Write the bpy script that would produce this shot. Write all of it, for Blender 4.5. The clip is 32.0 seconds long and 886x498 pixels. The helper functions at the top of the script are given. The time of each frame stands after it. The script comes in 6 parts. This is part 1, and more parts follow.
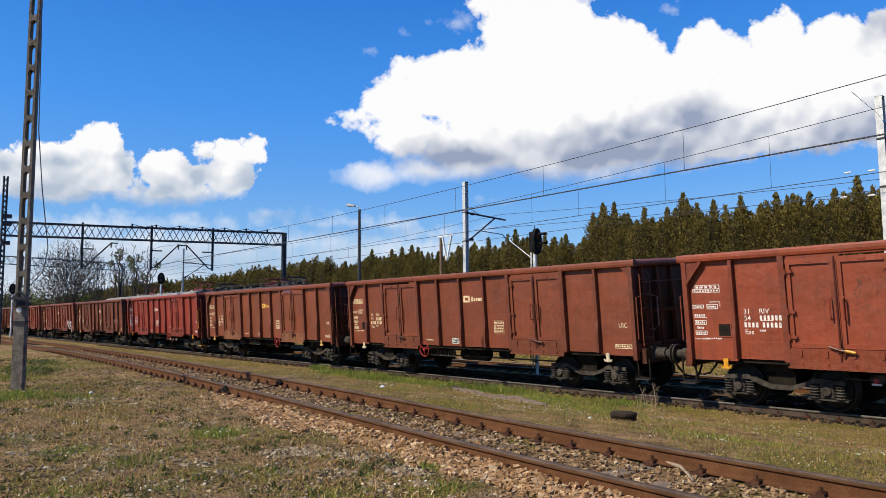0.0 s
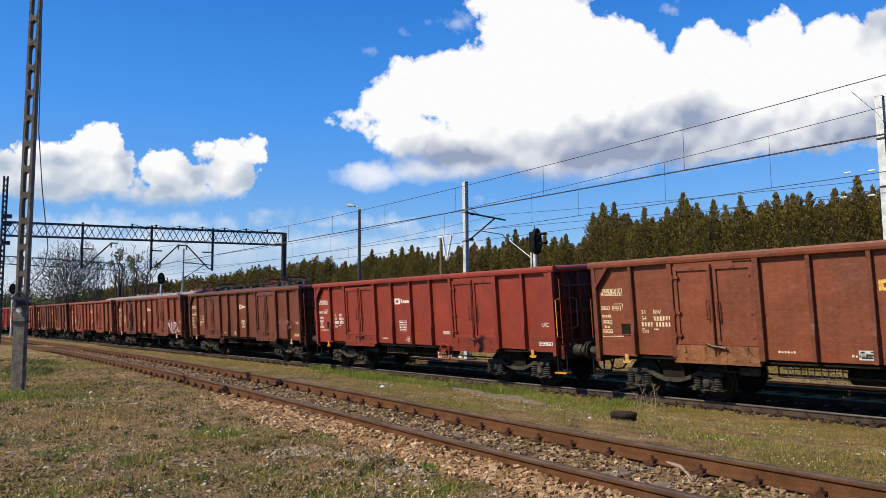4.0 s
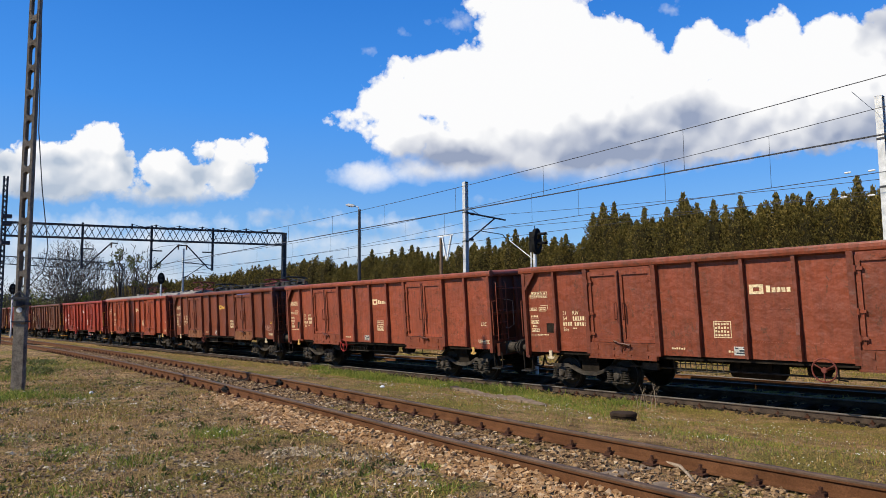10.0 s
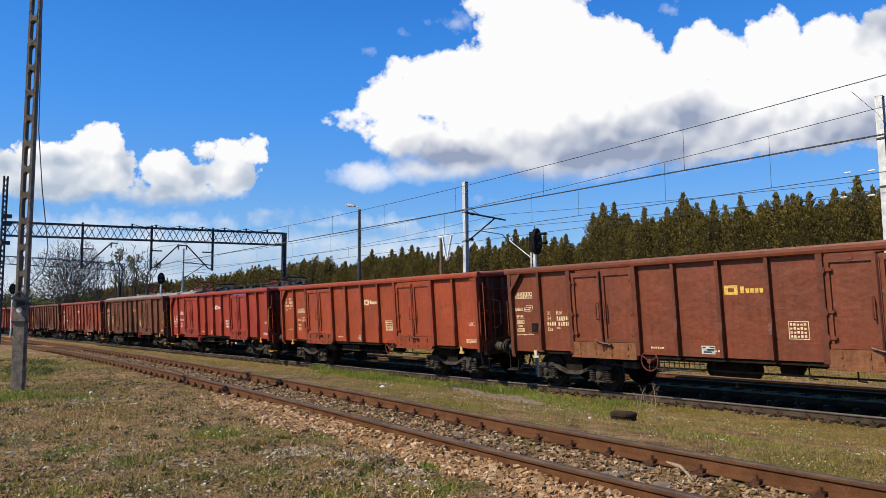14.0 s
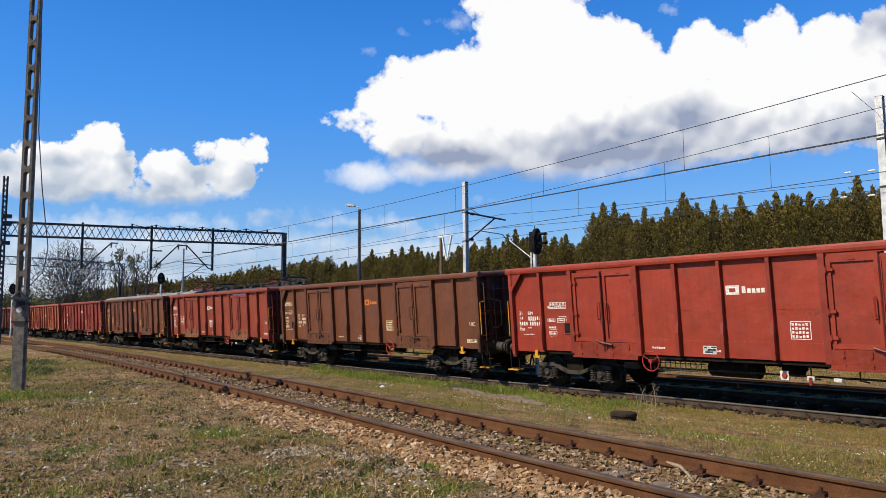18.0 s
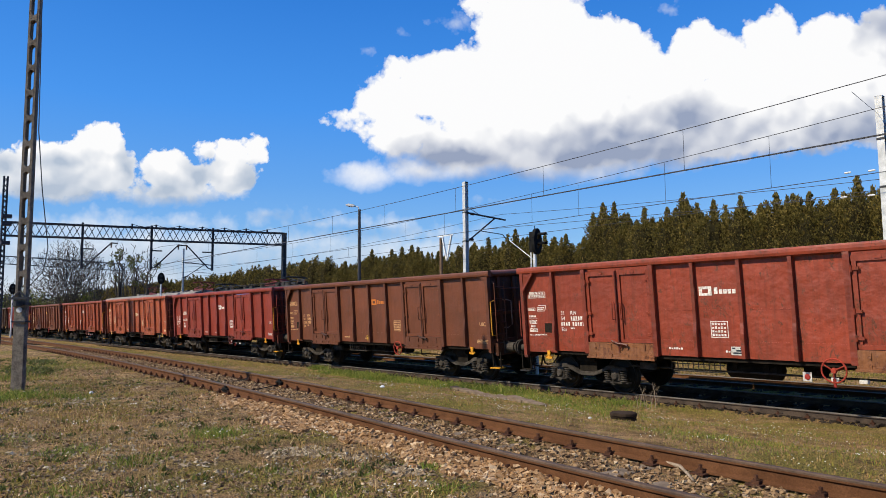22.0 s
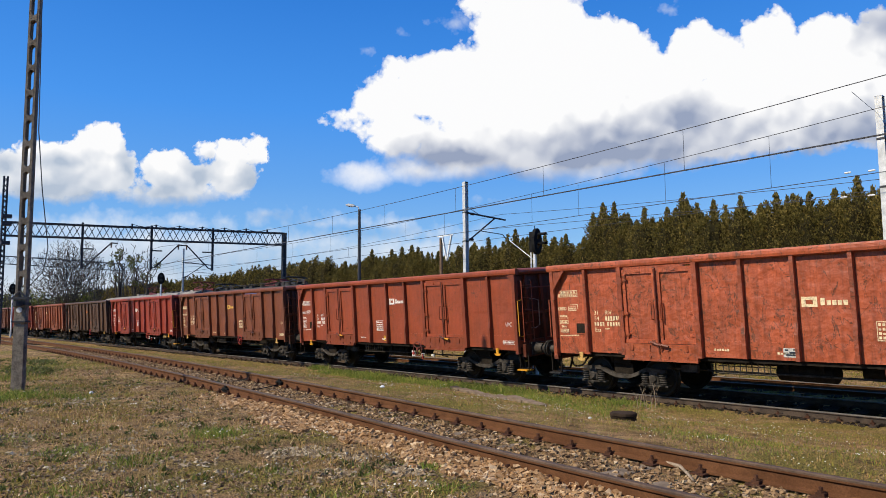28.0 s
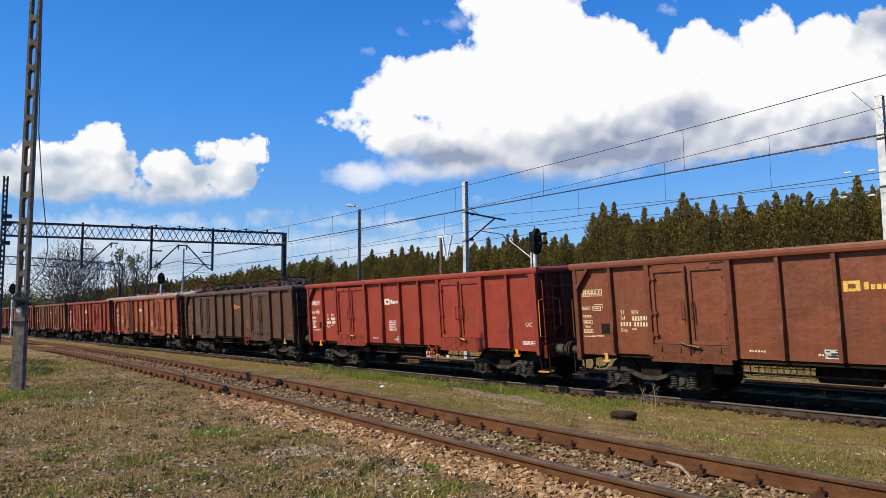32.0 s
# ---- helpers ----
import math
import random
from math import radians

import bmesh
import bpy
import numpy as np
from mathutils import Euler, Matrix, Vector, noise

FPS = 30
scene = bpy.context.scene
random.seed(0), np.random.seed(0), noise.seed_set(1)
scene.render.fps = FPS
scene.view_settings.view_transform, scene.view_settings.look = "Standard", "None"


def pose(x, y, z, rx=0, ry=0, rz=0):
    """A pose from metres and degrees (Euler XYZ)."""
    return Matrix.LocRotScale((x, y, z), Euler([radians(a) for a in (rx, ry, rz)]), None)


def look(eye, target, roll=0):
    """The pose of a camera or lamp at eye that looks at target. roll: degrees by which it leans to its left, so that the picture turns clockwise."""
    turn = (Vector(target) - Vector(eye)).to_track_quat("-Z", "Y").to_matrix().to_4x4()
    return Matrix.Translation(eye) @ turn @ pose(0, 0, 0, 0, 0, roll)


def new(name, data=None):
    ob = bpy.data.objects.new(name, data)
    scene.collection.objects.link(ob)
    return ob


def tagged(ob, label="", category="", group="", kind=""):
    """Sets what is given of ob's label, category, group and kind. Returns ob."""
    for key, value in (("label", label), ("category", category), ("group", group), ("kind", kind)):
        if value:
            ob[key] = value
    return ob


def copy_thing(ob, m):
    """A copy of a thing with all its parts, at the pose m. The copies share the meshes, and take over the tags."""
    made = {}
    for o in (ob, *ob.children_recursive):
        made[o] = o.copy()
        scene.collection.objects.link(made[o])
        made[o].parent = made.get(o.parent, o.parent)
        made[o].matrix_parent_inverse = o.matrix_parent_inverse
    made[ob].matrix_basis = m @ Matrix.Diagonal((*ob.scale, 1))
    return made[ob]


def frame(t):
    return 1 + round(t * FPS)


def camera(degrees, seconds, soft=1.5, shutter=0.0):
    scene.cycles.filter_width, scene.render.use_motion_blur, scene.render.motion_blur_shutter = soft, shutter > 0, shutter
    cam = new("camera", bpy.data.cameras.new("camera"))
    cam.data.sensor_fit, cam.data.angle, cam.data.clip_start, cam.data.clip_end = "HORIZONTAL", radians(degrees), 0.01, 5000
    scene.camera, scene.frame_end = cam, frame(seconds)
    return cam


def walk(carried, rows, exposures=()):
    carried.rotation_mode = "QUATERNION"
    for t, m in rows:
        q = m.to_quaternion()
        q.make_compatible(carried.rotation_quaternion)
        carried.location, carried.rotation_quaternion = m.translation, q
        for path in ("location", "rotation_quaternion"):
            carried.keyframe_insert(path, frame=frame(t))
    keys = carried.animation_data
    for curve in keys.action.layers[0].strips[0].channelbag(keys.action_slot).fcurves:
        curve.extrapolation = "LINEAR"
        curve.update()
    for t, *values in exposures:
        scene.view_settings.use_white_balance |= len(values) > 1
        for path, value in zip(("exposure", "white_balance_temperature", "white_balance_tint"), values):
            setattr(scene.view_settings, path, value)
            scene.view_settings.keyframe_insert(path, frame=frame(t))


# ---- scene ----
cam = camera(64.19, 32.0, soft=0.75)
EYE = Vector((0.0, 0.0, 1.9915))
YAW, PITCH, ROLL = 0.8823, 0.0933, -0.447
AIM = EYE + Vector((-math.sin(YAW) * math.cos(PITCH), math.cos(YAW) * math.cos(PITCH), math.sin(PITCH)))
walk(cam, [(0.0, look(EYE, AIM, ROLL)), (32.0, look(EYE, AIM, ROLL))])

# ---- sky and sun ----
SUN_DIR = Vector((0.24, 0.97, -0.86)).normalized()
world = bpy.data.worlds.new("spring_sky")
scene.world = world
world.use_nodes = True
wn = world.node_tree
sky = wn.nodes.new("ShaderNodeTexSky")
sky.sky_type, sky.sun_disc = "NISHITA", False
sky.sun_elevation = math.asin(-SUN_DIR.z)
sky.sun_rotation = math.atan2(-SUN_DIR.x, -SUN_DIR.y)
sky.dust_density, sky.ozone_density, sky.air_density = 0.15, 2.0, 1.0
vivid = wn.nodes.new("ShaderNodeHueSaturation")
vivid.inputs["Saturation"].default_value, vivid.inputs["Hue"].default_value = 1.35, 0.511
wn.links.new(sky.outputs[0], vivid.inputs["Color"])
# clear spring air: deep blue overhead, paler towards the horizon
way_up = wn.nodes.new("ShaderNodeTexCoord")
height = wn.nodes.new("ShaderNodeSeparateXYZ")
wn.links.new(way_up.outputs["Generated"], height.inputs[0])
air = wn.nodes.new("ShaderNodeValToRGB")
for at, c in ((0.09, (1.45, 3.2, 5.8)), (0.18, (0.80, 2.6, 6.1)), (0.28, (0.40, 2.2, 6.4)), (0.42, (0.20, 1.55, 5.3)), (0.95, (0.15, 1.0, 3.7))):
    e = air.color_ramp.elements.new(at)
    e.color = (c[0] / 8, c[1] / 8, c[2] / 8, 1)
air.color_ramp.elements[0].color = (0.21, 0.42, 0.72, 1)
air.color_ramp.elements[-1].color = (0.018, 0.12, 0.45, 1)
wn.links.new(height.outputs[2], air.inputs[0])
full = wn.nodes.new("ShaderNodeVectorMath")
full.operation = "SCALE"
full.inputs["Scale"].default_value = 8.0
wn.links.new(air.outputs[0], full.inputs[0])
deep = wn.nodes.new("ShaderNodeMix")
deep.data_type = "RGBA"
deep.inputs[0].default_value = 0.75
wn.links.new(vivid.outputs[0], deep.inputs[6])
wn.links.new(full.outputs[0], deep.inputs[7])
wn.links.new(deep.outputs[2], wn.nodes["Background"].inputs[0])
wn.nodes["Background"].inputs[1].default_value = 0.125
sun = new("sun", bpy.data.lights.new("sun", "SUN"))
sun.data.energy, sun.data.angle, sun.data.color = 5.0, radians(0.55), (1.0, 0.91, 0.72)
sun.matrix_world = look((0, 0, 50), Vector((0, 0, 50)) + SUN_DIR)
scene.view_settings.exposure = 0.2

# ---- materials ----
def ramp(nt, fac, stops):
    r = nt.nodes.new("ShaderNodeValToRGB")
    el = r.color_ramp.elements
    while len(el) < len(stops):
        el.new(0.5)
    for e, (p, c) in zip(el, stops):
        e.position, e.color = p, (*c, 1) if len(c) == 3 else c
    nt.links.new(fac, r.inputs[0])
    return r.outputs[0]


def noise_tex(nt, vec, scale, detail=4.0, rough=0.55, distort=0.0):
    n = nt.nodes.new("ShaderNodeTexNoise")
    n.inputs["Scale"].default_value, n.inputs["Detail"].default_value = scale, detail
    n.inputs["Roughness"].default_value, n.inputs["Distortion"].default_value = rough, distort
    nt.links.new(vec, n.inputs["Vector"])
    return n.outputs["Fac"]


def mathn(nt, op, a, b=None, clamp=False):
    m = nt.nodes.new("ShaderNodeMath")
    m.operation, m.use_clamp = op, clamp
    for i, v in enumerate((a, b)):
        if v is None:
            continue
        if isinstance(v, (int, float)):
            m.inputs[i].default_value = v
        else:
            nt.links.new(v, m.inputs[i])
    return m.outputs[0]


def mixc(nt, fac, a, b, mode="MIX"):
    m = nt.nodes.new("ShaderNodeMix")
    m.data_type, m.blend_type = "RGBA", mode
    def put(sock, v):
        if isinstance(v, (int, float)):
            sock.default_value = v
        elif isinstance(v, tuple):
            sock.default_value = (*v, 1)
        else:
            nt.links.new(v, sock)
    put(m.inputs[0], fac), put(m.inputs[6], a), put(m.inputs[7], b)
    return m.outputs[2]


def coords(nt, stretch=(1, 1, 1), per_object=True):
    tc = nt.nodes.new("ShaderNodeTexCoord")
    v = tc.outputs["Object"]
    mp = nt.nodes.new("ShaderNodeMapping")
    mp.inputs["Scale"].default_value = stretch
    nt.links.new(v, mp.inputs["Vector"])
    v = mp.outputs[0]
    if per_object:
        oi = nt.nodes.new("ShaderNodeObjectInfo")
        add = nt.nodes.new("ShaderNodeVectorMath")
        add.operation = "MULTIPLY_ADD"
        cmb = nt.nodes.new("ShaderNodeCombineXYZ")
        for i in range(3):
            nt.links.new(oi.outputs["Random"], cmb.inputs[i])
        nt.links.new(cmb.outputs[0], add.inputs[0])
        add.inputs[1].default_value = (37.0, 53.0, 19.0)
        nt.links.new(v, add.inputs[2])
        v = add.outputs[0]
    return v


def base_mat(name, rough=0.8, metal=0.0, spec=0.4):
    m = bpy.data.materials.new(name)
    m.use_nodes = True
    b = m.node_tree.nodes["Principled BSDF"]
    b.inputs["Roughness"].default_value, b.inputs["Metallic"].default_value = rough, metal
    b.inputs["Specular IOR Level"].default_value = spec
    return m, m.node_tree, b


def bump(nt, b, height, strength=0.4, dist=0.01):
    n = nt.nodes.new("ShaderNodeBump")
    n.inputs["Strength"].default_value, n.inputs["Distance"].default_value = strength, dist
    nt.links.new(height, n.inputs["Height"])
    nt.links.new(n.outputs[0], b.inputs["Normal"])


def simple(name, c1, c2, scale=6.0, rough=0.7, metal=0.0, fine=60.0, bumpy=0.3, stretch=(1, 1, 1), dist=0.005):
    """Two tones at a coarse scale, a fine grain over them, and relief."""
    m, nt, b = base_mat(name, rough, metal, 0.4 if rough < 0.8 else 0.12)
    v = coords(nt, stretch)
    big = noise_tex(nt, v, scale, 5)
    small = noise_tex(nt, v, fine, 3)
    col = ramp(nt, big, [(0.32, c1), (0.68, c2)])
    grain = ramp(nt, small, [(0.3, (0.72, 0.72, 0.72)), (0.7, (1.2, 1.2, 1.2))])
    nt.links.new(mixc(nt, 1.0, col, grain, "MULTIPLY"), b.inputs["Base Color"])
    if bumpy:
        bump(nt, b, small, bumpy, dist)
    return m


def wagon_paint():
    m, nt, b = base_mat("wagon_paint", 0.5, 0.0, 0.45)
    oi = nt.nodes.new("ShaderNodeObjectInfo")
    v = coords(nt)
    vs = coords(nt, (3.0, 3.0, 0.35))
    blot = noise_tex(nt, v, 1.1, 6, 0.6)
    streak = noise_tex(nt, vs, 3.2, 5, 0.65)
    grain = noise_tex(nt, v, 45.0, 4, 0.7)
    chips = noise_tex(nt, coords(nt, (1.0, 1.0, 0.5)), 6.0, 8, 0.72, 0.8)
    tone = ramp(nt, blot, [(0.3, (0.80, 0.84, 0.88)), (0.7, (1.14, 1.08, 1.04))])
    col = mixc(nt, 1.0, oi.outputs["Color"], tone, "MULTIPLY")
    st = ramp(nt, streak, [(0.33, (0.60, 0.57, 0.55)), (0.58, (1.07, 1.07, 1.07))])
    bad = mathn(nt, "SUBTRACT", 1.0, oi.outputs["Alpha"], True)
    col = mixc(nt, mathn(nt, "ADD", mathn(nt, "MULTIPLY", bad, 0.5), 0.3), col, st, "MULTIPLY")
    gr = ramp(nt, grain, [(0.3, (0.86, 0.86, 0.86)), (0.7, (1.12, 1.12, 1.12))])
    col = mixc(nt, 0.7, col, gr, "MULTIPLY")
    # bare rusty patches, runs and scratches; the object's alpha holds the share of sound paint
    rust = ramp(nt, grain, [(0.3, (0.045, 0.017, 0.010)), (0.7, (0.15, 0.05, 0.022))])
    hi = ramp(nt, mathn(nt, "ADD", chips, mathn(nt, "MULTIPLY", bad, 0.06)), [(0.648, (0, 0, 0)), (0.664, (1, 1, 1))])
    col = mixc(nt, mathn(nt, "MULTIPLY", hi, 0.85), col, rust)
    runs = ramp(nt, mathn(nt, "ADD", noise_tex(nt, coords(nt, (5.0, 5.0, 0.5)), 2.4, 6, 0.7), mathn(nt, "MULTIPLY", bad, 0.07)), [(0.57, (0, 0, 0)), (0.72, (1, 1, 1))])
    col = mixc(nt, mathn(nt, "MULTIPLY", runs, 0.38), col, rust)
    line = mathn(nt, "ABSOLUTE", mathn(nt, "SUBTRACT", noise_tex(nt, coords(nt, (1.0, 1.0, 0.7)), 3.0, 3, 0.6, 0.9), 0.5))
    where = mathn(nt, "ADD", noise_tex(nt, v, 0.9, 3, 0.5), mathn(nt, "MULTIPLY", bad, 0.14))
    scr = mathn(nt, "MULTIPLY", ramp(nt, line, [(0.006, (1, 1, 1)), (0.014, (0, 0, 0))]), ramp(nt, where, [(0.58, (0, 0, 0)), (0.64, (1, 1, 1))]))
    col = mixc(nt, mathn(nt, "MULTIPLY", scr, 0.9), col, rust)
    nt.links.new(col, b.inputs["Base Color"])
    dents = noise_tex(nt, v, 1.7, 1.5, 0.45)
    h = mathn(nt, "ADD", mathn(nt, "MULTIPLY", dents, 1.0), mathn(nt, "ADD", mathn(nt, "MULTIPLY", grain, 0.04), mathn(nt, "MULTIPLY", noise_tex(nt, v, 5.5, 2, 0.5), mathn(nt, "ADD", mathn(nt, "MULTIPLY", bad, 0.85), 0.18))))
    bump(nt, b, h, 0.6, 0.06)
    return m


def colour_mat(name, rough=0.6):
    """Takes its colour from the object, with a little wear."""
    m, nt, b = base_mat(name, rough)
    oi = nt.nodes.new("ShaderNodeObjectInfo")
    v = coords(nt)
    wear = ramp(nt, noise_tex(nt, v, 18.0, 5, 0.7), [(0.34, (0.38, 0.33, 0.30)), (0.56, (0.98, 0.98, 0.98))])
    nt.links.new(mixc(nt, 0.8, oi.outputs["Color"], wear, "MULTIPLY"), b.inputs["Base Color"])
    bump(nt, b, noise_tex(nt, v, 50.0, 3), 0.2, 0.004)
    return m


PAINT = wagon_paint()
MARK = colour_mat("stencil_paint", 0.6)
TINT = colour_mat("worn_enamel", 0.5)
IRON = simple("brake_dust_iron", (0.010, 0.008, 0.006), (0.028, 0.021, 0.015), 5, 0.82, 0.2, 40, 0.5)
BOGIE = simple("dusty_bogie_steel", (0.026, 0.022, 0.018), (0.095, 0.080, 0.066), 6, 0.82, 0.2, 45, 0.5)
WHEEL = simple("oily_wheel_steel", (0.007, 0.0065, 0.006), (0.02, 0.017, 0.014), 7, 0.6, 0.2, 50, 0.3)
TYRE = simple("dull_tyre_steel", (0.012, 0.011, 0.010), (0.035, 0.031, 0.028), 9, 0.5, 0.5, 60, 0.1)
RAIL_RUST = simple("rusty_rail_side", (0.080, 0.033, 0.014), (0.140, 0.061, 0.027), 4, 0.85, 0.1, 70, 0.35, (1, 1, 1))
RAIL_DARK = simple("dark_rail_side", (0.04, 0.03, 0.024), (0.10, 0.07, 0.05), 4, 0.8, 0.2, 70, 0.35)
RAIL_HEAD = simple("dull_rail_head", (0.060, 0.035, 0.022), (0.120, 0.073, 0.046), 3, 0.75, 0.1, 40, 0.1)
RAIL_SHINE = simple("worn_rail_head", (0.11, 0.095, 0.083), (0.20, 0.175, 0.155), 3, 0.55, 0.35, 40, 0.05)
SLEEPER = simple("weathered_sleeper_concrete", (0.13, 0.092, 0.062), (0.27, 0.20, 0.14), 4, 0.95, 0, 60, 0.6)
SLEEPER_DARK = simple("oily_wood_sleeper", (0.022, 0.014, 0.009), (0.055, 0.037, 0.024), 4, 0.95, 0, 60, 0.6)
BOLT = simple("rusted_fastening", (0.04, 0.018, 0.012), (0.10, 0.045, 0.026), 12, 0.9, 0.1, 90, 0.5)
CONCRETE = simple("old_pole_concrete", (0.105, 0.087, 0.068), (0.23, 0.195, 0.155), 6, 0.95, 0, 38, 1.0, dist=0.02)
GALV = simple("galvanised_steel", (0.42, 0.425, 0.43), (0.62, 0.625, 0.63), 5, 0.6, 0.25, 60, 0.15)
STEEL_DARK = simple("tarred_portal_steel", (0.016, 0.017, 0.022), (0.045, 0.046, 0.055), 3, 0.6, 0.2, 40, 0.3)
WIRE = simple("aged_copper_wire", (0.05, 0.05, 0.053), (0.10, 0.097, 0.094), 3, 0.5, 0.6, 40, 0)
BLACK = simple("matt_black_enamel", (0.007, 0.007, 0.007), (0.014, 0.014, 0.014), 5, 0.85, 0, 40, 0.1)
WHITE = simple("weathered_white_paint", (0.55, 0.55, 0.54), (0.8, 0.8, 0.79), 4, 0.55, 0, 60, 0.1)
PORCELAIN = simple("insulator_porcelain", (0.62, 0.6, 0.56), (0.8, 0.78, 0.75), 6, 0.25, 0, 40, 0)
BROWN_INS = simple("brown_insulator", (0.06, 0.025, 0.015), (0.1, 0.04, 0.02), 6, 0.3, 0, 40, 0)
WOOD_POLE = simple("weathered_timber", (0.12, 0.075, 0.045), (0.26, 0.17, 0.11), 4, 0.9, 0, 50, 0.5, (6, 6, 0.5))
BARK = simple("grey_bark", (0.042, 0.034, 0.028), (0.11, 0.092, 0.076), 7, 0.95, 0, 60, 0.8, (2, 2, 0.6))
ROOF_PALE = simple("pale_vehicle_roof", (0.17, 0.152, 0.132), (0.30, 0.27, 0.24), 2, 0.85, 0, 30, 0.1)
ROOF_DARK = simple("sooty_vehicle_roof", (0.03, 0.028, 0.027), (0.085, 0.078, 0.072), 2, 0.85, 0, 30, 0.2)
BLUE = simple("blue_vehicle_paint", (0.03, 0.05, 0.14), (0.05, 0.08, 0.20), 2, 0.45, 0, 30, 0.05)
PANTO_RED = simple("red_pantograph_paint", (0.10, 0.016, 0.018), (0.17, 0.03, 0.03), 5, 0.5, 0.1, 40, 0)


def glass_mat():
    m, nt, b = base_mat("dark_vehicle_glass", 0.08, 0, 0.6)
    v = coords(nt)
    nt.links.new(ramp(nt, noise_tex(nt, v, 4, 3), [(0.3, (0.01, 0.012, 0.014)), (0.7, (0.03, 0.034, 0.038))]), b.inputs["Base Color"])
    return m


GLASS = glass_mat()


def stone_mat(name, stops):
    m, nt, b = base_mat(name, 0.97, 0, 0.10)
    g = nt.nodes.new("ShaderNodeNewGeometry")
    v = coords(nt, per_object=False)
    col = ramp(nt, g.outputs["Random Per Island"], stops)
    grain = ramp(nt, noise_tex(nt, v, 70, 4), [(0.3, (0.7, 0.7, 0.7)), (0.7, (1.2, 1.2, 1.2))])
    nt.links.new(mixc(nt, 0.9, col, grain, "MULTIPLY"), b.inputs["Base Color"])
    bump(nt, b, noise_tex(nt, v, 60, 4), 0.5, 0.006)
    return m


STONE_TAN = stone_mat("tan_ballast", [(0.0, (0.150, 0.080, 0.036)), (0.3, (0.320, 0.178, 0.082)), (0.55, (0.300, 0.180, 0.090)), (0.85, (0.430, 0.275, 0.150)), (1.0, (0.540, 0.390, 0.240))])
STONE_GREY = stone_mat("brown_grey_ballast", [(0.0, (0.080, 0.046, 0.025)), (0.4, (0.195, 0.118, 0.062)), (0.75, (0.300, 0.190, 0.100)), (0.93, (0.400, 0.275, 0.155)), (1.0, (0.560, 0.420, 0.270))])
# near-black stone colours carry the shade under the train
STONE_DARK = stone_mat("shade_dark_ballast", [(0.0, (0.012, 0.009, 0.007)), (0.6, (0.036, 0.026, 0.019)), (1.0, (0.08, 0.06, 0.045))])
STONE_PALE = stone_mat("pale_gravel", [(0.0, (0.138, 0.094, 0.055)), (0.5, (0.276, 0.199, 0.119)), (0.85, (0.382, 0.296, 0.189)), (1.0, (0.498, 0.418, 0.290))])


def blade_mat(name, stops, trans=0.25):
    m, nt, b = base_mat(name, 0.75, 0, 0.25)
    g = nt.nodes.new("ShaderNodeNewGeometry")
    col = ramp(nt, g.outputs["Random Per Island"], stops)
    v = coords(nt, per_object=False)
    patch = ramp(nt, noise_tex(nt, v, 0.9, 4), [(0.3, (0.75, 0.78, 0.7)), (0.7, (1.2, 1.15, 1.1))])
    col = mixc(nt, 1.0, col, patch, "MULTIPLY")
    nt.links.new(col, b.inputs["Base Color"])
    tr = nt.nodes.new("ShaderNodeBsdfTranslucent")
    nt.links.new(col, tr.inputs["Color"])
    mx = nt.nodes.new("ShaderNodeMixShader")
    mx.inputs[0].default_value = trans
    nt.links.new(b.outputs[0], mx.inputs[1]), nt.links.new(tr.outputs[0], mx.inputs[2])
    nt.links.new(mx.outputs[0], nt.nodes["Material Output"].inputs["Surface"])
    return m


BLADE_GREEN = blade_mat("fresh_grass", [(0.0, (0.085, 0.13, 0.018)), (0.5, (0.175, 0.225, 0.032)), (0.8, (0.27, 0.29, 0.05)), (1.0, (0.42, 0.34, 0.12))])
BLADE_DRY = blade_mat("dry_stubble", [(0.0, (0.19, 0.10, 0.042)), (0.35, (0.40, 0.25, 0.095)), (0.6, (0.40, 0.27, 0.082)), (0.85, (0.55, 0.37, 0.16)), (1.0, (0.70, 0.53, 0.28))])
BLADE_MOSS = blade_mat("low_olive_weeds", [(0.0, (0.10, 0.092, 0.015)), (0.35, (0.24, 0.21, 0.033)), (0.6, (0.33, 0.275, 0.052)), (0.8, (0.34, 0.195, 0.07)), (1.0, (0.44, 0.27, 0.12))])
BLADE_DEAD = blade_mat("dead_stems", [(0.0, (0.06, 0.034, 0.019)), (0.5, (0.26, 0.158, 0.088)), (0.85, (0.45, 0.30, 0.18)), (1.0, (0.66, 0.52, 0.36))])
BLADE_LEAF = blade_mat("rosette_leaves", [(0.0, (0.030, 0.042, 0.008)), (0.5, (0.075, 0.095, 0.017)), (0.85, (0.14, 0.155, 0.034)), (1.0, (0.20, 0.12, 0.05))])
PETAL = simple("white_petals", (0.78, 0.74, 0.62), (0.88, 0.86, 0.76), 6, 0.7, 0, 50, 0)
FOLIAGE = blade_mat("thuja_foliage", [(0.0, (0.034, 0.030, 0.008)), (0.4, (0.128, 0.104, 0.024)), (0.8, (0.23, 0.177, 0.042)), (1.0, (0.34, 0.245, 0.075))], 0.25)
# conifer core colour, kept dark to stand for shade between the sprays
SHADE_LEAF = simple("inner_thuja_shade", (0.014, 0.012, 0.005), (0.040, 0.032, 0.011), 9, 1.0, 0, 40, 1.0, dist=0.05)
BUSH_LEAF = blade_mat("young_bush_leaves", [(0.0, (0.07, 0.09, 0.02)), (0.6, (0.13, 0.14, 0.04)), (1.0, (0.18, 0.15, 0.07))])
TWIG = simple("bare_twigs", (0.05, 0.040, 0.034), (0.105, 0.088, 0.074), 2, 0.95, 0, 20, 0)
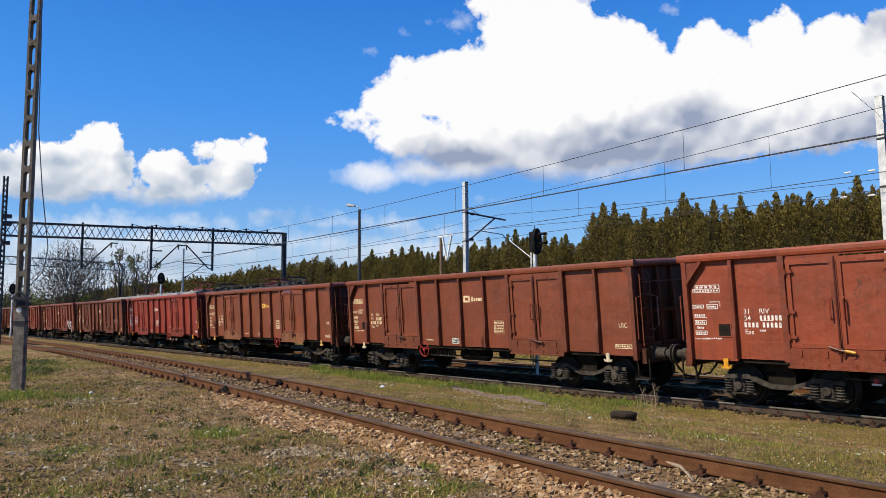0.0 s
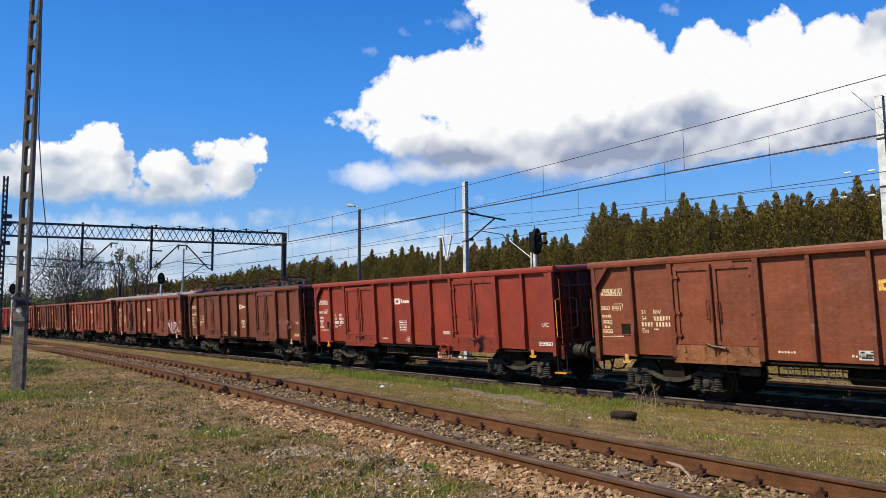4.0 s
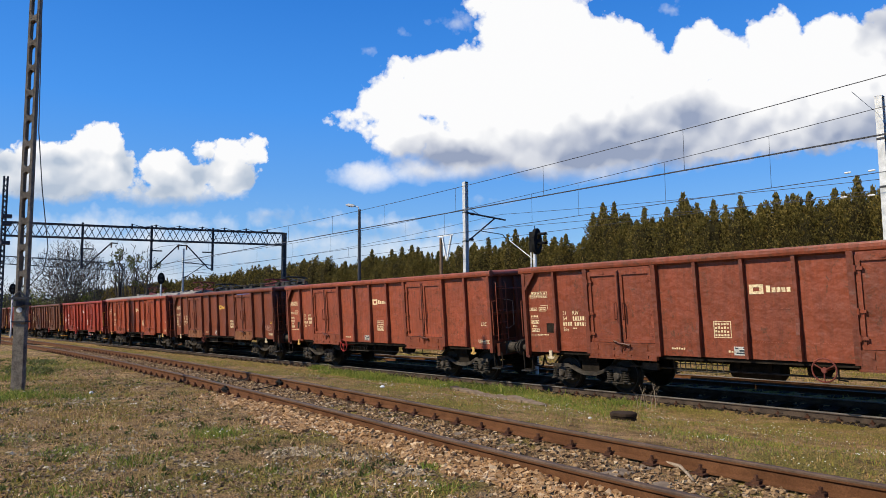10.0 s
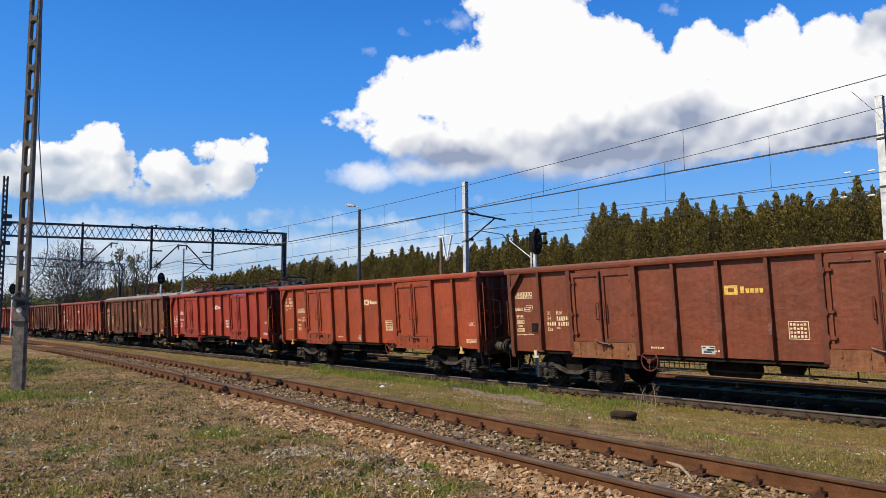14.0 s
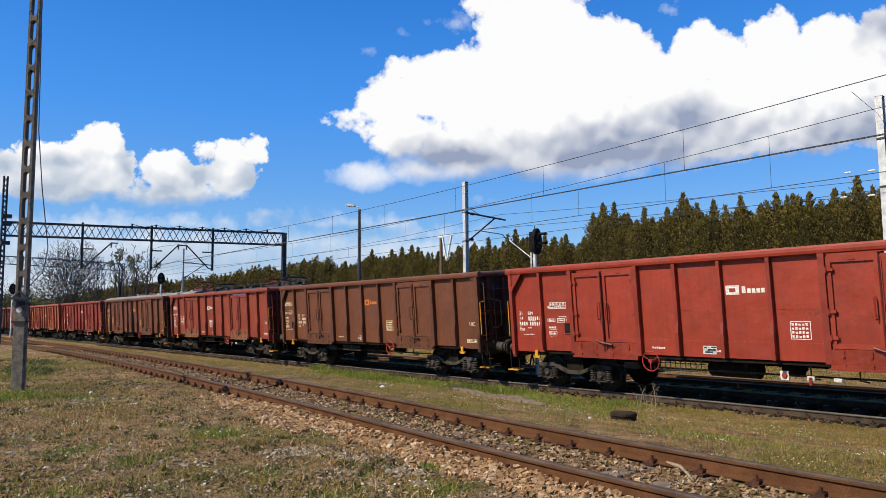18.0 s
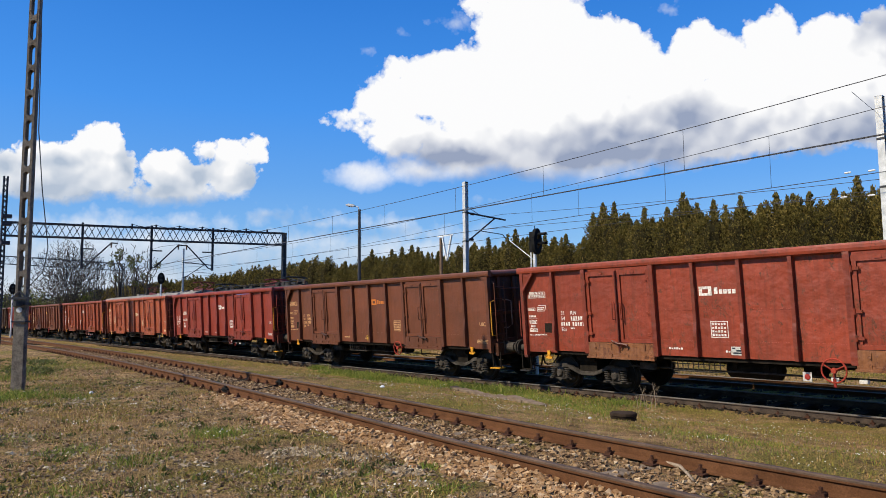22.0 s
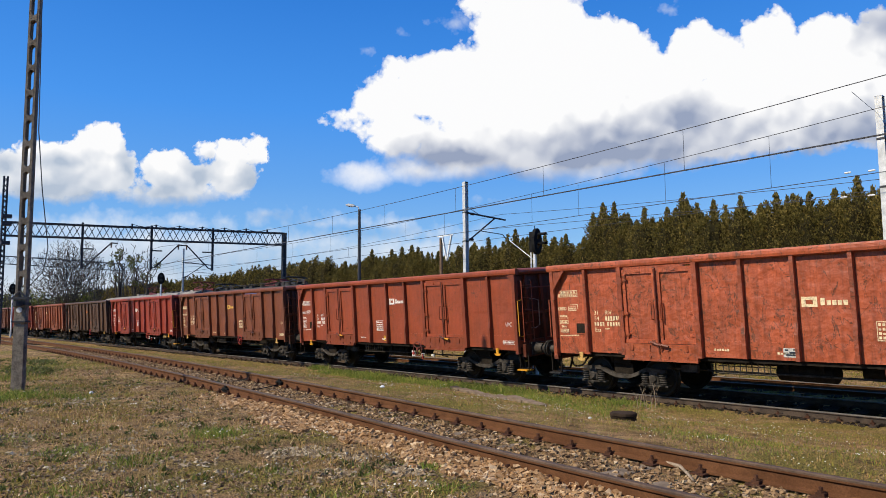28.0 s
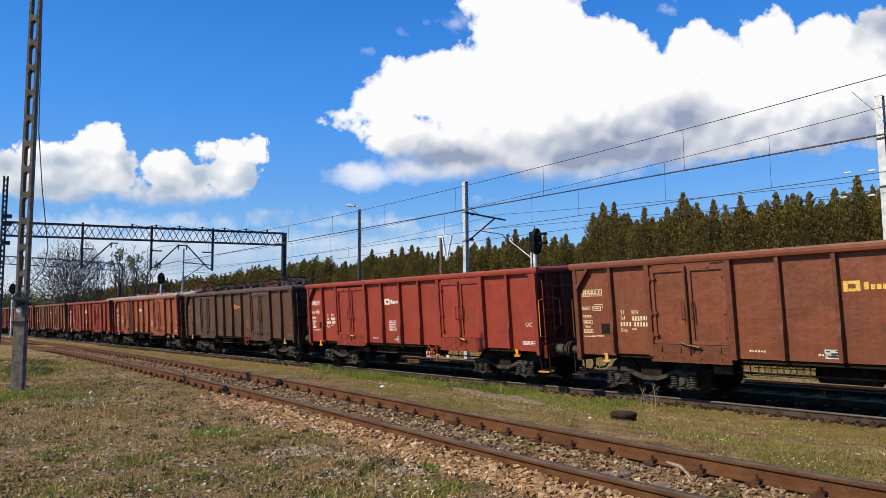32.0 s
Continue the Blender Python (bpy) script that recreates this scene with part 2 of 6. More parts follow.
DRY_STALK = simple("bleached_stalks", (0.20, 0.14, 0.09), (0.36, 0.28, 0.20), 8, 0.9, 0, 40, 0)


def ground_mat():
    m, nt, b = base_mat("trackside_ground", 0.97, 0, 0.15)
    v = coords(nt, per_object=False)
    big = noise_tex(nt, v, 0.45, 6, 0.6, 0.3)
    mid = noise_tex(nt, v, 2.1, 6, 0.65)
    fine = noise_tex(nt, v, 26, 6, 0.75)
    grit = noise_tex(nt, v, 55, 3, 0.7)
    earth = ramp(nt, mid, [(0.30, (0.065, 0.038, 0.017)), (0.45, (0.26, 0.16, 0.068)), (0.58, (0.385, 0.235, 0.108)), (0.75, (0.54, 0.37, 0.18))])
    moss = ramp(nt, fine, [(0.32, (0.050, 0.040, 0.010)), (0.5, (0.215, 0.165, 0.036)), (0.68, (0.42, 0.315, 0.09))])
    fac = ramp(nt, big, [(0.48, (0, 0, 0)), (0.60, (1, 1, 1))])
    col = mixc(nt, fac, earth, moss)
    spk = ramp(nt, grit, [(0.36, (0.18, 0.17, 0.16)), (0.5, (1, 1, 1)), (0.64, (1.8, 1.75, 1.65))])
    col = mixc(nt, 0.85, col, spk, "MULTIPLY")
    pale = ramp(nt, fine, [(0.64, (0, 0, 0)), (0.7, (1, 1, 1))])
    col = mixc(nt, mathn(nt, "MULTIPLY", pale, 0.6), col, (0.36, 0.31, 0.25))
    nt.links.new(col, b.inputs["Base Color"])
    h = mathn(nt, "ADD", fine, mathn(nt, "MULTIPLY", grit, 0.5))
    bump(nt, b, h, 1.0, 0.06)
    return m


GROUND = ground_mat()

# ---- mesh helpers ----
class Solid:
    """Collects simple solids into one mesh."""
    def __init__(self):
        self.v, self.f = [], []

    def add(self, vs, fs):
        n = len(self.v)
        self.v += [tuple(p) for p in vs]
        self.f += [tuple(i + n for i in q) for q in fs]
        return self

    def box(self, x0, x1, y0, y1, z0, z1):
        vs = [(x, y, z) for x in (x0, x1) for y in (y0, y1) for z in (z0, z1)]
        return self.add(vs, [(0, 1, 3, 2), (4, 6, 7, 5), (0, 4, 5, 1), (2, 3, 7, 6), (0, 2, 6, 4), (1, 5, 7, 3)])

    def chamfer(self, x0, x1, y0, y1, z0, z1, c=0.012):
        """A box whose four long edges along z and outer rim are broken."""
        ring = [(x0 + c, y0), (x1 - c, y0), (x1, y0 + c), (x1, y1 - c), (x1 - c, y1), (x0 + c, y1), (x0, y1 - c), (x0, y0 + c)]
        return self.prism([(a, b_) for a, b_ in ring], z0, z1, "z")

    def prism(self, prof, a, b, axis="y"):
        """Extrudes a closed outline along an axis; outline in the other two axes, in order."""
        def p3(u, w, t):
            return {"x": (t, u, w), "y": (u, t, w), "z": (u, w, t)}[axis]
        n = len(prof)
        vs = [p3(u, w, a) for u, w in prof] + [p3(u, w, b) for u, w in prof]
        fs = [tuple(range(n))[::-1], tuple(range(n, 2 * n))]
        fs += [(i, (i + 1) % n, n + (i + 1) % n, n + i) for i in range(n)]
        return self.add(vs, fs)

    def beam(self, p, q, w, h=None):
        """A square bar from p to q."""
        p, q = Vector(p), Vector(q)
        d = (q - p).normalized()
        up = Vector((0, 0, 1)) if abs(d.z) < 0.95 else Vector((1, 0, 0))
        s = d.cross(up).normalized() * w / 2
        u = s.cross(d).normalized() * (h or w) / 2
        vs = [e + a * s + b_ * u for e in (p, q) for a, b_ in ((-1, -1), (1, -1), (1, 1), (-1, 1))]
        return self.add(vs, [(3, 2, 1, 0), (4, 5, 6, 7)] + [(i, (i + 1) % 4, 4 + (i + 1) % 4, 4 + i) for i in range(4)])

    def tube(self, pts, r, n=6, r2=None):
        """A round bar along points, closed at both ends."""
        pts = [Vector(p) for p in pts]
        rings, vs, fs = len(pts), [], []
        for i, p in enumerate(pts):
            d = (pts[min(i + 1, rings - 1)] - pts[max(i - 1, 0)]).normalized()
            up = Vector((0, 0, 1)) if abs(d.z) < 0.9 else Vector((1, 0, 0))
            s = d.cross(up).normalized()
            u = s.cross(d)
            rr = r if r2 is None else r + (r2 - r) * i / max(1, rings - 1)
            vs += [p + (s * math.cos(k * 2 * math.pi / n) + u * math.sin(k * 2 * math.pi / n)) * rr for k in range(n)]
        for i in range(rings - 1):
            fs += [(i * n + k, i * n + (k + 1) % n, (i + 1) * n + (k + 1) % n, (i + 1) * n + k) for k in range(n)]
        fs += [tuple(range(n))[::-1], tuple((rings - 1) * n + k for k in range(n))]
        return self.add(vs, fs)

    def lathe(self, prof, n=20, axis="y", at=(0, 0, 0)):
        """Turns an outline of (radius, height) round an axis."""
        vs, fs, m_ = [], [], len(prof)
        for k in range(n):
            c, s = math.cos(2 * math.pi * k / n), math.sin(2 * math.pi * k / n)
            for r, h in prof:
                p = {"y": (r * c, h, r * s), "x": (h, r * c, r * s), "z": (r * c, r * s, h)}[axis]
                vs.append((p[0] + at[0], p[1] + at[1], p[2] + at[2]))
        for k in range(n):
            for i in range(m_ - 1):
                fs.append((k * m_ + i, k * m_ + i + 1, ((k + 1) % n) * m_ + i + 1, ((k + 1) % n) * m_ + i))
        return self.add(vs, fs)

    def torus(self, at, big, small, n=20, k=6, axis="y"):
        prof = [(big + small * math.cos(2 * math.pi * i / k), small * math.sin(2 * math.pi * i / k)) for i in range(k + 1)]
        return self.lathe(prof, n, axis, at)

    def mesh(self, name, mat):
        me = bpy.data.meshes.new(name)
        me.from_pydata(self.v, [], self.f)
        me.materials.append(mat)
        bm = bmesh.new()
        bm.from_mesh(me)
        bmesh.ops.recalc_face_normals(bm, faces=bm.faces)
        bm.to_mesh(me)
        bm.free()
        return me


def part(name, solid, mat, parent, label="", at=(0, 0, 0)):
    ob = new(name, solid.mesh(name, mat) if isinstance(solid, Solid) else solid)
    ob.location = at
    ob.parent = parent
    if label:
        ob["label"] = label
    return ob


def thing(name, label, category, group="", kind="", at=(0, 0, 0), rz=0.0):
    ob = new(name)
    ob.empty_display_size = 0.3
    ob.location, ob.rotation_euler = at, (0, 0, rz)
    return tagged(ob, label, category, group, kind)


def srgb(r, g, b, gain=1.0, a=1.0):
    f = lambda c: (c / 255 / 12.92 if c < 11 else ((c / 255 + 0.055) / 1.055) ** 2.4) * gain
    return (f(r), f(g), f(b), a)

# ---- ground and tracks ----
def siding_y(x):
    """Centre line of the near siding."""
    near = min(max(x, -7.5), -1.0)
    return 5.36 - 0.1175 * x - 0.00137 * x * x + 0.007 * (near + 7.5) ** 2 + 0.091 * max(0.0, x + 1.0) if x > -42.9 else 7.88


def siding_slope(x):
    return math.atan((siding_y(x + 0.1) - siding_y(x - 0.1)) / 0.2)


def train_y(x):
    """Centre line of the track that the train runs on."""
    return 15.83 - 0.000063 * x * x


def smooth(a, b, t):
    k = min(1.0, max(0.0, (t - a) / (b - a)))
    return k * k * (3 - 2 * k)


def ground_z(x, y):
    top = siding_y(max(min(x, 20.0), -120.0)) + 1.55
    base = 0.375 + (-0.155 - 0.375) * smooth(top, 13.9, y)
    if -70 < x < 15 and -8 < y < 45:
        base += 0.05 * noise.noise((x * 0.55, y * 0.55, 0.0)) * (1.0 if y < siding_y(x) - 1.4 or siding_y(x) + 1.3 < y < 14.0 else 0.25)
        base += 0.018 * noise.noise((x * 2.3, y * 2.3, 4.0))
    return base


def steps(spans):
    out = []
    for a, b, d in spans:
        n = max(1, round((b - a) / d))
        out += [a + (b - a) * i / n for i in range(n)]
    return out + [spans[-1][1]]


def make_ground():
    xs = steps([(-4000, -400, 900), (-400, -120, 40), (-120, -36, 2.0), (-36, -14, 0.25), (-14, 2, 0.13), (2, 20, 1.0), (20, 120, 20), (120, 4000, 900)])
    ys = steps([(-4000, -200, 900), (-200, -4, 14), (-4, 0.8, 0.4), (0.8, 9.5, 0.13), (9.5, 15, 0.2), (15, 30, 0.75), (30, 90, 12), (90, 4000, 900)])
    n = len(ys)
    vs = [(x, y, ground_z(x, y)) for x in xs for y in ys]
    fs = [(i * n + j, (i + 1) * n + j, (i + 1) * n + j + 1, i * n + j + 1) for i in range(len(xs) - 1) for j in range(n - 1)]
    me = bpy.data.meshes.new("ground")
    me.from_pydata(vs, [], fs)
    me.materials.append(GROUND)
    for p in me.polygons:
        p.use_smooth = True
    return tagged(new("ground", me), "trackside earth with moss, dry grass and grit", "ground", kind="structure")


make_ground()

RAIL_PROFILE = [(-0.062, 0.0), (0.062, 0.0), (0.062, 0.012), (0.014, 0.03), (0.010, 0.10), (0.033, 0.112), (0.035, 0.128), (-0.035, 0.128), (-0.033, 0.112), (-0.010, 0.10), (-0.014, 0.03), (-0.062, 0.012)]
HEAD_PROFILE = [(-0.035, 0.128), (0.035, 0.128), (0.035, 0.141), (0.026, 0.149), (-0.026, 0.149), (-0.035, 0.141)]


def sweep(line, prof):
    """An outline swept along a line of points; outline as (across, up)."""
    s = Solid()
    n, m_ = len(prof), len(line)
    vs = []
    for i, p in enumerate(line):
        a, b = Vector(line[max(0, i - 1)]), Vector(line[min(m_ - 1, i + 1)])
        d = (b - a).normalized()
        side = Vector((-d.y, d.x, 0)).normalized()
        vs += [Vector(p) + side * u + Vector((0, 0, w)) for u, w in prof]
    fs = [(i * n + k, i * n + (k + 1) % n, (i + 1) * n + (k + 1) % n, (i + 1) * n + k) for i in range(m_ - 1) for k in range(n)]
    fs += [tuple(range(n))[::-1], tuple((m_ - 1) * n + k for k in range(n))]
    return s.add(vs, fs)


def track(label, centre, x0, x1, top, cant, side_mat, head_mat, step=2.0, tall=1.0):
    tr = tagged(new("track"), label, "railway track", "railway tracks", "structure")
    for off in (-0.75, 0.75):
        line = [(x, centre(x) + off, top - 0.149 * tall + cant * off) for x in steps([(x0, x1, step)])]
        r = part("rail", sweep(line, [(u, w * tall) for u, w in RAIL_PROFILE]), side_mat, tr)
        part("rail_head", sweep(line, [(u, w * tall) for u, w in HEAD_PROFILE]), head_mat, r)
    return tr


siding = track("rusty siding rails on worn sleepers in gravel", siding_y, -110.0, 24.0, 0.58, 0.0, RAIL_RUST, RAIL_HEAD, 0.5, 1.2)
main_line = track("running rails with dark sides under the train", train_y, -220.0, 60.0, 0.052, 0.069, RAIL_DARK, RAIL_SHINE, 4.0)
second_line = track("second line's rails beyond the train in grass", lambda x: train_y(x) + 4.47, -220.0, 60.0, 0.0, 0.0, RAIL_RUST, RAIL_SHINE, 4.0)

# a plate with two clamps and a bolt on each side of the rail
def fastening_mesh():
    s = Solid().box(-0.075, 0.075, -0.16, 0.16, 0.0, 0.016)
    for e in (-1, 1):
        s.box(-0.04, 0.04, min(e * 0.05, e * 0.115), max(e * 0.05, e * 0.115), 0.016, 0.045)
        s.lathe([(0.0, 0.095), (0.02, 0.095), (0.02, 0.06), (0.032, 0.06), (0.032, 0.045), (0.0, 0.045)], 6, "z", (0, e * 0.085, 0))
    return s.mesh("fastening", BOLT)


def sleeper_mesh(mat, half=0.92):
    s = Solid()
    s.prism([(-0.13, 0.0), (0.13, 0.0), (0.11, 0.14), (-0.11, 0.14)], -half, half, "y")
    return s.mesh("sleeper", mat)


FAST, SLEEP_A, SLEEP_B = fastening_mesh(), sleeper_mesh(SLEEPER), sleeper_mesh(SLEEPER_DARK)
for i in range(72):
    x = -38.33 + 0.592 * i
    slope = siding_slope(x)
    sl = part("sleeper", SLEEP_A, SLEEPER, siding, at=(x, siding_y(x), 0.238 + random.uniform(-0.012, 0.004)))
    sl.rotation_euler = (0, 0, slope + random.uniform(-0.02, 0.02))
    for off in (-0.75, 0.75):
        f = part("fastening", FAST, BOLT, siding, at=(x - off * math.sin(slope), siding_y(x) + off, 0.392))
        f.rotation_euler = (0, 0, slope)
for i in range(66):
    x = -36.0 + 0.6 * i
    sl = part("sleeper", SLEEP_B, SLEEPER_DARK, main_line, at=(x, train_y(x), -0.235))
    sl.rotation_euler = (0.069, 0, random.uniform(-0.015, 0.015))
    f = part("fastening", FAST, BOLT, main_line, at=(x, train_y(x) - 0.75, -0.150))
    f.rotation_euler = (0.069, 0, 0)


def far_sleepers():
    s = Solid()
    for i in range(110):
        x = -38.9 - 0.6 * i
        y = siding_y(x)
        s.box(x - 0.12, x + 0.12, y - 0.9, y + 0.9, 0.25, 0.378)
    for i in range(90):
        x = -50.0 + 0.65 * i
        y = train_y(x) + 4.47
        s.box(x - 0.12, x + 0.12, y - 1.25, y + 1.25, -0.26, -0.13)
    ob = part("sleeper_row", s, SLEEPER_DARK, siding)
    ob["kind"] = "stuff"


far_sleepers()


def fishplates():
    """Insulated joints in both rails of the siding, with a bond wire between."""
    for x, off in ((-14.46, -0.75), (-15.10, 0.75)):
        y = siding_y(x) + off
        slope = siding_slope(x)
        s = Solid()
        for e in (-1, 1):
            s.box(-0.16, 0.16, e * 0.045 - 0.022, e * 0.045 + 0.022, 0.03, 0.11)
            for k in range(4):
                s.lathe([(0.0, e * 0.09), (0.018, e * 0.09), (0.018, e * 0.06)], 6, "y", (-0.12 + 0.08 * k, 0, 0.07))
        s.box(-0.06, 0.06, -0.06, 0.06, 0.02, 0.158)
        j = part("fishplate", s, BLACK, siding, "black insulated rail joint", (x, y, 0.401))
        j.rotation_euler = (0, 0, slope)
    s = Solid().tube([(-14.46, siding_y(-14.46) - 0.7, 0.43), (-14.55, siding_y(-14.5) - 0.2, 0.41), (-14.9, siding_y(-14.8) + 0.3, 0.41), (-15.1, siding_y(-15.1) + 0.7, 0.43)], 0.012, 5)
    part("bond_wire", s, BLACK, siding)


fishplates()


def scatter(name, label, category, mat, spots, size, flat=0.7, parent=None):
    """Many small broken stones as one mesh; spots are (x, y, z)."""
    base = np.array([(x, y, z) for x in (-0.72, 0.72) for y in (-0.66, 0.66) for z in (-0.6, 0.6)], float)
    tri = np.array([(0, 1, 3), (0, 3, 2), (4, 6, 7), (4, 7, 5), (0, 4, 5), (0, 5, 1), (2, 3, 7), (2, 7, 6), (0, 2, 6), (0, 6, 4), (1, 5, 7), (1, 7, 3)])
    rng = np.random.default_rng(len(spots))
    n = len(spots)
    sp = np.array(spots)
    r = rng.uniform(size[0], size[1], (n, 1, 1)) * rng.uniform(0.7, 1.35, (n, 1, 3))
    p = (base[None] + rng.uniform(-0.42, 0.42, (n, 8, 3))) * r * 0.82
    for i, j in ((0, 1), (1, 2), (0, 1)):
        a = rng.uniform(0, 6.28, n)[:, None]
        c, d = np.cos(a), np.sin(a)
        u, v = p[:, :, i] * c - p[:, :, j] * d, p[:, :, i] * d + p[:, :, j] * c
        p[:, :, i], p[:, :, j] = u, v
    p[:, :, 2] *= flat
    q = p + sp[:, None, :]
    f = (tri[None] + 8 * np.arange(n)[:, None, None]).reshape(-1, 3)
    me = bpy.data.meshes.new(name)
    me.from_pydata(q.reshape(-1, 3).tolist(), [], f.tolist())
    me.materials.append(mat)
    ob = new(name, me)
    ob.parent = parent
    return tagged(ob, label, category, kind="stuff")


def bed_spots(n, x0, x1, o0, o1, lift, centre=siding_y, keep=lambda x, o: True, near=1.6):
    """Places on the bed beside a centre line, denser towards the camera's end."""
    out = []
    while len(out) < n:
        x = x1 + (x0 - x1) * random.random() ** near
        o = random.uniform(o0, o1)
        if keep(x, o):
            y = centre(x) + o
            out.append((x, y, ground_z(x, y) + lift + random.uniform(-0.012, 0.012)))
    return out


def blotch(x, y, s=0.8, seed=0.0):
    return noise.noise((x * s, y * s, 7.3 + seed)) + 0.5 * noise.noise((x * s * 2.7, y * s * 2.7, seed))


scatter("ballast", "tan broken ballast stones beside the siding rail", "gravel", STONE_TAN,
        bed_spots(7500, -19, 1.5, -1.75, -0.82, 0.012, keep=lambda x, o: o > -1.38 + 0.22 * smooth(-10, -7, x) + 0.42 * blotch(x, o * 2) and x > -13 - 2 * random.random()), (0.018, 0.05))
scatter("ballast", "tan broken ballast heaped against the siding rail", "gravel", STONE_TAN,
        [(x, siding_y(x) - o, ground_z(x, siding_y(x) - o) + 0.015 + 0.095 * max(0.0, 1 - (o - 0.82) / 0.42) * smooth(-13.5, -10.5, x) * k) for x, o, k in ((1.5 - 15 * random.random() ** 1.3, random.uniform(0.815, 1.22), random.random() ** 0.5) for _ in range(7000))], (0.018, 0.045))
scatter("ballast", "brown grey ballast stones between the siding rails", "gravel", STONE_GREY,
        bed_spots(17000, -42, 2, -0.70, 0.70, 0.010, keep=lambda x, o: x < -8 or abs((x + o * 0.1 + 38.33) % 0.592 - 0.296) < 0.19 or random.random() < 0.35), (0.013, 0.038))
scatter("ballast", "grey stones along the far siding rail", "gravel", STONE_GREY,
        bed_spots(3500, -40, 2, 0.80, 1.25, 0.0, keep=lambda x, o: o < 1.0 + 0.3 * blotch(x, o * 2)), (0.014, 0.04))
scatter("ballast", "ballast under the train, coloured dark for its shade", "gravel", STONE_DARK,
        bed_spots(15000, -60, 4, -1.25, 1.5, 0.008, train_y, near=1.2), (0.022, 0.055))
scatter("gravel", "pale gravel spread over the earth by the siding", "gravel", STONE_PALE,
        [(x, y, ground_z(x, y) + 0.008) for x, y in ((random.uniform(-8.0, -3.3), random.gauss(4.10, 0.20)) for _ in range(5200)) if blotch(x, y, 1.1, 3) > -0.15]
        + [(x, y, ground_z(x, y) + 0.004) for x, y in ((random.uniform(-16, -3.0) , random.uniform(0.8, 4.6)) for _ in range(9000)) if blotch(x, y, 0.9, 9) > 0.2], (0.010, 0.034), 0.7)
scatter("gravel", "grit and stones in the grass between the tracks", "gravel", STONE_PALE,
        [(x, y, ground_z(x, y) + 0.004) for x, y in ((random.uniform(-30, 3.5), random.uniform(5.5, 14.4)) for _ in range(26000)) if siding_y(x) + 1.0 < y and blotch(x, y, 0.6, 5) > 0.0 + 0.3 * random.random()], (0.006, 0.018), 0.6)


scatter("gravel", "loose brown and grey pebbles over the earth", "gravel", STONE_GREY,
        [(x, y, ground_z(x, y) + 0.004) for x, y in ((0.5 - 27 * random.random() ** 1.4, random.uniform(-0.6, 7.0)) for _ in range(42000)) if y < siding_y(x) - 0.9 and blotch(x, y, 1.0, 14) > -0.2 + 0.3 * random.random()], (0.008, 0.032), 0.6)
scatter("gravel", "pale chips and grit lying over the earth", "gravel", STONE_PALE,
        [(x, y, ground_z(x, y) + 0.006) for x, y in ((0.5 - 24 * random.random() ** 1.4, random.uniform(-0.6, 7.0)) for _ in range(16000)) if y < siding_y(x) - 0.9 and blotch(x, y, 0.7, 24) > -0.1 + 0.35 * random.random()], (0.006, 0.022), 0.6)


def blades(name, label, category, mat, roots, height, width, lean=0.45, bend=True):
    """Grass or weeds as many narrow leaves in one mesh; roots are (x, y, z, size)."""
    rng = np.random.default_rng(len(roots) + 5)
    R = np.array(roots)
    n = len(R)
    h = rng.uniform(height[0], height[1], n) * R[:, 3]
    w = rng.uniform(width[0], width[1], n) * np.sqrt(R[:, 3])
    a, b = rng.uniform(0, 6.28, n), rng.uniform(0, 6.28, n)
    l = rng.uniform(0.05, lean, n) * h
    side = np.stack([np.cos(a) * w, np.sin(a) * w, 0 * w], 1)
    go = np.stack([np.cos(b) * l, np.sin(b) * l, 0 * l], 1)
    up = np.stack([0 * h, 0 * h, h], 1)
    root = R[:, :3]
    v = np.stack([root - side, root + side, root + 0.55 * up + 0.35 * go + 0.7 * side, root + 0.55 * up + 0.35 * go - 0.7 * side, root + up + go], 1)
    k = 5 * np.arange(n)[:, None]
    quads = (np.array([[0, 1, 2, 3]]) + k).tolist()
    tris = (np.array([[3, 2, 4]]) + k).tolist()
    me = bpy.data.meshes.new(name)
    me.from_pydata(v.reshape(-1, 3).tolist(), [], quads + tris)
    me.materials.append(mat)
    return tagged(new(name, me), label, category, kind="stuff")


def roots(n, x0, x1, y0, y1, keep, size=lambda x, y: 1.0, near=1.5):
    out = []
    for _ in range(n):
        x, y = x1 + (x0 - x1) * random.random() ** near, random.uniform(y0, y1)
        if keep(x, y):
            out.append((x, y, ground_z(x, y) - 0.004, size(x, y)))
    return out


def clump(cx, cy, rx, ry, n, size):
    out = []
    for _ in range(n):
        x, y = random.gauss(cx, rx), random.gauss(cy, ry)
        out.append((x, y, ground_z(x, y) - 0.004, size * random.uniform(0.6, 1.2)))
    return out


def off_track(x, y):
    return abs(y - siding_y(x)) > 0.85 and y < 14.75


# foreground between the camera and the siding
FORE = lambda x, y: y < siding_y(x) - 0.85
blades("dry_grass", "short dry brown grass and dead stalks on the earth", "grass", BLADE_DRY,
       roots(56000, -34, 0.0, -0.4, 8.0, lambda x, y: FORE(x, y) and blotch(x, y, 0.8, 2) > -0.25 + 0.3 * random.random() and not (y > siding_y(x) - 1.7 and x > -13 and blotch(x, y, 2, 1) < 0.3)), (0.025, 0.085), (0.003, 0.0075), 1.2)
blades("weeds", "low olive weeds and moss on the earth", "weeds", BLADE_MOSS,
       roots(74000, -34, 0.0, -0.4, 8.0, lambda x, y: FORE(x, y) and blotch(x, y, 0.9, 11) > 0.27), (0.012, 0.05), (0.006, 0.015), 1.3)
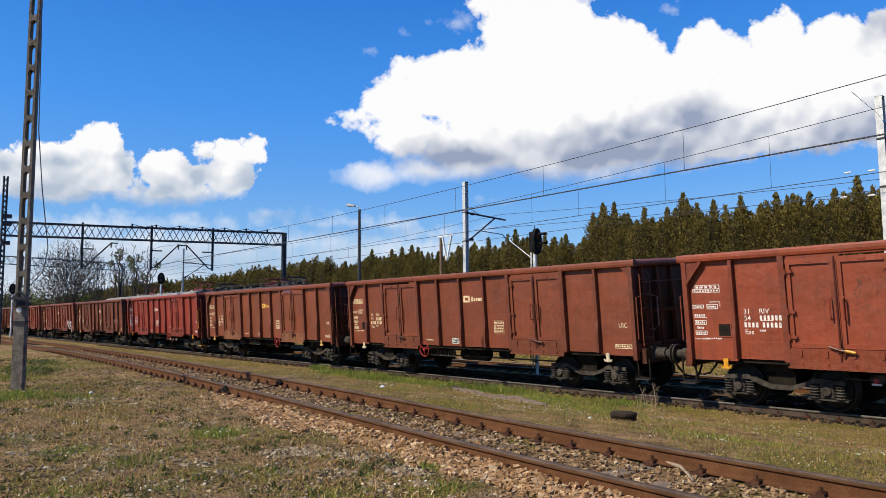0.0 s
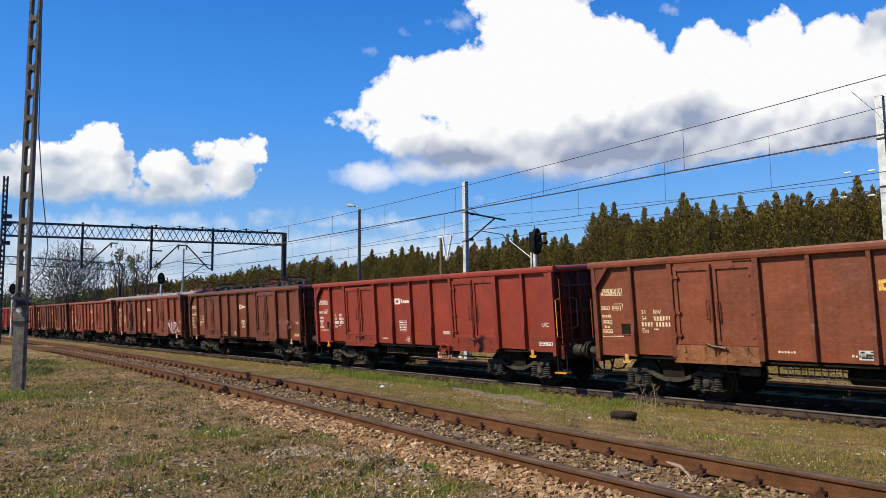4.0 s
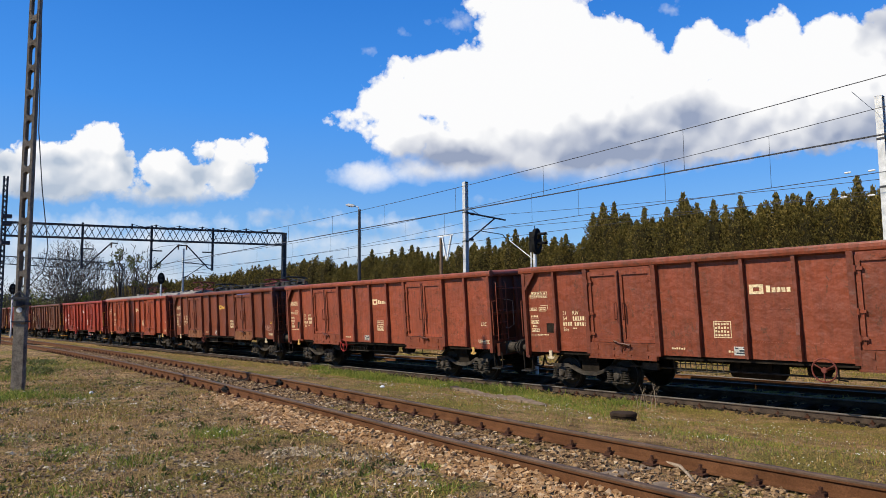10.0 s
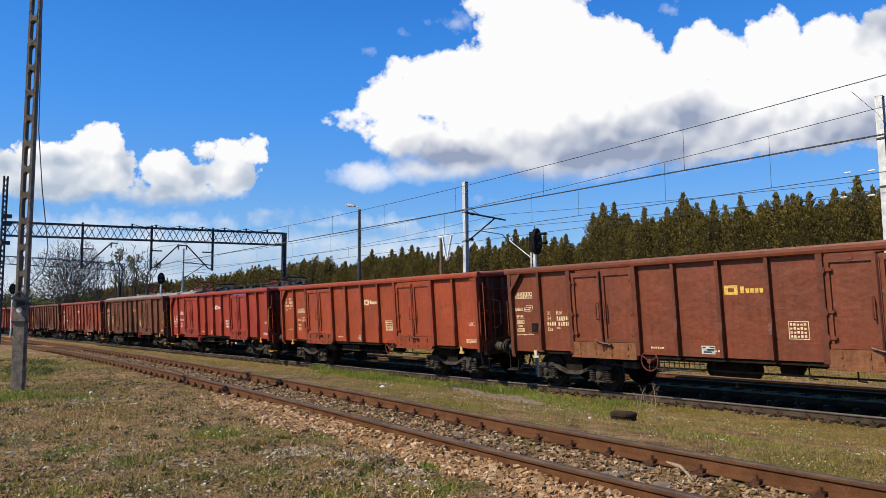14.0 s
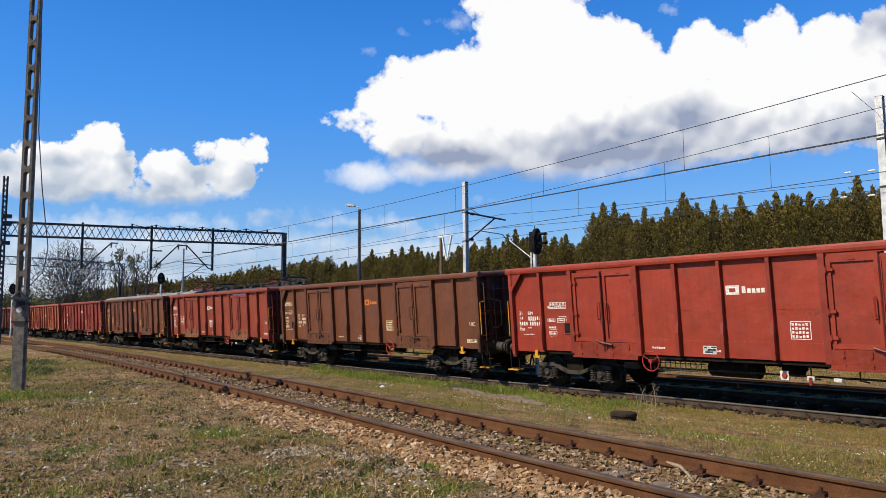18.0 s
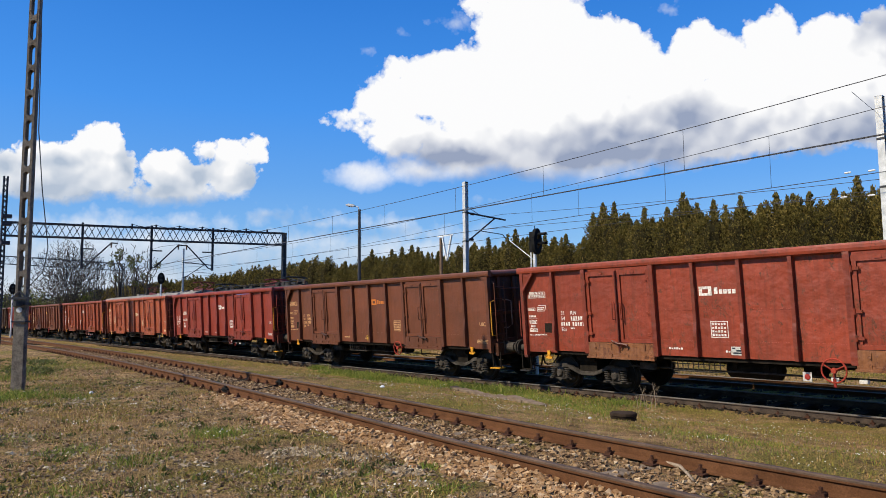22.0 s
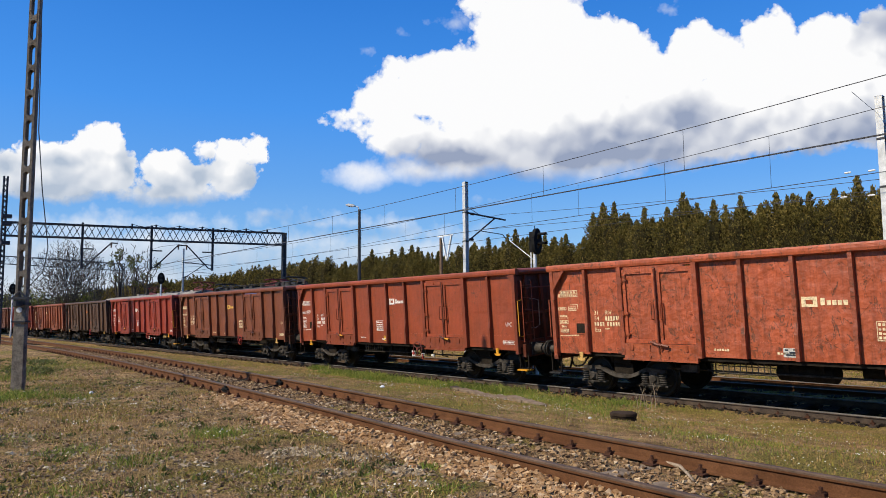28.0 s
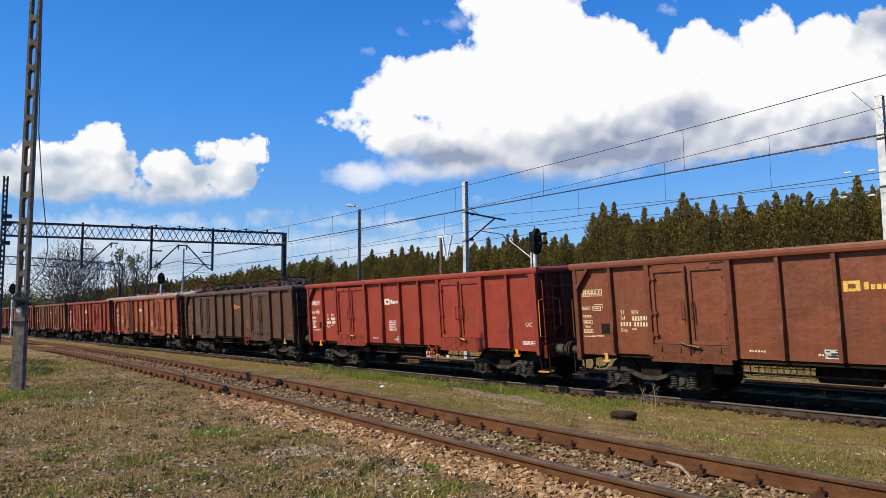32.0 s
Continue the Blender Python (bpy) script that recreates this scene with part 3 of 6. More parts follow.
blades("dry_grass", "grey-brown dead stems matted over the earth", "grass", BLADE_DEAD,
       roots(64000, -30, 0.0, -0.4, 8.0, lambda x, y: FORE(x, y) and blotch(x, y, 1.1, 52) > -0.15 + 0.3 * random.random() and not (y > siding_y(x) - 1.5 and x > -13)), (0.02, 0.05), (0.002, 0.005), 3.2)
LEAFY = []
for _ in range(2600):
    x, y = -34 * random.random() ** 1.5, random.uniform(-0.4, 8.0)
    if FORE(x, y) and blotch(x, y, 0.7, 83) > 0.0 and not (y > siding_y(x) - 1.6 and x > -13):
        LEAFY += clump(x, y, 0.045, 0.045, 13, random.uniform(0.7, 1.5))
blades("weeds", "dark green leafy rosettes pressed into the earth", "weeds", BLADE_LEAF, LEAFY, (0.02, 0.055), (0.007, 0.016), 2.0)
TUFTS = []
for _ in range(520):
    x, y = -30 * random.random() ** 1.4, random.uniform(-0.4, 8.0)
    if FORE(x, y) and not (y > siding_y(x) - 1.4 and x > -13):
        TUFTS += clump(x, y, 0.03, 0.03, 16, random.uniform(0.6, 1.5))
blades("dry_grass", "upright tufts of thin bleached grass", "grass", BLADE_DRY, TUFTS, (0.06, 0.13), (0.0018, 0.004), 0.7)
GREEN = []
for cx, cy, r, n, s in ((-9.83, 3.97, 0.22, 900, 1.0), (-9.63, 2.03, 0.20, 600, 0.8), (-8.4, 2.43, 0.18, 500, 0.8), (-16.9, 2.3, 0.5, 2200, 1.6), (-16.2, 3.4, 0.35, 900, 1.0), (-18.9, 3.6, 0.8, 900, 1.0),
                       (-7.5, 1.6, 0.2, 500, 0.7), (-6.9, 2.3, 0.16, 350, 0.6), (-5.6, 3.3, 0.15, 300, 0.7), (-7.0, 3.4, 0.18, 400, 0.6), (-5.2, 4.3, 0.12, 260, 0.8), (-6.0, 4.75, 0.10, 220, 0.8), (-12.5, 3.0, 0.35, 600, 0.6), (-11.0, 1.7, 0.3, 500, 0.7), (-8.8, 3.2, 0.2, 350, 0.6), (-26, 4.5, 1.2, 1500, 1.5), (-22, 2.6, 0.9, 1500, 1.5)):
    GREEN += clump(cx, cy, r, r, n, s)
GREEN += roots(30000, -34, 0.0, -0.4, 8.0, lambda x, y: FORE(x, y) and blotch(x, y, 1.2, 21) > 0.26, lambda x, y: 0.5)
blades("grass", "fresh green grass tufts in the dry growth", "grass", BLADE_GREEN, GREEN, (0.03, 0.095), (0.003, 0.007), 1.3)

# strip between the siding and the train
BETW = lambda x, y: y > siding_y(x) + 0.9 and y < 14.7
blades("grass", "short trackside grass between the two tracks", "grass", BLADE_MOSS,
       roots(80000, -60, 4.0, 5.5, 14.7, lambda x, y: BETW(x, y) and blotch(x, y, 0.6, 31) > -0.35 + 0.2 * random.random()), (0.015, 0.055), (0.003, 0.008), 1.0)
blades("dry_grass", "dry straw in the grass between the tracks", "grass", BLADE_DRY,
       roots(40000, -60, 4.0, 5.5, 14.7, lambda x, y: BETW(x, y)), (0.015, 0.06), (0.002, 0.005), 1.0)
MID = []
for cx, cy, rx, ry, n, s in ((-20.6, 13.7, 1.3, 0.35, 5200, 1.9), (-22.6, 14.1, 0.9, 0.3, 2200, 1.5), (-14.9, 14.0, 0.9, 0.3, 3000, 1.7), (-25.6, 14.5, 0.25, 0.15, 700, 2.0), (-12.3, 13.2, 0.7, 0.4, 1500, 1.2), (-17.2, 13.9, 0.8, 0.3, 1600, 1.3),
                          (-5.2, 9.1, 0.6, 0.45, 900, 0.6), (-10.4, 12.5, 0.6, 0.5, 1000, 1.0), (-9.0, 11.6, 0.6, 0.5, 900, 0.9), (-10.6, 14.1, 0.4, 0.25, 900, 1.3)):
    MID += clump(cx, cy, rx, ry, n, s)
MID += roots(70000, -50, 4.0, 5.5, 14.6, lambda x, y: BETW(x, y) and blotch(x, y, 0.8, 41) > -0.12 + 0.3 * random.random(), lambda x, y: 0.5)
blades("grass", "bright green grass along the running line", "grass", BLADE_GREEN, MID, (0.035, 0.115), (0.003, 0.008), 1.2)
blades("grass", "grass verge beyond the second line", "grass", BLADE_MOSS,
       roots(22000, -90, 2, 17.6, 28, lambda x, y: abs(y - train_y(x) - 4.47) > 0.9), (0.04, 0.11), (0.007, 0.015), 0.9)


def flowers():
    """Daisies and small pale blossoms in loose patches."""
    spots, near = [], []
    for _ in range(4200):
        x, y = -2.4 - 15 * random.random() ** 1.4, random.uniform(0.5, 5.0)
        if FORE(x, y) and blotch(x, y, 1.7, 61) > 0.50:
            near.append((x, y, ground_z(x, y) + random.uniform(0.04, 0.085)))
    for _ in range(5500):
        x, y = random.uniform(-18, 2.0), random.uniform(5.5, 13.8)
        if BETW(x, y) and blotch(x, y, 1.1, 71) > 0.2:
            spots.append((x, y, ground_z(x, y) + random.uniform(0.03, 0.08)))
    scatter("daisies", "small white daisies scattered in the grass", "flowers", PETAL, spots, (0.005, 0.0095), 0.7)
    scatter("daisies", "white daisies in loose patches on the dry ground", "flowers", PETAL, near, (0.007, 0.014), 0.6)


flowers()


def cap():
    t = thing("manhole", "round dark concrete manhole cover in grass", "manhole", at=(-7.75, 10.45, ground_z(-7.75, 10.45) - 0.02))
    part("ring", Solid().lathe([(0.0, 0.0), (0.22, 0.0), (0.235, 0.03), (0.215, 0.06), (0.23, 0.09), (0.20, 0.10)], 15, "z"), SLEEPER_DARK, t)
    part("lid", Solid().lathe([(0.0, 0.172), (0.10, 0.165), (0.21, 0.162), (0.235, 0.148), (0.24, 0.115), (0.225, 0.10), (0.0, 0.10)], 17, "z"), SLEEPER_DARK, t)


def litter():
    s = Solid().tube([(-4.55, 6.72, 0.415), (-4.2, 6.58, 0.43), (-4.0, 6.38, 0.425), (-3.82, 6.20, 0.41)], 0.022, 6, 0.012)
    ob = new("stick", s.mesh("stick", DRY_STALK))
    tagged(ob, "bleached bent stick lying between the rails", "stick")
    for x, y, r in ((-13.45, 9.25, 0.06), (-7.6, 9.35, 0.035), (-16.6, 3.9, 0.05)):
        s = Solid().lathe([(0.0, r * 0.8), (r * 0.6, r * 0.6), (r, r * 0.1), (r * 0.7, -r * 0.3), (0, -r * 0.3)], 7, "z")
        ob = new("stone", s.mesh("stone", WHITE))
        ob.location = (x, y, ground_z(x, y) + r * 0.25)
        tagged(ob, "pale loose stone lying in the grass", "stone")
    t = thing("cable_trough", "broken grey concrete cable trough lids in grass", "cable trough")
    for i in range(7):
        x = -15.6 + 0.85 * i
        y = 13.5 - 0.37 * i
        s = Solid().prism([(x - 0.42, y - 0.11), (x + 0.40, y - 0.48), (x + 0.43, y - 0.24), (x - 0.40, y + 0.13)], ground_z(x, y) - 0.05, ground_z(x, y) + 0.075 + 0.015 * (i % 3), "z")
        part("lid", s, SLEEPER, t)
    s = Solid()
    for i in range(9):
        a = random.uniform(0, 6.28)
        x, y = -9.70 + random.gauss(0, 0.12), 14.0 + random.gauss(0, 0.08)
        h = random.uniform(0.25, 0.62)
        p0 = Vector((x, y, ground_z(x, y)))
        p1 = p0 + Vector((math.cos(a) * 0.06, math.sin(a) * 0.06, h * 0.6))
        p2 = p0 + Vector((math.cos(a) * 0.16, math.sin(a) * 0.16, h))
        s.tube([p0, p1, p2], 0.007, 4, 0.003)
        for _ in range(3):
            q = p1.lerp(p2, random.random())
            s.tube([q, q + Vector((random.uniform(-0.07, 0.07), random.uniform(-0.07, 0.07), 0.08))], 0.004, 4, 0.002)
    ob = new("dead_weed", s.mesh("dead_weed", DRY_STALK))
    tagged(ob, "dead pale weed stalks beside the running rail", "weed")


cap()
litter()

# ---- open freight wagons ----
PX = [-6.355, -5.216, -4.134, -2.126, -1.081, 0.0, 1.081, 2.126, 4.134, 5.216, 6.355]
FACE = -1.345


def flip(s):
    """The same solid on the other side and end."""
    t = Solid()
    return t.add([(-x, -y, z) for x, y, z in s.v], s.f)


def panel_solid(x0, x1, z0):
    s = Solid().box(x0, x1, FACE, FACE + 0.012, z0, 3.18)
    s.box(x0, x1, FACE - 0.004, FACE + 0.004, 2.10, 2.115)
    return s.box(x0, x1, FACE - 0.008, FACE + 0.004, z0 - 0.004, 1.43)


def rib_solid(x, w=0.078, z0=1.08, low=1.60, out=-1.448, kick=0.034):
    prof = [(FACE + 0.01, z0), (out - kick, z0), (out - kick, low), (out, low + (0.24 if kick else 0.055)), (out, 3.175), (FACE + 0.01, 3.175)]
    return Solid().prism(prof, x - w / 2, x + w / 2, "x")


def leaf_solid(x0, x1):
    s = Solid().box(x0, x1, -1.375, -1.345, 1.345, 3.10)
    s.box((x0 + x1) / 2 - 0.06, (x0 + x1) / 2 + 0.06, -1.43, -1.37, 3.02, 3.06)
    return s


def leaf_frame(x0, x1):
    """A raised border round a door leaf, in one piece."""
    f, s = 0.085, Solid()
    out = [(x0, 1.345), (x1, 1.345), (x1, 3.10), (x0, 3.10)]
    inn = [(x0 + f, 1.345 + f), (x1 - f, 1.345 + f), (x1 - f, 3.07 - f), (x0 + f, 3.07 - f)]
    vs = [(x, y, z) for y in (-1.415, -1.374) for ring in (out, inn) for x, z in ring]
    fs = []
    for i in range(4):
        j = (i + 1) % 4
        fs += [(i, j, 4 + j, 4 + i), (8 + i, 12 + i, 12 + j, 8 + j), (i, 8 + i, 8 + j, j), (4 + i, 4 + j, 12 + j, 12 + i)]
    return s.add(vs, fs)


def flap_solid(x0, x1):
    s = Solid().box(x0, x1, -1.455, -1.40, 1.035, 1.335)
    s.box(x0, x1, -1.472, -1.38, 0.955, 1.035)
    for k in range(4):
        x = x0 + (x1 - x0) * (k + 0.5) / 4
        s.box(x - 0.02, x + 0.02, -1.485, -1.45, 0.97, 1.06)
        s.box(x - 0.012, x + 0.012, -1.475, -1.45, 1.19, 1.31)
        s.box(x - 0.035, x + 0.012, -1.478, -1.452, 1.18, 1.205)
    s.box(x0 - 0.02, x1 + 0.02, -1.505, -1.47, 0.945, 0.985)
    return s


def lever_solid(x):
    s = Solid().tube([(x, -1.47, 1.12), (x, -1.47, 3.08)], 0.018, 6)
    s.box(x - 0.06, x + 0.06, -1.50, -1.44, 1.28, 1.36)
    s.tube([(x - 0.20, -1.50, 1.39), (x, -1.52, 1.33), (x + 0.28, -1.52, 1.29)], 0.022, 6)
    s.tube([(x + 0.05, -1.50, 1.20), (x + 0.12, -1.51, 1.32)], 0.018, 5)
    return s


def hinge_solid(x, e, z):
    s = Solid().box(min(x, x + e * 0.13), max(x, x + e * 0.13), -1.445, -1.41, z - 0.03, z + 0.03)
    return s.tube([(x, -1.45, z - 0.06), (x, -1.45, z + 0.06)], 0.022, 6)


def rim_prof():
    return [(-1.34, 3.155), (-1.43, 3.160), (-1.468, 3.18), (-1.480, 3.235), (-1.475, 3.295), (-1.45, 3.33), (-1.38, 3.335), (-1.33, 3.30)]


def end_wall(e):
    s = Solid().box(min(e * 6.25, e * 6.262), max(e * 6.25, e * 6.262), -1.36, 1.36, 1.12, 3.2)
    return s


def end_frame(e):
    s = Solid()
    a, b = sorted((e * 6.262, e * 6.36))
    for y in (-0.95, -0.32, 0.32, 0.95):
        s.prism([(e * 6.262, 1.12), (e * 6.40, 1.12), (e * 6.37, 2.0), (e * 6.32, 3.15), (e * 6.262, 3.15)], y - 0.05, y + 0.05, "y")
    s.box(a, b, -1.36, 1.36, 2.02, 2.10)
    s.box(a, b, -1.36, 1.36, 1.12, 1.30)
    return s


def underframe():
    s = Solid().box(-6.36, 6.36, -0.20, 0.20, 0.78, 1.10)
    for y in (-1.24, 1.24):
        s.box(-6.36, 6.36, y - 0.06, y + 0.06, 0.98, 1.10)
    for x in (-5.4, -3.2, -2.1, -1.0, 0.0, 1.0, 2.1, 3.2, 5.4):
        s.prism([(-1.24, 1.10), (-1.24, 1.02), (-0.2, 0.84), (0.2, 0.84), (1.24, 1.02), (1.24, 1.10)], x - 0.05, x + 0.05, "x")
    s.box(-6.25, 6.25, -1.325, 1.325, 1.10, 1.16)
    for x in (-4.5, 4.5):
        s.box(x - 0.3, x + 0.3, -1.1, 1.1, 0.80, 1.10)
    return s


def rod_solid(y, z):
    return Solid().tube([(-3.3, y, z), (3.3, y, z)], 0.022, 6)


def loop_solid(x):
    return Solid().tube([(x, -1.05, 1.0), (x, -1.05, 0.70), (x + 0.1, -0.9, 0.66)], 0.018, 5)


def rack_solid():
    s = Solid()
    for k in range(9):
        s.tube([(-1.75 + 0.13 * k, -1.18, 1.0), (-1.75 + 0.13 * k, -1.18, 0.72)], 0.012, 5)
    return s.tube([(-1.85, -1.18, 0.72), (-0.6, -1.18, 0.72)], 0.015, 5).tube([(-1.85, -1.18, 0.88), (-0.6, -1.18, 0.88)], 0.012, 5)


def tank_solid():
    s = Solid().lathe([(0.0, -0.62), (0.12, -0.61), (0.19, -0.55), (0.20, 0.55), (0.12, 0.61), (0.0, 0.62)], 16, "x", (-0.15, -0.72, 0.76))
    s.box(-0.55, -0.45, -0.95, -0.5, 0.78, 1.06)
    s.box(0.15, 0.25, -0.95, -0.5, 0.78, 1.06)
    s.lathe([(0.0, -0.2), (0.16, -0.19), (0.17, 0.18), (0.08, 0.22), (0.0, 0.3)], 14, "x", (1.05, -0.55, 0.80))
    return s


def buffer_body(e, y):
    s = Solid().box(min(e * 6.50, e * 6.53), max(e * 6.50, e * 6.53), y - 0.19, y + 0.19, 0.88, 1.24)
    s.lathe([(0.16, e * 6.53), (0.14, e * 6.60), (0.135, e * 6.80), (0.10, e * 6.80), (0.10, e * 6.96)], 14, "x", (0, y, 1.06))
    return s


def buffer_head(e, y):
    return Solid().lathe([(0.0, e * 6.955), (0.21, e * 6.955), (0.225, e * 6.97), (0.21, e * 6.995), (0.10, e * 7.012), (0.0, e * 7.015)], 18, "x", (0, y, 1.06))


def coupling(e):
    s = Solid().beam((e * 6.45, 0, 1.04), (e * 6.82, 0, 1.04), 0.07, 0.12)
    s.tube([(e * 6.80, 0, 1.06), (e * 6.90, 0, 1.10), (e * 6.92, 0, 0.98), (e * 6.84, 0, 0.95)], 0.035, 6)
    for y in (-0.06, 0.06):
        s.tube([(e * 6.72, y, 1.02), (e * 6.90, y, 0.78), (e * 7.0, y, 0.80)], 0.02, 5)
    return s


def hose(e, y):
    return Solid().tube([(e * 6.45, y, 0.92), (e * 6.62, y, 0.90), (e * 6.72, y * 0.9, 0.66), (e * 6.85, y * 0.7, 0.47), (e * 7.0, y * 0.55, 0.44)], 0.026, 7)


def grip_solid(e):
    x = e * 6.43
    return Solid().tube([(x, -1.30, 1.42), (x, -1.44, 1.44), (x, -1.44, 2.42), (x, -1.30, 2.44)], 0.016, 6)


def step_solid(e):
    x = e * 6.42
    return Solid().beam((x - 0.16, -1.30, 1.0), (x - 0.16, -1.30, 0.50), 0.03).beam((x + 0.16, -1.30, 0.95), (x + 0.16, -1.30, 0.50), 0.03).beam((x - 0.17, -1.30, 0.52), (x + 0.17, -1.30, 0.52), 0.03)


def tread_solid(e):
    return Solid().box(e * 6.42 - 0.19, e * 6.42 + 0.19, -1.42, -1.16, 0.47, 0.50)


def hook_solid(x):
    s = Solid().prism([(x - 0.055, 1.07), (x + 0.055, 1.07), (x + 0.045, 0.92), (x + 0.10, 0.895), (x + 0.10, 0.925), (x + 0.125, 0.925), (x + 0.105, 0.865), (x, 0.85), (x - 0.105, 0.865), (x - 0.125, 0.925), (x - 0.10, 0.925), (x - 0.10, 0.895), (x - 0.045, 0.92)], -1.43, -1.395, "y")
    return s


def side_frame(y0, y1):
    s = Solid()
    m_ = [(-1.22, 0.60), (-0.66, 0.61), (-0.42, 0.50), (-0.2, 0.43), (0.2, 0.43), (0.42, 0.50), (0.66, 0.61), (1.22, 0.60)]
    up = [(-1.22, 0.68), (-0.66, 0.71), (-0.44, 0.60), (-0.2, 0.52), (0.2, 0.52), (0.44, 0.60), (0.66, 0.71), (1.22, 0.68)]
    for i in range(7):
        s.prism([m_[i], m_[i + 1], up[i + 1], up[i]], y0, y1, "y")
    return s


def axlebox(x, y):
    s = Solid().chamfer(x - 0.13, x + 0.13, min(y, y * 0.80), max(y, y * 0.80), 0.34, 0.62, 0.025)
    s.lathe([(0.0, y * 1.05), (0.075, y * 1.05), (0.095, y * 1.03), (0.10, y)], 12, "y", (x, 0, 0.46))
    s.box(x - 0.38, x + 0.38, min(y, y * 0.85), max(y, y * 0.85), 0.285, 0.315)
    return s


def coil(x, y):
    s = Solid()
    prof = []
    for k in range(5):
        z = 0.325 + 0.055 * k
        prof += [(0.07, z), (0.105, z + 0.014), (0.07, z + 0.03)]
    return s.lathe(prof, 10, "z", (x, y, 0))


def wheelset_solid():
    s = Solid().lathe([(0.0, -0.98), (0.07, -0.98), (0.08, -0.8), (0.085, 0.8), (0.07, 0.98), (0.0, 0.98)], 10, "y")
    for e in (-1, 1):
        s.lathe([(0.12, e * 0.82), (0.13, e * 0.80), (0.36, e * 0.755), (0.41, e * 0.805), (0.43, e * 0.805), (0.43, e * 0.69), (0.41, e * 0.69), (0.36, e * 0.725), (0.12, e * 0.68)], 26, "y")
        for k in range(5):
            a = 2 * math.pi * k / 5
            s.lathe([(0.0, e * 0.80), (0.028, e * 0.80), (0.03, e * 0.775)], 8, "y", (0.24 * math.cos(a), 0, 0.24 * math.sin(a)))
    return s


def tyre_solid(e):
    return Solid().lathe([(0.43, e * 0.815), (0.452, e * 0.81), (0.46, e * 0.76), (0.465, e * 0.71), (0.488, e * 0.70), (0.488, e * 0.682), (0.43, e * 0.68)], 28, "y")


def brake_wheel_solid():
    s = Solid().torus((0, -1.50, 0), 0.225, 0.016, 24, 6, "y")
    s.lathe([(0.0, -1.53), (0.05, -1.53), (0.06, -1.49), (0.03, -1.47), (0.03, -0.6)], 10, "y")
    for k in range(3):
        a = 0.5 + 2 * math.pi * k / 3
        s.beam((0, -1.51, 0), (0.22 * math.cos(a), -1.50, 0.22 * math.sin(a)), 0.026, 0.016)
    return s


def bars(rows, y=FACE):
    """Thin raised marks: (x0, x1, z0, z1)."""
    s = Solid()
    for x0, x1, z0, z1 in rows:
        s.box(x0, x1, y - 0.006, y + 0.002, z0, z1)
    return s


def outline(x0, x1, z0, z1, w=0.012):
    return [(x0, x1, z0, z0 + w), (x0, x1, z1 - w, z1), (x0, x0 + w, z0 + w, z1 - w), (x1 - w, x1, z0 + w, z1 - w)]


def row_of(x0, x1, z, h, n, rng, gap=0.35):
    out, w = [], (x1 - x0) / n
    for k in range(n):
        out.append((x0 + k * w, x0 + (k + 1 - gap) * w, z, z + h * rng.choice((0.75, 1.0, 1.0))))
    return out


def glyph_row(x0, x1, z, h, n, gap=0.42):
    """Plain marks the size of painted figures."""
    out, step = [], (x1 - x0) / n
    for k in range(n):
        a, b = x0 + k * step, x0 + (k + 1 - gap) * step
        out.append((a, b, z, z + h))
    return out


def text_mesh(text, size):
    cu = bpy.data.curves.new("lettering", "FONT")
    cu.body, cu.size, cu.extrude = text, size, 0.002
    tmp = bpy.data.objects.new("lettering", cu)
    me = bpy.data.meshes.new_from_object(tmp)
    me.transform(Matrix.Rotation(math.pi / 2, 4, "X"))
    me.materials.clear()
    me.materials.append(MARK)
    bpy.data.objects.remove(tmp)
    return me


RNG = random.Random(11)
def table_rows(x, z):
    rows = outline(x + 0.06, x + 0.64, z + 0.075, z + 0.17, 0.014) + outline(x, x + 0.64, z, z + 0.085, 0.014)
    for k in range(1, 5):
        rows.append((x + 0.06 + 0.116 * k, x + 0.07 + 0.116 * k, z + 0.085, z + 0.16))
    rows += row_of(x + 0.09, x + 0.62, z + 0.10, 0.045, 5, RNG, 0.5) + row_of(x + 0.03, x + 0.62, z + 0.025, 0.04, 9, RNG, 0.4)
    return rows


def sign_rows(x, z):
    rows = outline(x, x + 0.27, z + 0.02, z + 0.10, 0.014) + row_of(x + 0.05, x + 0.23, z + 0.04, 0.04, 4, RNG)
    rows += outline(x + 0.34, x + 0.60, z, z + 0.11, 0.014) + [(x + 0.40, x + 0.66, z + 0.15, z + 0.164), (x + 0.646, x + 0.66, z + 0.05, z + 0.15)]
    rows += row_of(x + 0.38, x + 0.57, z + 0.035, 0.04, 4, RNG)
    return rows


def weight_rows(x, z):
    rows = row_of(x, x + 0.27, z + 0.42, 0.05, 5, RNG) + [(x - 0.01, x + 0.29, z + 0.39, z + 0.402)]
    rows += outline(x, x + 0.28, z + 0.24, z + 0.34, 0.012) + row_of(x + 0.03, x + 0.25, z + 0.265, 0.05, 5, RNG)
    rows += row_of(x + 0.05, x + 0.22, z + 0.15, 0.06, 4, RNG)
    rows += outline(x, x + 0.28, z + 0.02, z + 0.11, 0.016) + row_of(x + 0.03, x + 0.25, z + 0.045, 0.04, 5, RNG)
    rows += row_of(x - 0.02, x + 0.36, z - 0.08, 0.022, 12, RNG)
    return rows


M_TABLE = bars(table_rows(0, 0) + sign_rows(-0.03, -0.36) + weight_rows(0.0, -0.94)).mesh("load_table", MARK)
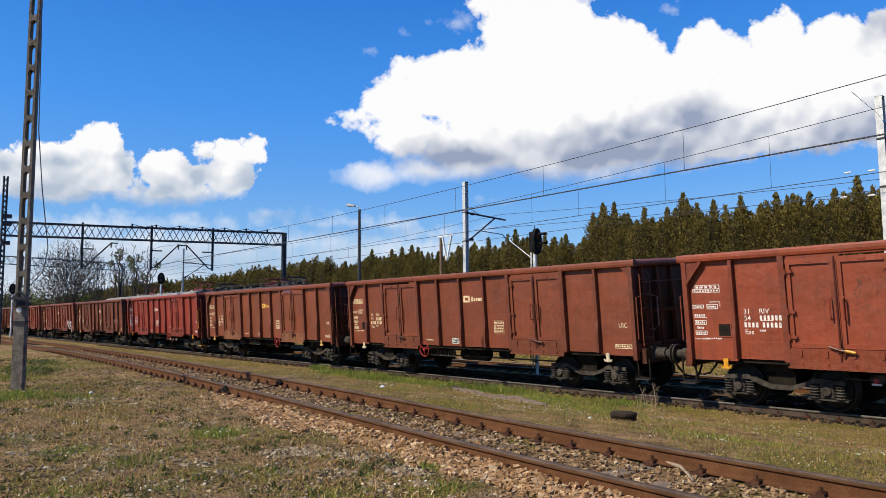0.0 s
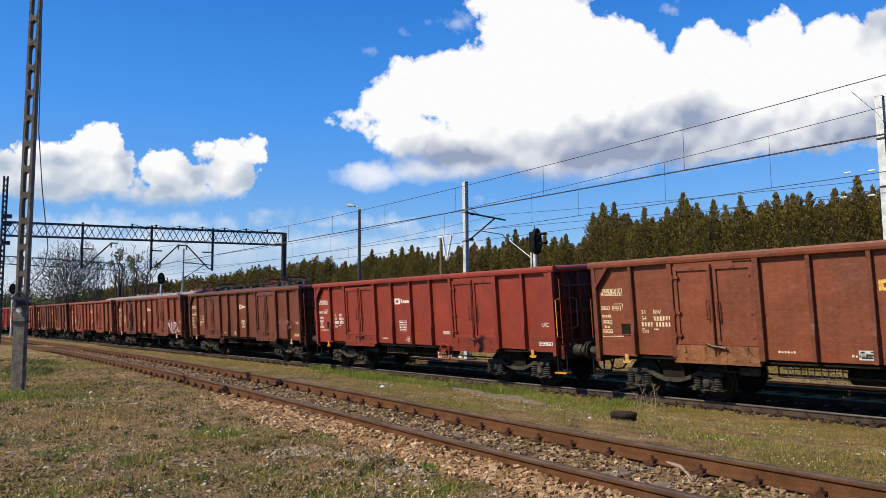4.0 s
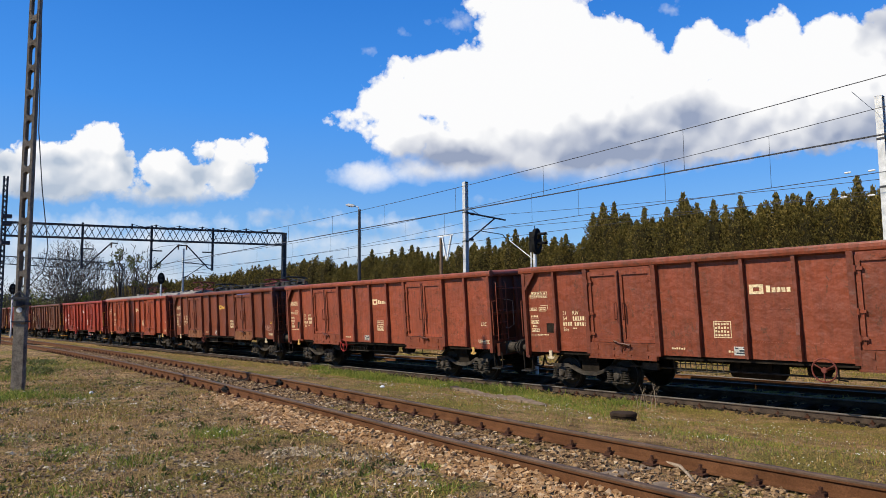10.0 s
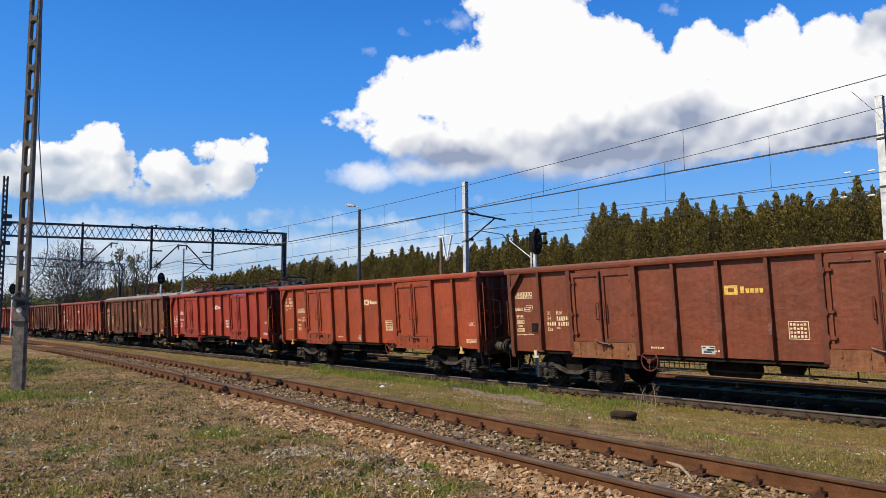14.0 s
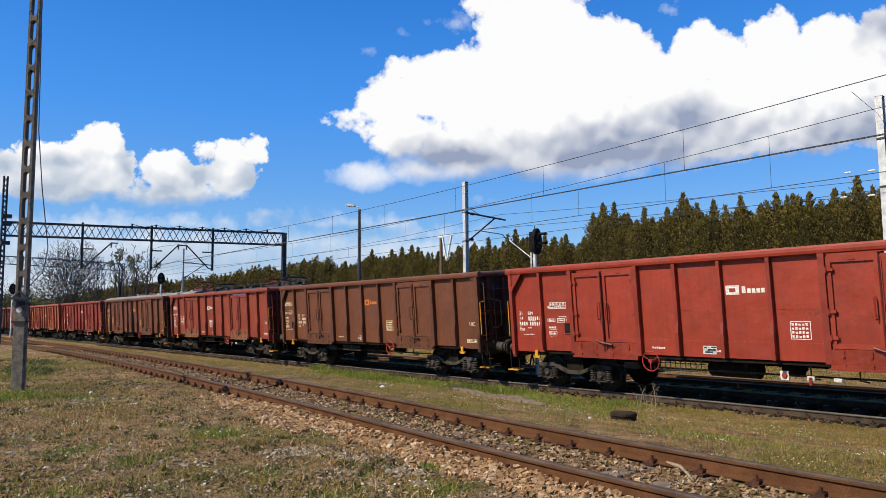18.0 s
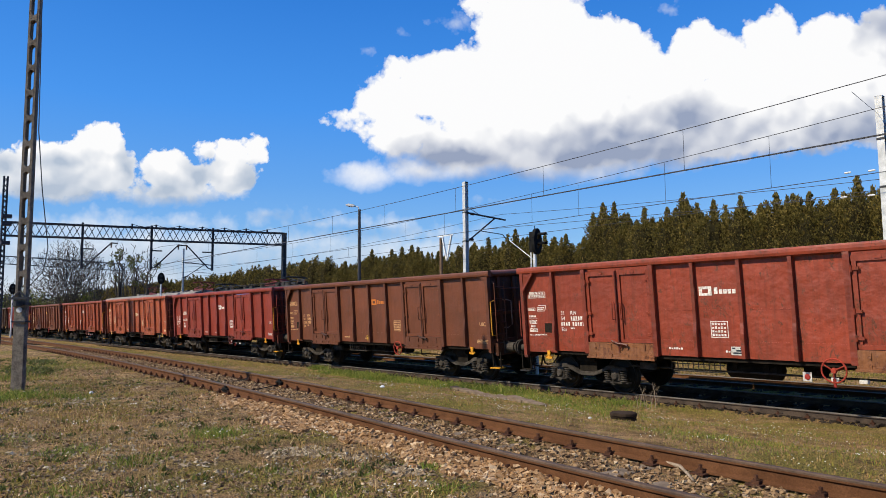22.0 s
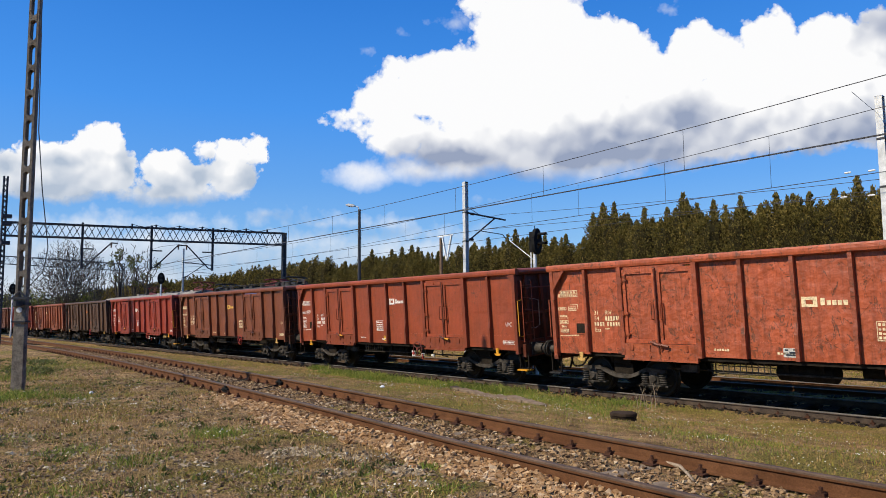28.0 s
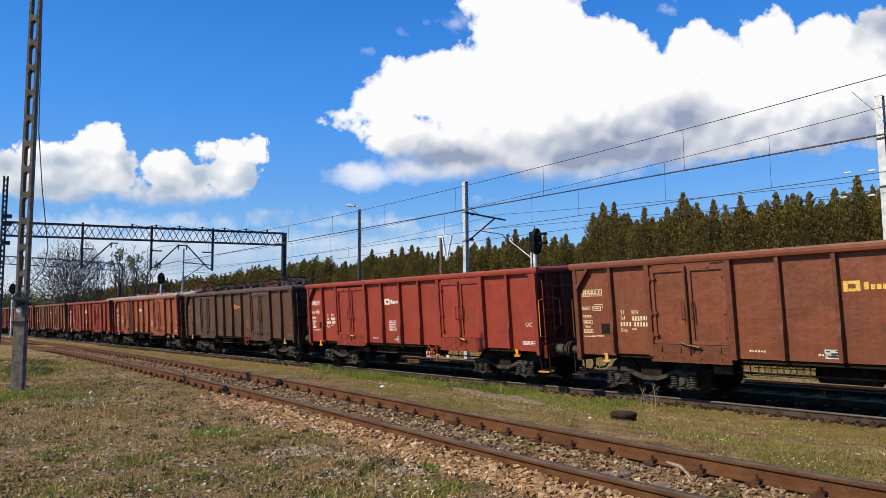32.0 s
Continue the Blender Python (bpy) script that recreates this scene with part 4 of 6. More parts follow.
M_NUMBER = bars(glyph_row(0.34, 0.82, -0.143, 0.10, 6) + glyph_row(0.0, 0.33, -0.288, 0.10, 4) + glyph_row(0.39, 0.81, -0.288, 0.10, 5) + row_of(0.32, 0.46, -0.37, 0.035, 3, RNG) + [(0.35, 0.60, -0.152, -0.142)]).mesh("number_bars", MARK)
T_RIV, T_54, T_EAS, T_UIC, T_31 = text_mesh("RIV", 0.145), text_mesh("54", 0.145), text_mesh("Eas", 0.145), text_mesh("UIC", 0.16), text_mesh("31", 0.145)
M_LOGO = bars([(0.0, 0.30, 0.14, 0.20), (0.0, 0.30, 0.0, 0.055), (0.0, 0.08, 0.05, 0.15), (0.22, 0.30, 0.05, 0.15), (0.36, 0.44, 0.03, 0.17)]
              + [(0.475 + 0.10 * k, 0.55 + 0.10 * k, 0.03, 0.125) for k in range(4)]).mesh("company_sign", MARK)
GRIDROWS = outline(0, 0.40, 0, 0.36, 0.014)
for k in range(4):
    GRIDROWS += row_of(0.03, 0.37, 0.035 + 0.08 * k, 0.05, 5, RNG, 0.35)
M_GRID = bars(GRIDROWS).mesh("weight_grid", MARK)
M_PLATE = bars([(0.0, 0.32, 0.0, 0.18)], FACE - 0.008).mesh("waybill_plate", TINT)
M_PLATE_MARK = bars([(0.05, 0.24, 0.03, 0.06), (0.12, 0.30, 0.08, 0.115), (0.20, 0.31, 0.14, 0.165), (0.03, 0.10, 0.13, 0.16)], FACE - 0.014).mesh("waybill_print", MARK)
M_FOOT = bars(row_of(0.0, 0.5, 0.0, 0.055, 8, RNG)).mesh("foot_marks", MARK)
M_FOOT_LOW = bars(row_of(0.0, 0.36, 0.0, 0.045, 6, RNG), FACE - 0.008).mesh("foot_marks", MARK)
M_BOX_LOW = bars(outline(0, 0.5, 0, 0.10, 0.014) + row_of(0.04, 0.46, 0.03, 0.045, 8, RNG), FACE - 0.008).mesh("end_box_mark", MARK)
M_SLATE = Solid().box(0, 0.27, FACE - 0.018, FACE, 0, 0.26).mesh("slate_board", IRON)
M_SLATE_RIM = bars(outline(-0.02, 0.29, -0.02, 0.28, 0.022), FACE - 0.014).mesh("slate_frame", PAINT)
M_TIP = Solid().tube([(0.10, -1.525, -0.02), (0.28, -1.525, -0.055)], 0.026, 6).mesh("lever_tip", TINT)
M_LEVERS = [q.mesh("changeover_plate", TINT) for q in (Solid().box(-0.55, -0.38, -1.20, -1.18, 0.66, 0.84), Solid().box(-0.02, 0.12, -1.20, -1.18, 0.68, 0.76), Solid().box(0.48, 0.66, -1.20, -1.18, 0.68, 0.75))]
M_LEVER_KNOB = Solid().lathe([(0.0, -1.23), (0.05, -1.225), (0.06, -1.205)], 10, "y", (-0.46, 0, 0.75)).tube([(0.05, -1.21, 0.74), (0.05, -1.21, 0.58)], 0.03, 6).mesh("changeover_handle", TINT)


def graffiti_solid():
    rng = random.Random(5)
    s = Solid()
    def ribbon(pts, w):
        for (xa, za), (xb, zb) in zip(pts, pts[1:]):
            d = Vector((xb - xa, 0, zb - za))
            nrm = Vector((-d.z, 0, d.x)).normalized() * w / 2
            a, b = Vector((xa, FACE - 0.115, za)), Vector((xb, FACE - 0.115, zb))
            s.add([a - nrm, a + nrm, b + nrm, b - nrm], [(0, 1, 2, 3)])
    for k in range(9):
        cx, cz = 0.14 + 0.13 * k, 0.42 + 0.10 * math.sin(k * 1.9)
        rx, rz = rng.uniform(0.06, 0.13), rng.uniform(0.10, 0.26)
        a0 = rng.uniform(0, 6)
        ribbon([(cx + rx * math.cos(a0 + 0.45 * i), cz + rz * math.sin(a0 + 0.45 * i) * (1 - 0.03 * i)) for i in range(12)], rng.uniform(0.025, 0.05))
    for k in range(4):
        cx = 0.25 + 0.3 * k
        ribbon([(cx + 0.10 * i, 0.10 + 0.10 * math.sin(i * 1.1 + k)) for i in range(7)], 0.03)
    ribbon([(0.9, 0.55), (1.2, 0.62), (1.45, 0.5), (1.62, 0.28), (1.66, 0.08)], 0.05)
    return s


M_GRAFFITI = graffiti_solid().mesh("graffiti", MARK)


def build_wagon():
    w = thing("freight_wagon", "rust-brown open freight wagon on the rails", "freight wagon", "wagons of the train")
    for i, j in ((0, 1), (1, 2), (3, 4), (4, 5), (5, 6), (6, 7), (8, 9), (9, 10)):
        part("side_panel", panel_solid(PX[i], PX[j], 1.075 if 0 < i < 9 else 1.02), PAINT, w)
    for i in (1, 4, 5, 6, 9):
        part("rib", rib_solid(PX[i]), PAINT, w)
    for i in (2, 3, 7, 8):
        part("door_post", rib_solid(PX[i], 0.12, 1.05, 1.2, -1.46, 0.0), PAINT, w)
    for e in (-1, 1):
        part("corner_post", rib_solid(e * 6.30, 0.11, 0.93, 1.2, -1.455, 0.0), PAINT, w)
        if e < 0:
            s = Solid().beam((e * 6.27, -1.45, 2.70), (e * 5.88, -1.45, 3.17), 0.05, 0.075)
            s.prism([(e * 6.27, 2.70), (e * 5.88, 3.165), (e * 6.27, 3.165)], -1.434, -1.424, "y")
        else:
            s = Solid().prism([(e * 6.26, 2.92), (e * 6.02, 3.165), (e * 6.26, 3.165)], -1.44, -1.425, "y")
        part("corner_brace", s, PAINT, w)
    for i in (2, 7):
        a, b = PX[i] + 0.06, PX[i + 1] - 0.06
        mid = (a + b) / 2
        for x0, x1, e in ((a + 0.01, mid - 0.02, 1), (mid + 0.02, b - 0.01, -1)):
            d = part("door", leaf_solid(x0, x1), PAINT, w)
            hx = x1 - 0.10 if e > 0 else x0 + 0.10
            part("door_handle", Solid().tube([(hx, -1.43, 1.90), (hx, -1.50, 1.92), (hx, -1.50, 2.30), (hx, -1.43, 2.32)], 0.02, 6), PAINT, d)
            part("door_frame", leaf_frame(x0, x1), PAINT, d)
            for z in (1.55, 2.05, 2.85):
                part("hinge", hinge_solid(x0 if e > 0 else x1, e, z), PAINT, d)
        part("door_lever", lever_solid(mid), PAINT, w)
        part("door_flap", flap_solid(a - 0.02, b + 0.02), PAINT, w)
    part("top_rim", Solid().prism(rim_prof(), -6.44, 6.44, "x"), PAINT, w)
    part("top_rim", Solid().prism([(-u, z) for u, z in rim_prof()], -6.44, 6.44, "x"), PAINT, w)
    # the side away from the siding
    for i, j in ((0, 1), (1, 2), (3, 4), (4, 5), (5, 6), (6, 7), (8, 9), (9, 10)):
        part("side_panel", flip(panel_solid(PX[i], PX[j], 1.075)), PAINT, w)
    for i in (1, 2, 3, 4, 5, 6, 7, 8, 9):
        part("rib", flip(rib_solid(PX[i])), PAINT, w)
    for i in (2, 7):
        a, b = PX[i] + 0.06, PX[i + 1] - 0.06
        mid = (a + b) / 2
        for x0, x1 in ((a, mid - 0.02), (mid + 0.02, b)):
            d = part("door", flip(leaf_solid(x0, x1)), PAINT, w)
            part("door_frame", flip(leaf_frame(x0, x1)), PAINT, d)
        part("door_flap", flip(flap_solid(a, b)), PAINT, w)
        part("door_lever", flip(lever_solid(mid)), PAINT, w)
    for e in (-1, 1):
        part("corner_post", flip(rib_solid(e * 6.30, 0.11, 0.93, 1.2, -1.455, 0.0)), PAINT, w)
        s = Solid().tube([(e * 6.43, -1.25, 1.25), (e * 6.43, -1.25, 2.95), (e * 6.36, -1.25, 3.0)], 0.016, 6)
        s.tube([(e * 6.43, -0.85, 1.25), (e * 6.43, -0.85, 2.95), (e * 6.36, -0.85, 3.0)], 0.016, 6)
        for z in (1.45, 1.80, 2.15, 2.50, 2.85):
            s.tube([(e * 6.43, -1.25, z), (e * 6.43, -0.85, z)], 0.012, 5)
        part("end_ladder", s, PAINT, w)
    for e in (-1, 1):
        part("end_rim", Solid().prism([(e * x, z) for x, z in ((6.24, 3.165), (6.40, 3.16), (6.445, 3.19), (6.46, 3.235), (6.445, 3.28), (6.41, 3.31), (6.35, 3.332), (6.24, 3.34))], -1.33, 1.33, "y"), PAINT, w)
        part("end_handle", Solid().tube([(e * 6.27, -0.78, 2.45), (e * 6.46, -0.80, 2.45), (e * 6.46, -0.62, 2.40), (e * 6.46, -0.62, 1.70), (e * 6.46, -0.80, 1.62), (e * 6.27, -0.82, 1.62)], 0.017, 6), TINT, w)
        part("end_rail", Solid().tube([(e * 6.27, -1.05, 2.78), (e * 6.44, -1.0, 2.78), (e * 6.44, 1.0, 2.78), (e * 6.27, 1.05, 2.78)], 0.016, 6), PAINT, w)
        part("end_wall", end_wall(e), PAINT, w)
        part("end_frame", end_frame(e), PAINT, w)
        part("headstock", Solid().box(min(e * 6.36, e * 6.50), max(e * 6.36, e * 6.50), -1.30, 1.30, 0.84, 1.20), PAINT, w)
        for y in (-0.875, 0.875):
            bfr = part("buffer", buffer_body(e, y), BOGIE, w)
            part("buffer_head", buffer_head(e, y), BOGIE, bfr)
        part("coupling", coupling(e), IRON, w)
        part("brake_hose", hose(e, 0.38), IRON, w)
        part("brake_hose", hose(e, -0.38), IRON, w)
        part("grab_rail", grip_solid(e), TINT, w)
        st = part("step", step_solid(e), IRON, w)
        part("tread", tread_solid(e), TINT, st)
        part("rope_hook", hook_solid(e * 5.47), TINT, w)
    part("underframe", underframe(), IRON, w)
    for y, z in ((-0.95, 0.72), (-0.55, 0.66), (0.7, 0.68)):
        part("brake_rod", rod_solid(y, z), BOGIE, w)
    for x in (-2.6, -2.0, 1.6, 2.5):
        part("safety_loop", loop_solid(x), BOGIE, w)
    part("ladder_rack", rack_solid(), BOGIE, w)
    part("brake_lever", Solid().box(-2.75, -2.35, -1.22, -1.12, 0.70, 0.86).beam((-2.55, -1.17, 0.85), (-2.55, -1.17, 1.0), 0.04), BOGIE, w)
    part("air_tank", tank_solid(), IRON, w)
    for bx in (-4.5, 4.5):
        bg = part("bogie", Solid().box(-0.28, 0.28, -1.0, 1.0, 0.50, 0.78).box(-1.1, 1.1, -0.10, 0.10, 0.55, 0.70), IRON, w, at=(bx, 0, 0))
        for e in (-1, 1):
            part("side_frame", side_frame(min(e * 0.98, e * 1.08), max(e * 0.98, e * 1.08)), BOGIE, bg)
            for ax in (-0.9, 0.9):
                part("axle_box", axlebox(ax, e * 1.10), BOGIE, bg)
                for d in (-0.24, 0.24):
                    part("spring", coil(ax + d, e * 1.06), BOGIE, bg)
        for ax in (-0.9, 0.9):
            ws = part("wheelset", wheelset_solid(), WHEEL, w, at=(0, 0, 0.462))
            ws.matrix_parent_inverse = Matrix.Translation((bx + ax, 0, 0))
            for e in (-1, 1):
                part("tyre", tyre_solid(e), TYRE, ws)
    return w


# body colour, sound paint, marks, company sign, its panel, weight grid panel, hand wheel place, hand wheel colour, bright fittings, marks swapped, rusty flaps, words for the label
CREAM, PALE, YEL, ORA, FADE = srgb(225, 205, 165), srgb(228, 222, 214), srgb(222, 180, 85), srgb(205, 120, 50), srgb(150, 100, 80)
RED_W, ORA_W, RUST_W = srgb(158, 50, 42), srgb(162, 58, 40), srgb(112, 55, 44)
WAGONS = {
    -2: ((118, 58, 46), 0.8, CREAM, CREAM, 5, 6, 7, RUST_W, 0, 0, 0, "faded rust-brown"),
    -1: ((126, 58, 44), 0.8, PALE, PALE, 5, 6, 7, RUST_W, 1, 0, 0, "rust-red"),
    0: ((112, 57, 45), 0.75, CREAM, CREAM, 5, 6, 3, RED_W, 0, 0, 0, "dull rust-brown"),
    1: ((114, 59, 45), 0.7, CREAM, YEL, 5, 6, 7, RED_W, 0, 0, 1, "brown"),
    2: ((126, 47, 39), 0.92, PALE, PALE, 4, 4, 7, ORA_W, 1, 0, 0, "fresh dark red"),
    3: ((100, 52, 42), 0.7, CREAM, CREAM, 5, 5, 3, RUST_W, 0, 0, 0, "sooty brown"),
    4: ((118, 58, 47), 0.3, CREAM, CREAM, 5, 4, 6, RUST_W, 0, 0, 0, "scraped rust-red"),
    5: ((132, 65, 53), 0.35, CREAM, CREAM, 5, 5, 3, RED_W, 0, 0, 0, "faded orange-red"),
    6: ((108, 55, 43), 0.6, CREAM, YEL, 5, 6, 3, RUST_W, 0, 0, 1, "chipped brown"),
    7: ((140, 61, 41), 0.7, CREAM, CREAM, 5, 6, 7, RUST_W, 0, 1, 0, "bright orange-red"),
    8: ((136, 48, 38), 0.98, PALE, PALE, 5, 6, 3, RED_W, 1, 1, 0, "freshly painted red"),
    9: ((98, 56, 44), 0.8, CREAM, ORA, 5, 6, 7, ORA_W, 1, 0, 0, "dark brown"),
    10: ((130, 55, 45), 0.5, PALE, PALE, 4, 4, 7, ORA_W, 1, 0, 1, "dented red"),
    11: ((100, 56, 45), 0.85, srgb(214, 168, 118), ORA, 5, 6, 7, ORA_W, 1, 0, 0, "dusty brown"),
    12: ((126, 48, 42), 0.9, PALE, PALE, 5, 6, 7, RUST_W, 1, 1, 0, "deep red"),
    13: ((156, 77, 60), 0.05, CREAM, CREAM, 5, 6, 7, RUST_W, 0, 0, 0, "sun-bleached patchy red"),
    14: ((132, 61, 45), 0.8, PALE, PALE, 5, 4, 7, RUST_W, 1, 0, 0, "warm red"),
    15: ((110, 60, 47), 0.65, CREAM, YEL, 5, 6, 7, RED_W, 0, 0, 0, "chestnut-brown"),
    16: ((132, 50, 43), 0.9, PALE, PALE, 4, 4, 7, ORA_W, 1, 0, 0, "clean red"),
    17: ((78, 55, 49), 0.85, FADE, ORA, 5, 6, 7, RED_W, 0, 0, 0, "blackened grey-brown"),
    18: ((132, 70, 54), 0.6, CREAM, CREAM, 4, 6, 7, RUST_W, 0, 0, 0, "pale rust-red"),
    19: ((126, 51, 43), 0.85, PALE, PALE, 4, 4, 7, RUST_W, 0, 0, 0, "dark red"),
    20: ((108, 64, 52), 0.7, CREAM, CREAM, 5, 6, 7, RUST_W, 0, 0, 0, "weathered brown"),
    21: ((124, 60, 47), 0.7, CREAM, CREAM, 5, 6, 3, RUST_W, 0, 0, 0, "rust-red"),
    22: ((112, 57, 46), 0.7, CREAM, CREAM, 5, 6, 7, RUST_W, 0, 0, 0, "brown"),
    23: ((96, 56, 47), 0.7, CREAM, CREAM, 5, 6, 7, RUST_W, 0, 0, 0, "dark brown"),
    24: ((128, 58, 45), 0.7, PALE, PALE, 5, 6, 7, RUST_W, 0, 0, 0, "rust-red"),
    25: ((116, 58, 46), 0.7, CREAM, CREAM, 5, 6, 7, RUST_W, 0, 0, 0, "rust-brown"),
}
GAIN = (1.09, 1.08, 0.68)
YELLOW_FIT, OCHRE, GRAPHITE = srgb(215, 150, 35), srgb(128, 82, 50), (0.03, 0.028, 0.027, 1)


def deck_out(w, k):
    col, sound, mark, sign, sp, gp, hp, hw, bright, swap, flap, words = WAGONS[k]
    body = tuple(c * g for c, g in zip(srgb(*col), GAIN))
    w["label"] = words + " open steel freight wagon with " + ("white" if mark is PALE else "faded") + " stencilled markings"
    for o in w.children_recursive:
        n = o.name.split(".")[0]
        v = 1.0 + 0.10 * (RNG.random() - 0.5)
        if o.data and o.data.materials and o.data.materials[0] == PAINT:
            o.color = (body[0] * v, body[1] * v, body[2] * v, sound)
        if n in ("rib", "door_post", "corner_post", "corner_brace"):
            dull = 0.86 if sound > 0.86 else 0.74
            o.color = (body[0] * dull * v, body[1] * dull * 1.03 * v, body[2] * dull * 1.08 * v, sound * 0.8)
        if n == "door_flap" and flap:
            o.color = (OCHRE[0] * v, OCHRE[1] * v, OCHRE[2] * v, 0.2)
        elif n == "door_flap":
            o.color = (body[0] * 0.8, body[1] * 0.85, body[2] * 0.8, sound * 0.6)
        elif n == "door_lever":
            o.color = (body[0] * 0.42, body[1] * 0.44, body[2] * 0.5, 0.2)
        elif n == "end_frame":
            o.color = (body[0] * 0.8, body[1] * 0.8, body[2] * 0.8, 0.5)
        # ends facing the gaps are coloured dark, painting in the shade there
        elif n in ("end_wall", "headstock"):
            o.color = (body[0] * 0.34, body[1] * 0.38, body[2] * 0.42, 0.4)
        elif n == "end_handle":
            o.color = srgb(150, 130, 116)
        elif n == "grab_rail":
            lead = o.data.vertices[0].co.x > 0 or k == 8
            o.color = YELLOW_FIT if bright and lead else (*body, 1)
        elif n == "tread":
            lead = o.data.vertices[0].co.x > 0 or k == 8
            o.color = YELLOW_FIT if bright and lead else GRAPHITE
        elif n == "rope_hook":
            o.color = YELLOW_FIT if bright else (srgb(200, 160, 90) if k % 2 else srgb(205, 190, 160))

    def mk(name, me, x, z, colour, y=0.0, label=""):
        o = part(name, me, MARK, w, label, (x, y, z))
        o.color = colour
        return o
    tx, nx = (-6.17, -5.03) if not swap else (-5.02, -6.10)
    mk("load_table", M_TABLE, tx, 2.48 if not swap else 2.18, mark)
    z = 2.02 if k not in (7,) else 2.72
    for me, dx, dz in ((T_31, 0, 0), (T_RIV, 0.33, 0), (T_54, 0, -0.145), (T_EAS, 0, -0.43)):
        mk("lettering", me, nx + dx, z + dz, mark, FACE - 0.003)
    mk("number_bars", M_NUMBER, nx, z, mark)
    mk("company_sign", M_LOGO, PX[sp] + 0.10, 2.14 if k == 13 else 2.42, sign)
    mk("weight_grid", M_GRID, PX[gp] + 0.32, 1.50, mark)
    mk("lettering", T_UIC, 5.80, 1.70, YEL if k == 6 else mark, FACE - 0.003)
    mk("end_box_mark", M_BOX_LOW, 5.66, 1.19, mark)
    mk("foot_marks", M_FOOT, -5.95, 1.47, mark).scale = (0.8, 1, 0.6)
    mk("foot_marks", M_FOOT_LOW, PX[5] - 0.45, 1.19, mark)
    mk("foot_marks", M_FOOT_LOW, PX[3] + 0.30, 1.22, mark)
    mk("slate_board", M_SLATE, tx + 0.56, 1.54, GRAPHITE)
    o = mk("slate_frame", M_SLATE_RIM, tx + 0.56, 1.54, (*body, 1))
    pl = mk("waybill_plate", M_PLATE, PX[4] + (0.55 if hp == 3 else 0.75), 1.14, srgb(225, 175, 40) if k in (11, 14) else srgb(195, 195, 190), 0, "small waybill plate")
    pm = part("waybill_print", M_PLATE_MARK, MARK, pl)
    pm.color = srgb(40, 50, 60)
    bw = part("hand_wheel", M_HANDWHEEL, TINT, w, "hand brake wheel", (PX[3] + 0.33 if hp == 3 else PX[7] - 0.36 if hp == 7 else PX[7] - 0.60, 0, 0.94))
    bw.color = hw
    for i in (2, 7):
        tip = mk("lever_tip", M_TIP, (PX[i] + PX[i + 1]) / 2, 1.345, YELLOW_FIT if k in (-1, 14, 16) else (body[0] * 0.42, body[1] * 0.44, body[2] * 0.5, 1))
    if bright and k not in (9, 11):
        for q in M_LEVERS:
            lv = mk("changeover_plate", q, -2.2 if k % 2 else 1.6, 0, srgb(215, 210, 205))
        kn = part("changeover_handle", M_LEVER_KNOB, TINT, lv)
        kn.color = RED_W
    if k == 4:
        mk("graffiti", M_GRAFFITI, 4.18, 1.14, srgb(225, 222, 225), 0, "white sprayed scrawl")
    if k == 3:
        g = mk("graffiti", M_GRAFFITI, 4.40, 1.50, srgb(150, 98, 85), 0, "thin pale scrawl")
        g.scale = (0.7, 1, 0.6)
    if k == 6:
        g = mk("graffiti", M_GRAFFITI, 5.50, 1.40, srgb(176, 138, 122), 0, "small pale scrawl")
        g.scale = (0.42, 1, 0.36)
    if k == 2:
        mk("end_box_mark", M_BOX_LOW, PX[6] + 0.5, 1.42, mark, 0.008)


M_HANDWHEEL = brake_wheel_solid().mesh("hand_wheel", TINT)
wagon = build_wagon()
train = [(-2, wagon)] + [(k, copy_thing(wagon, Matrix.Identity(4))) for k in sorted(WAGONS) if k != -2]
for k, w in train:
    deck_out(w, k)

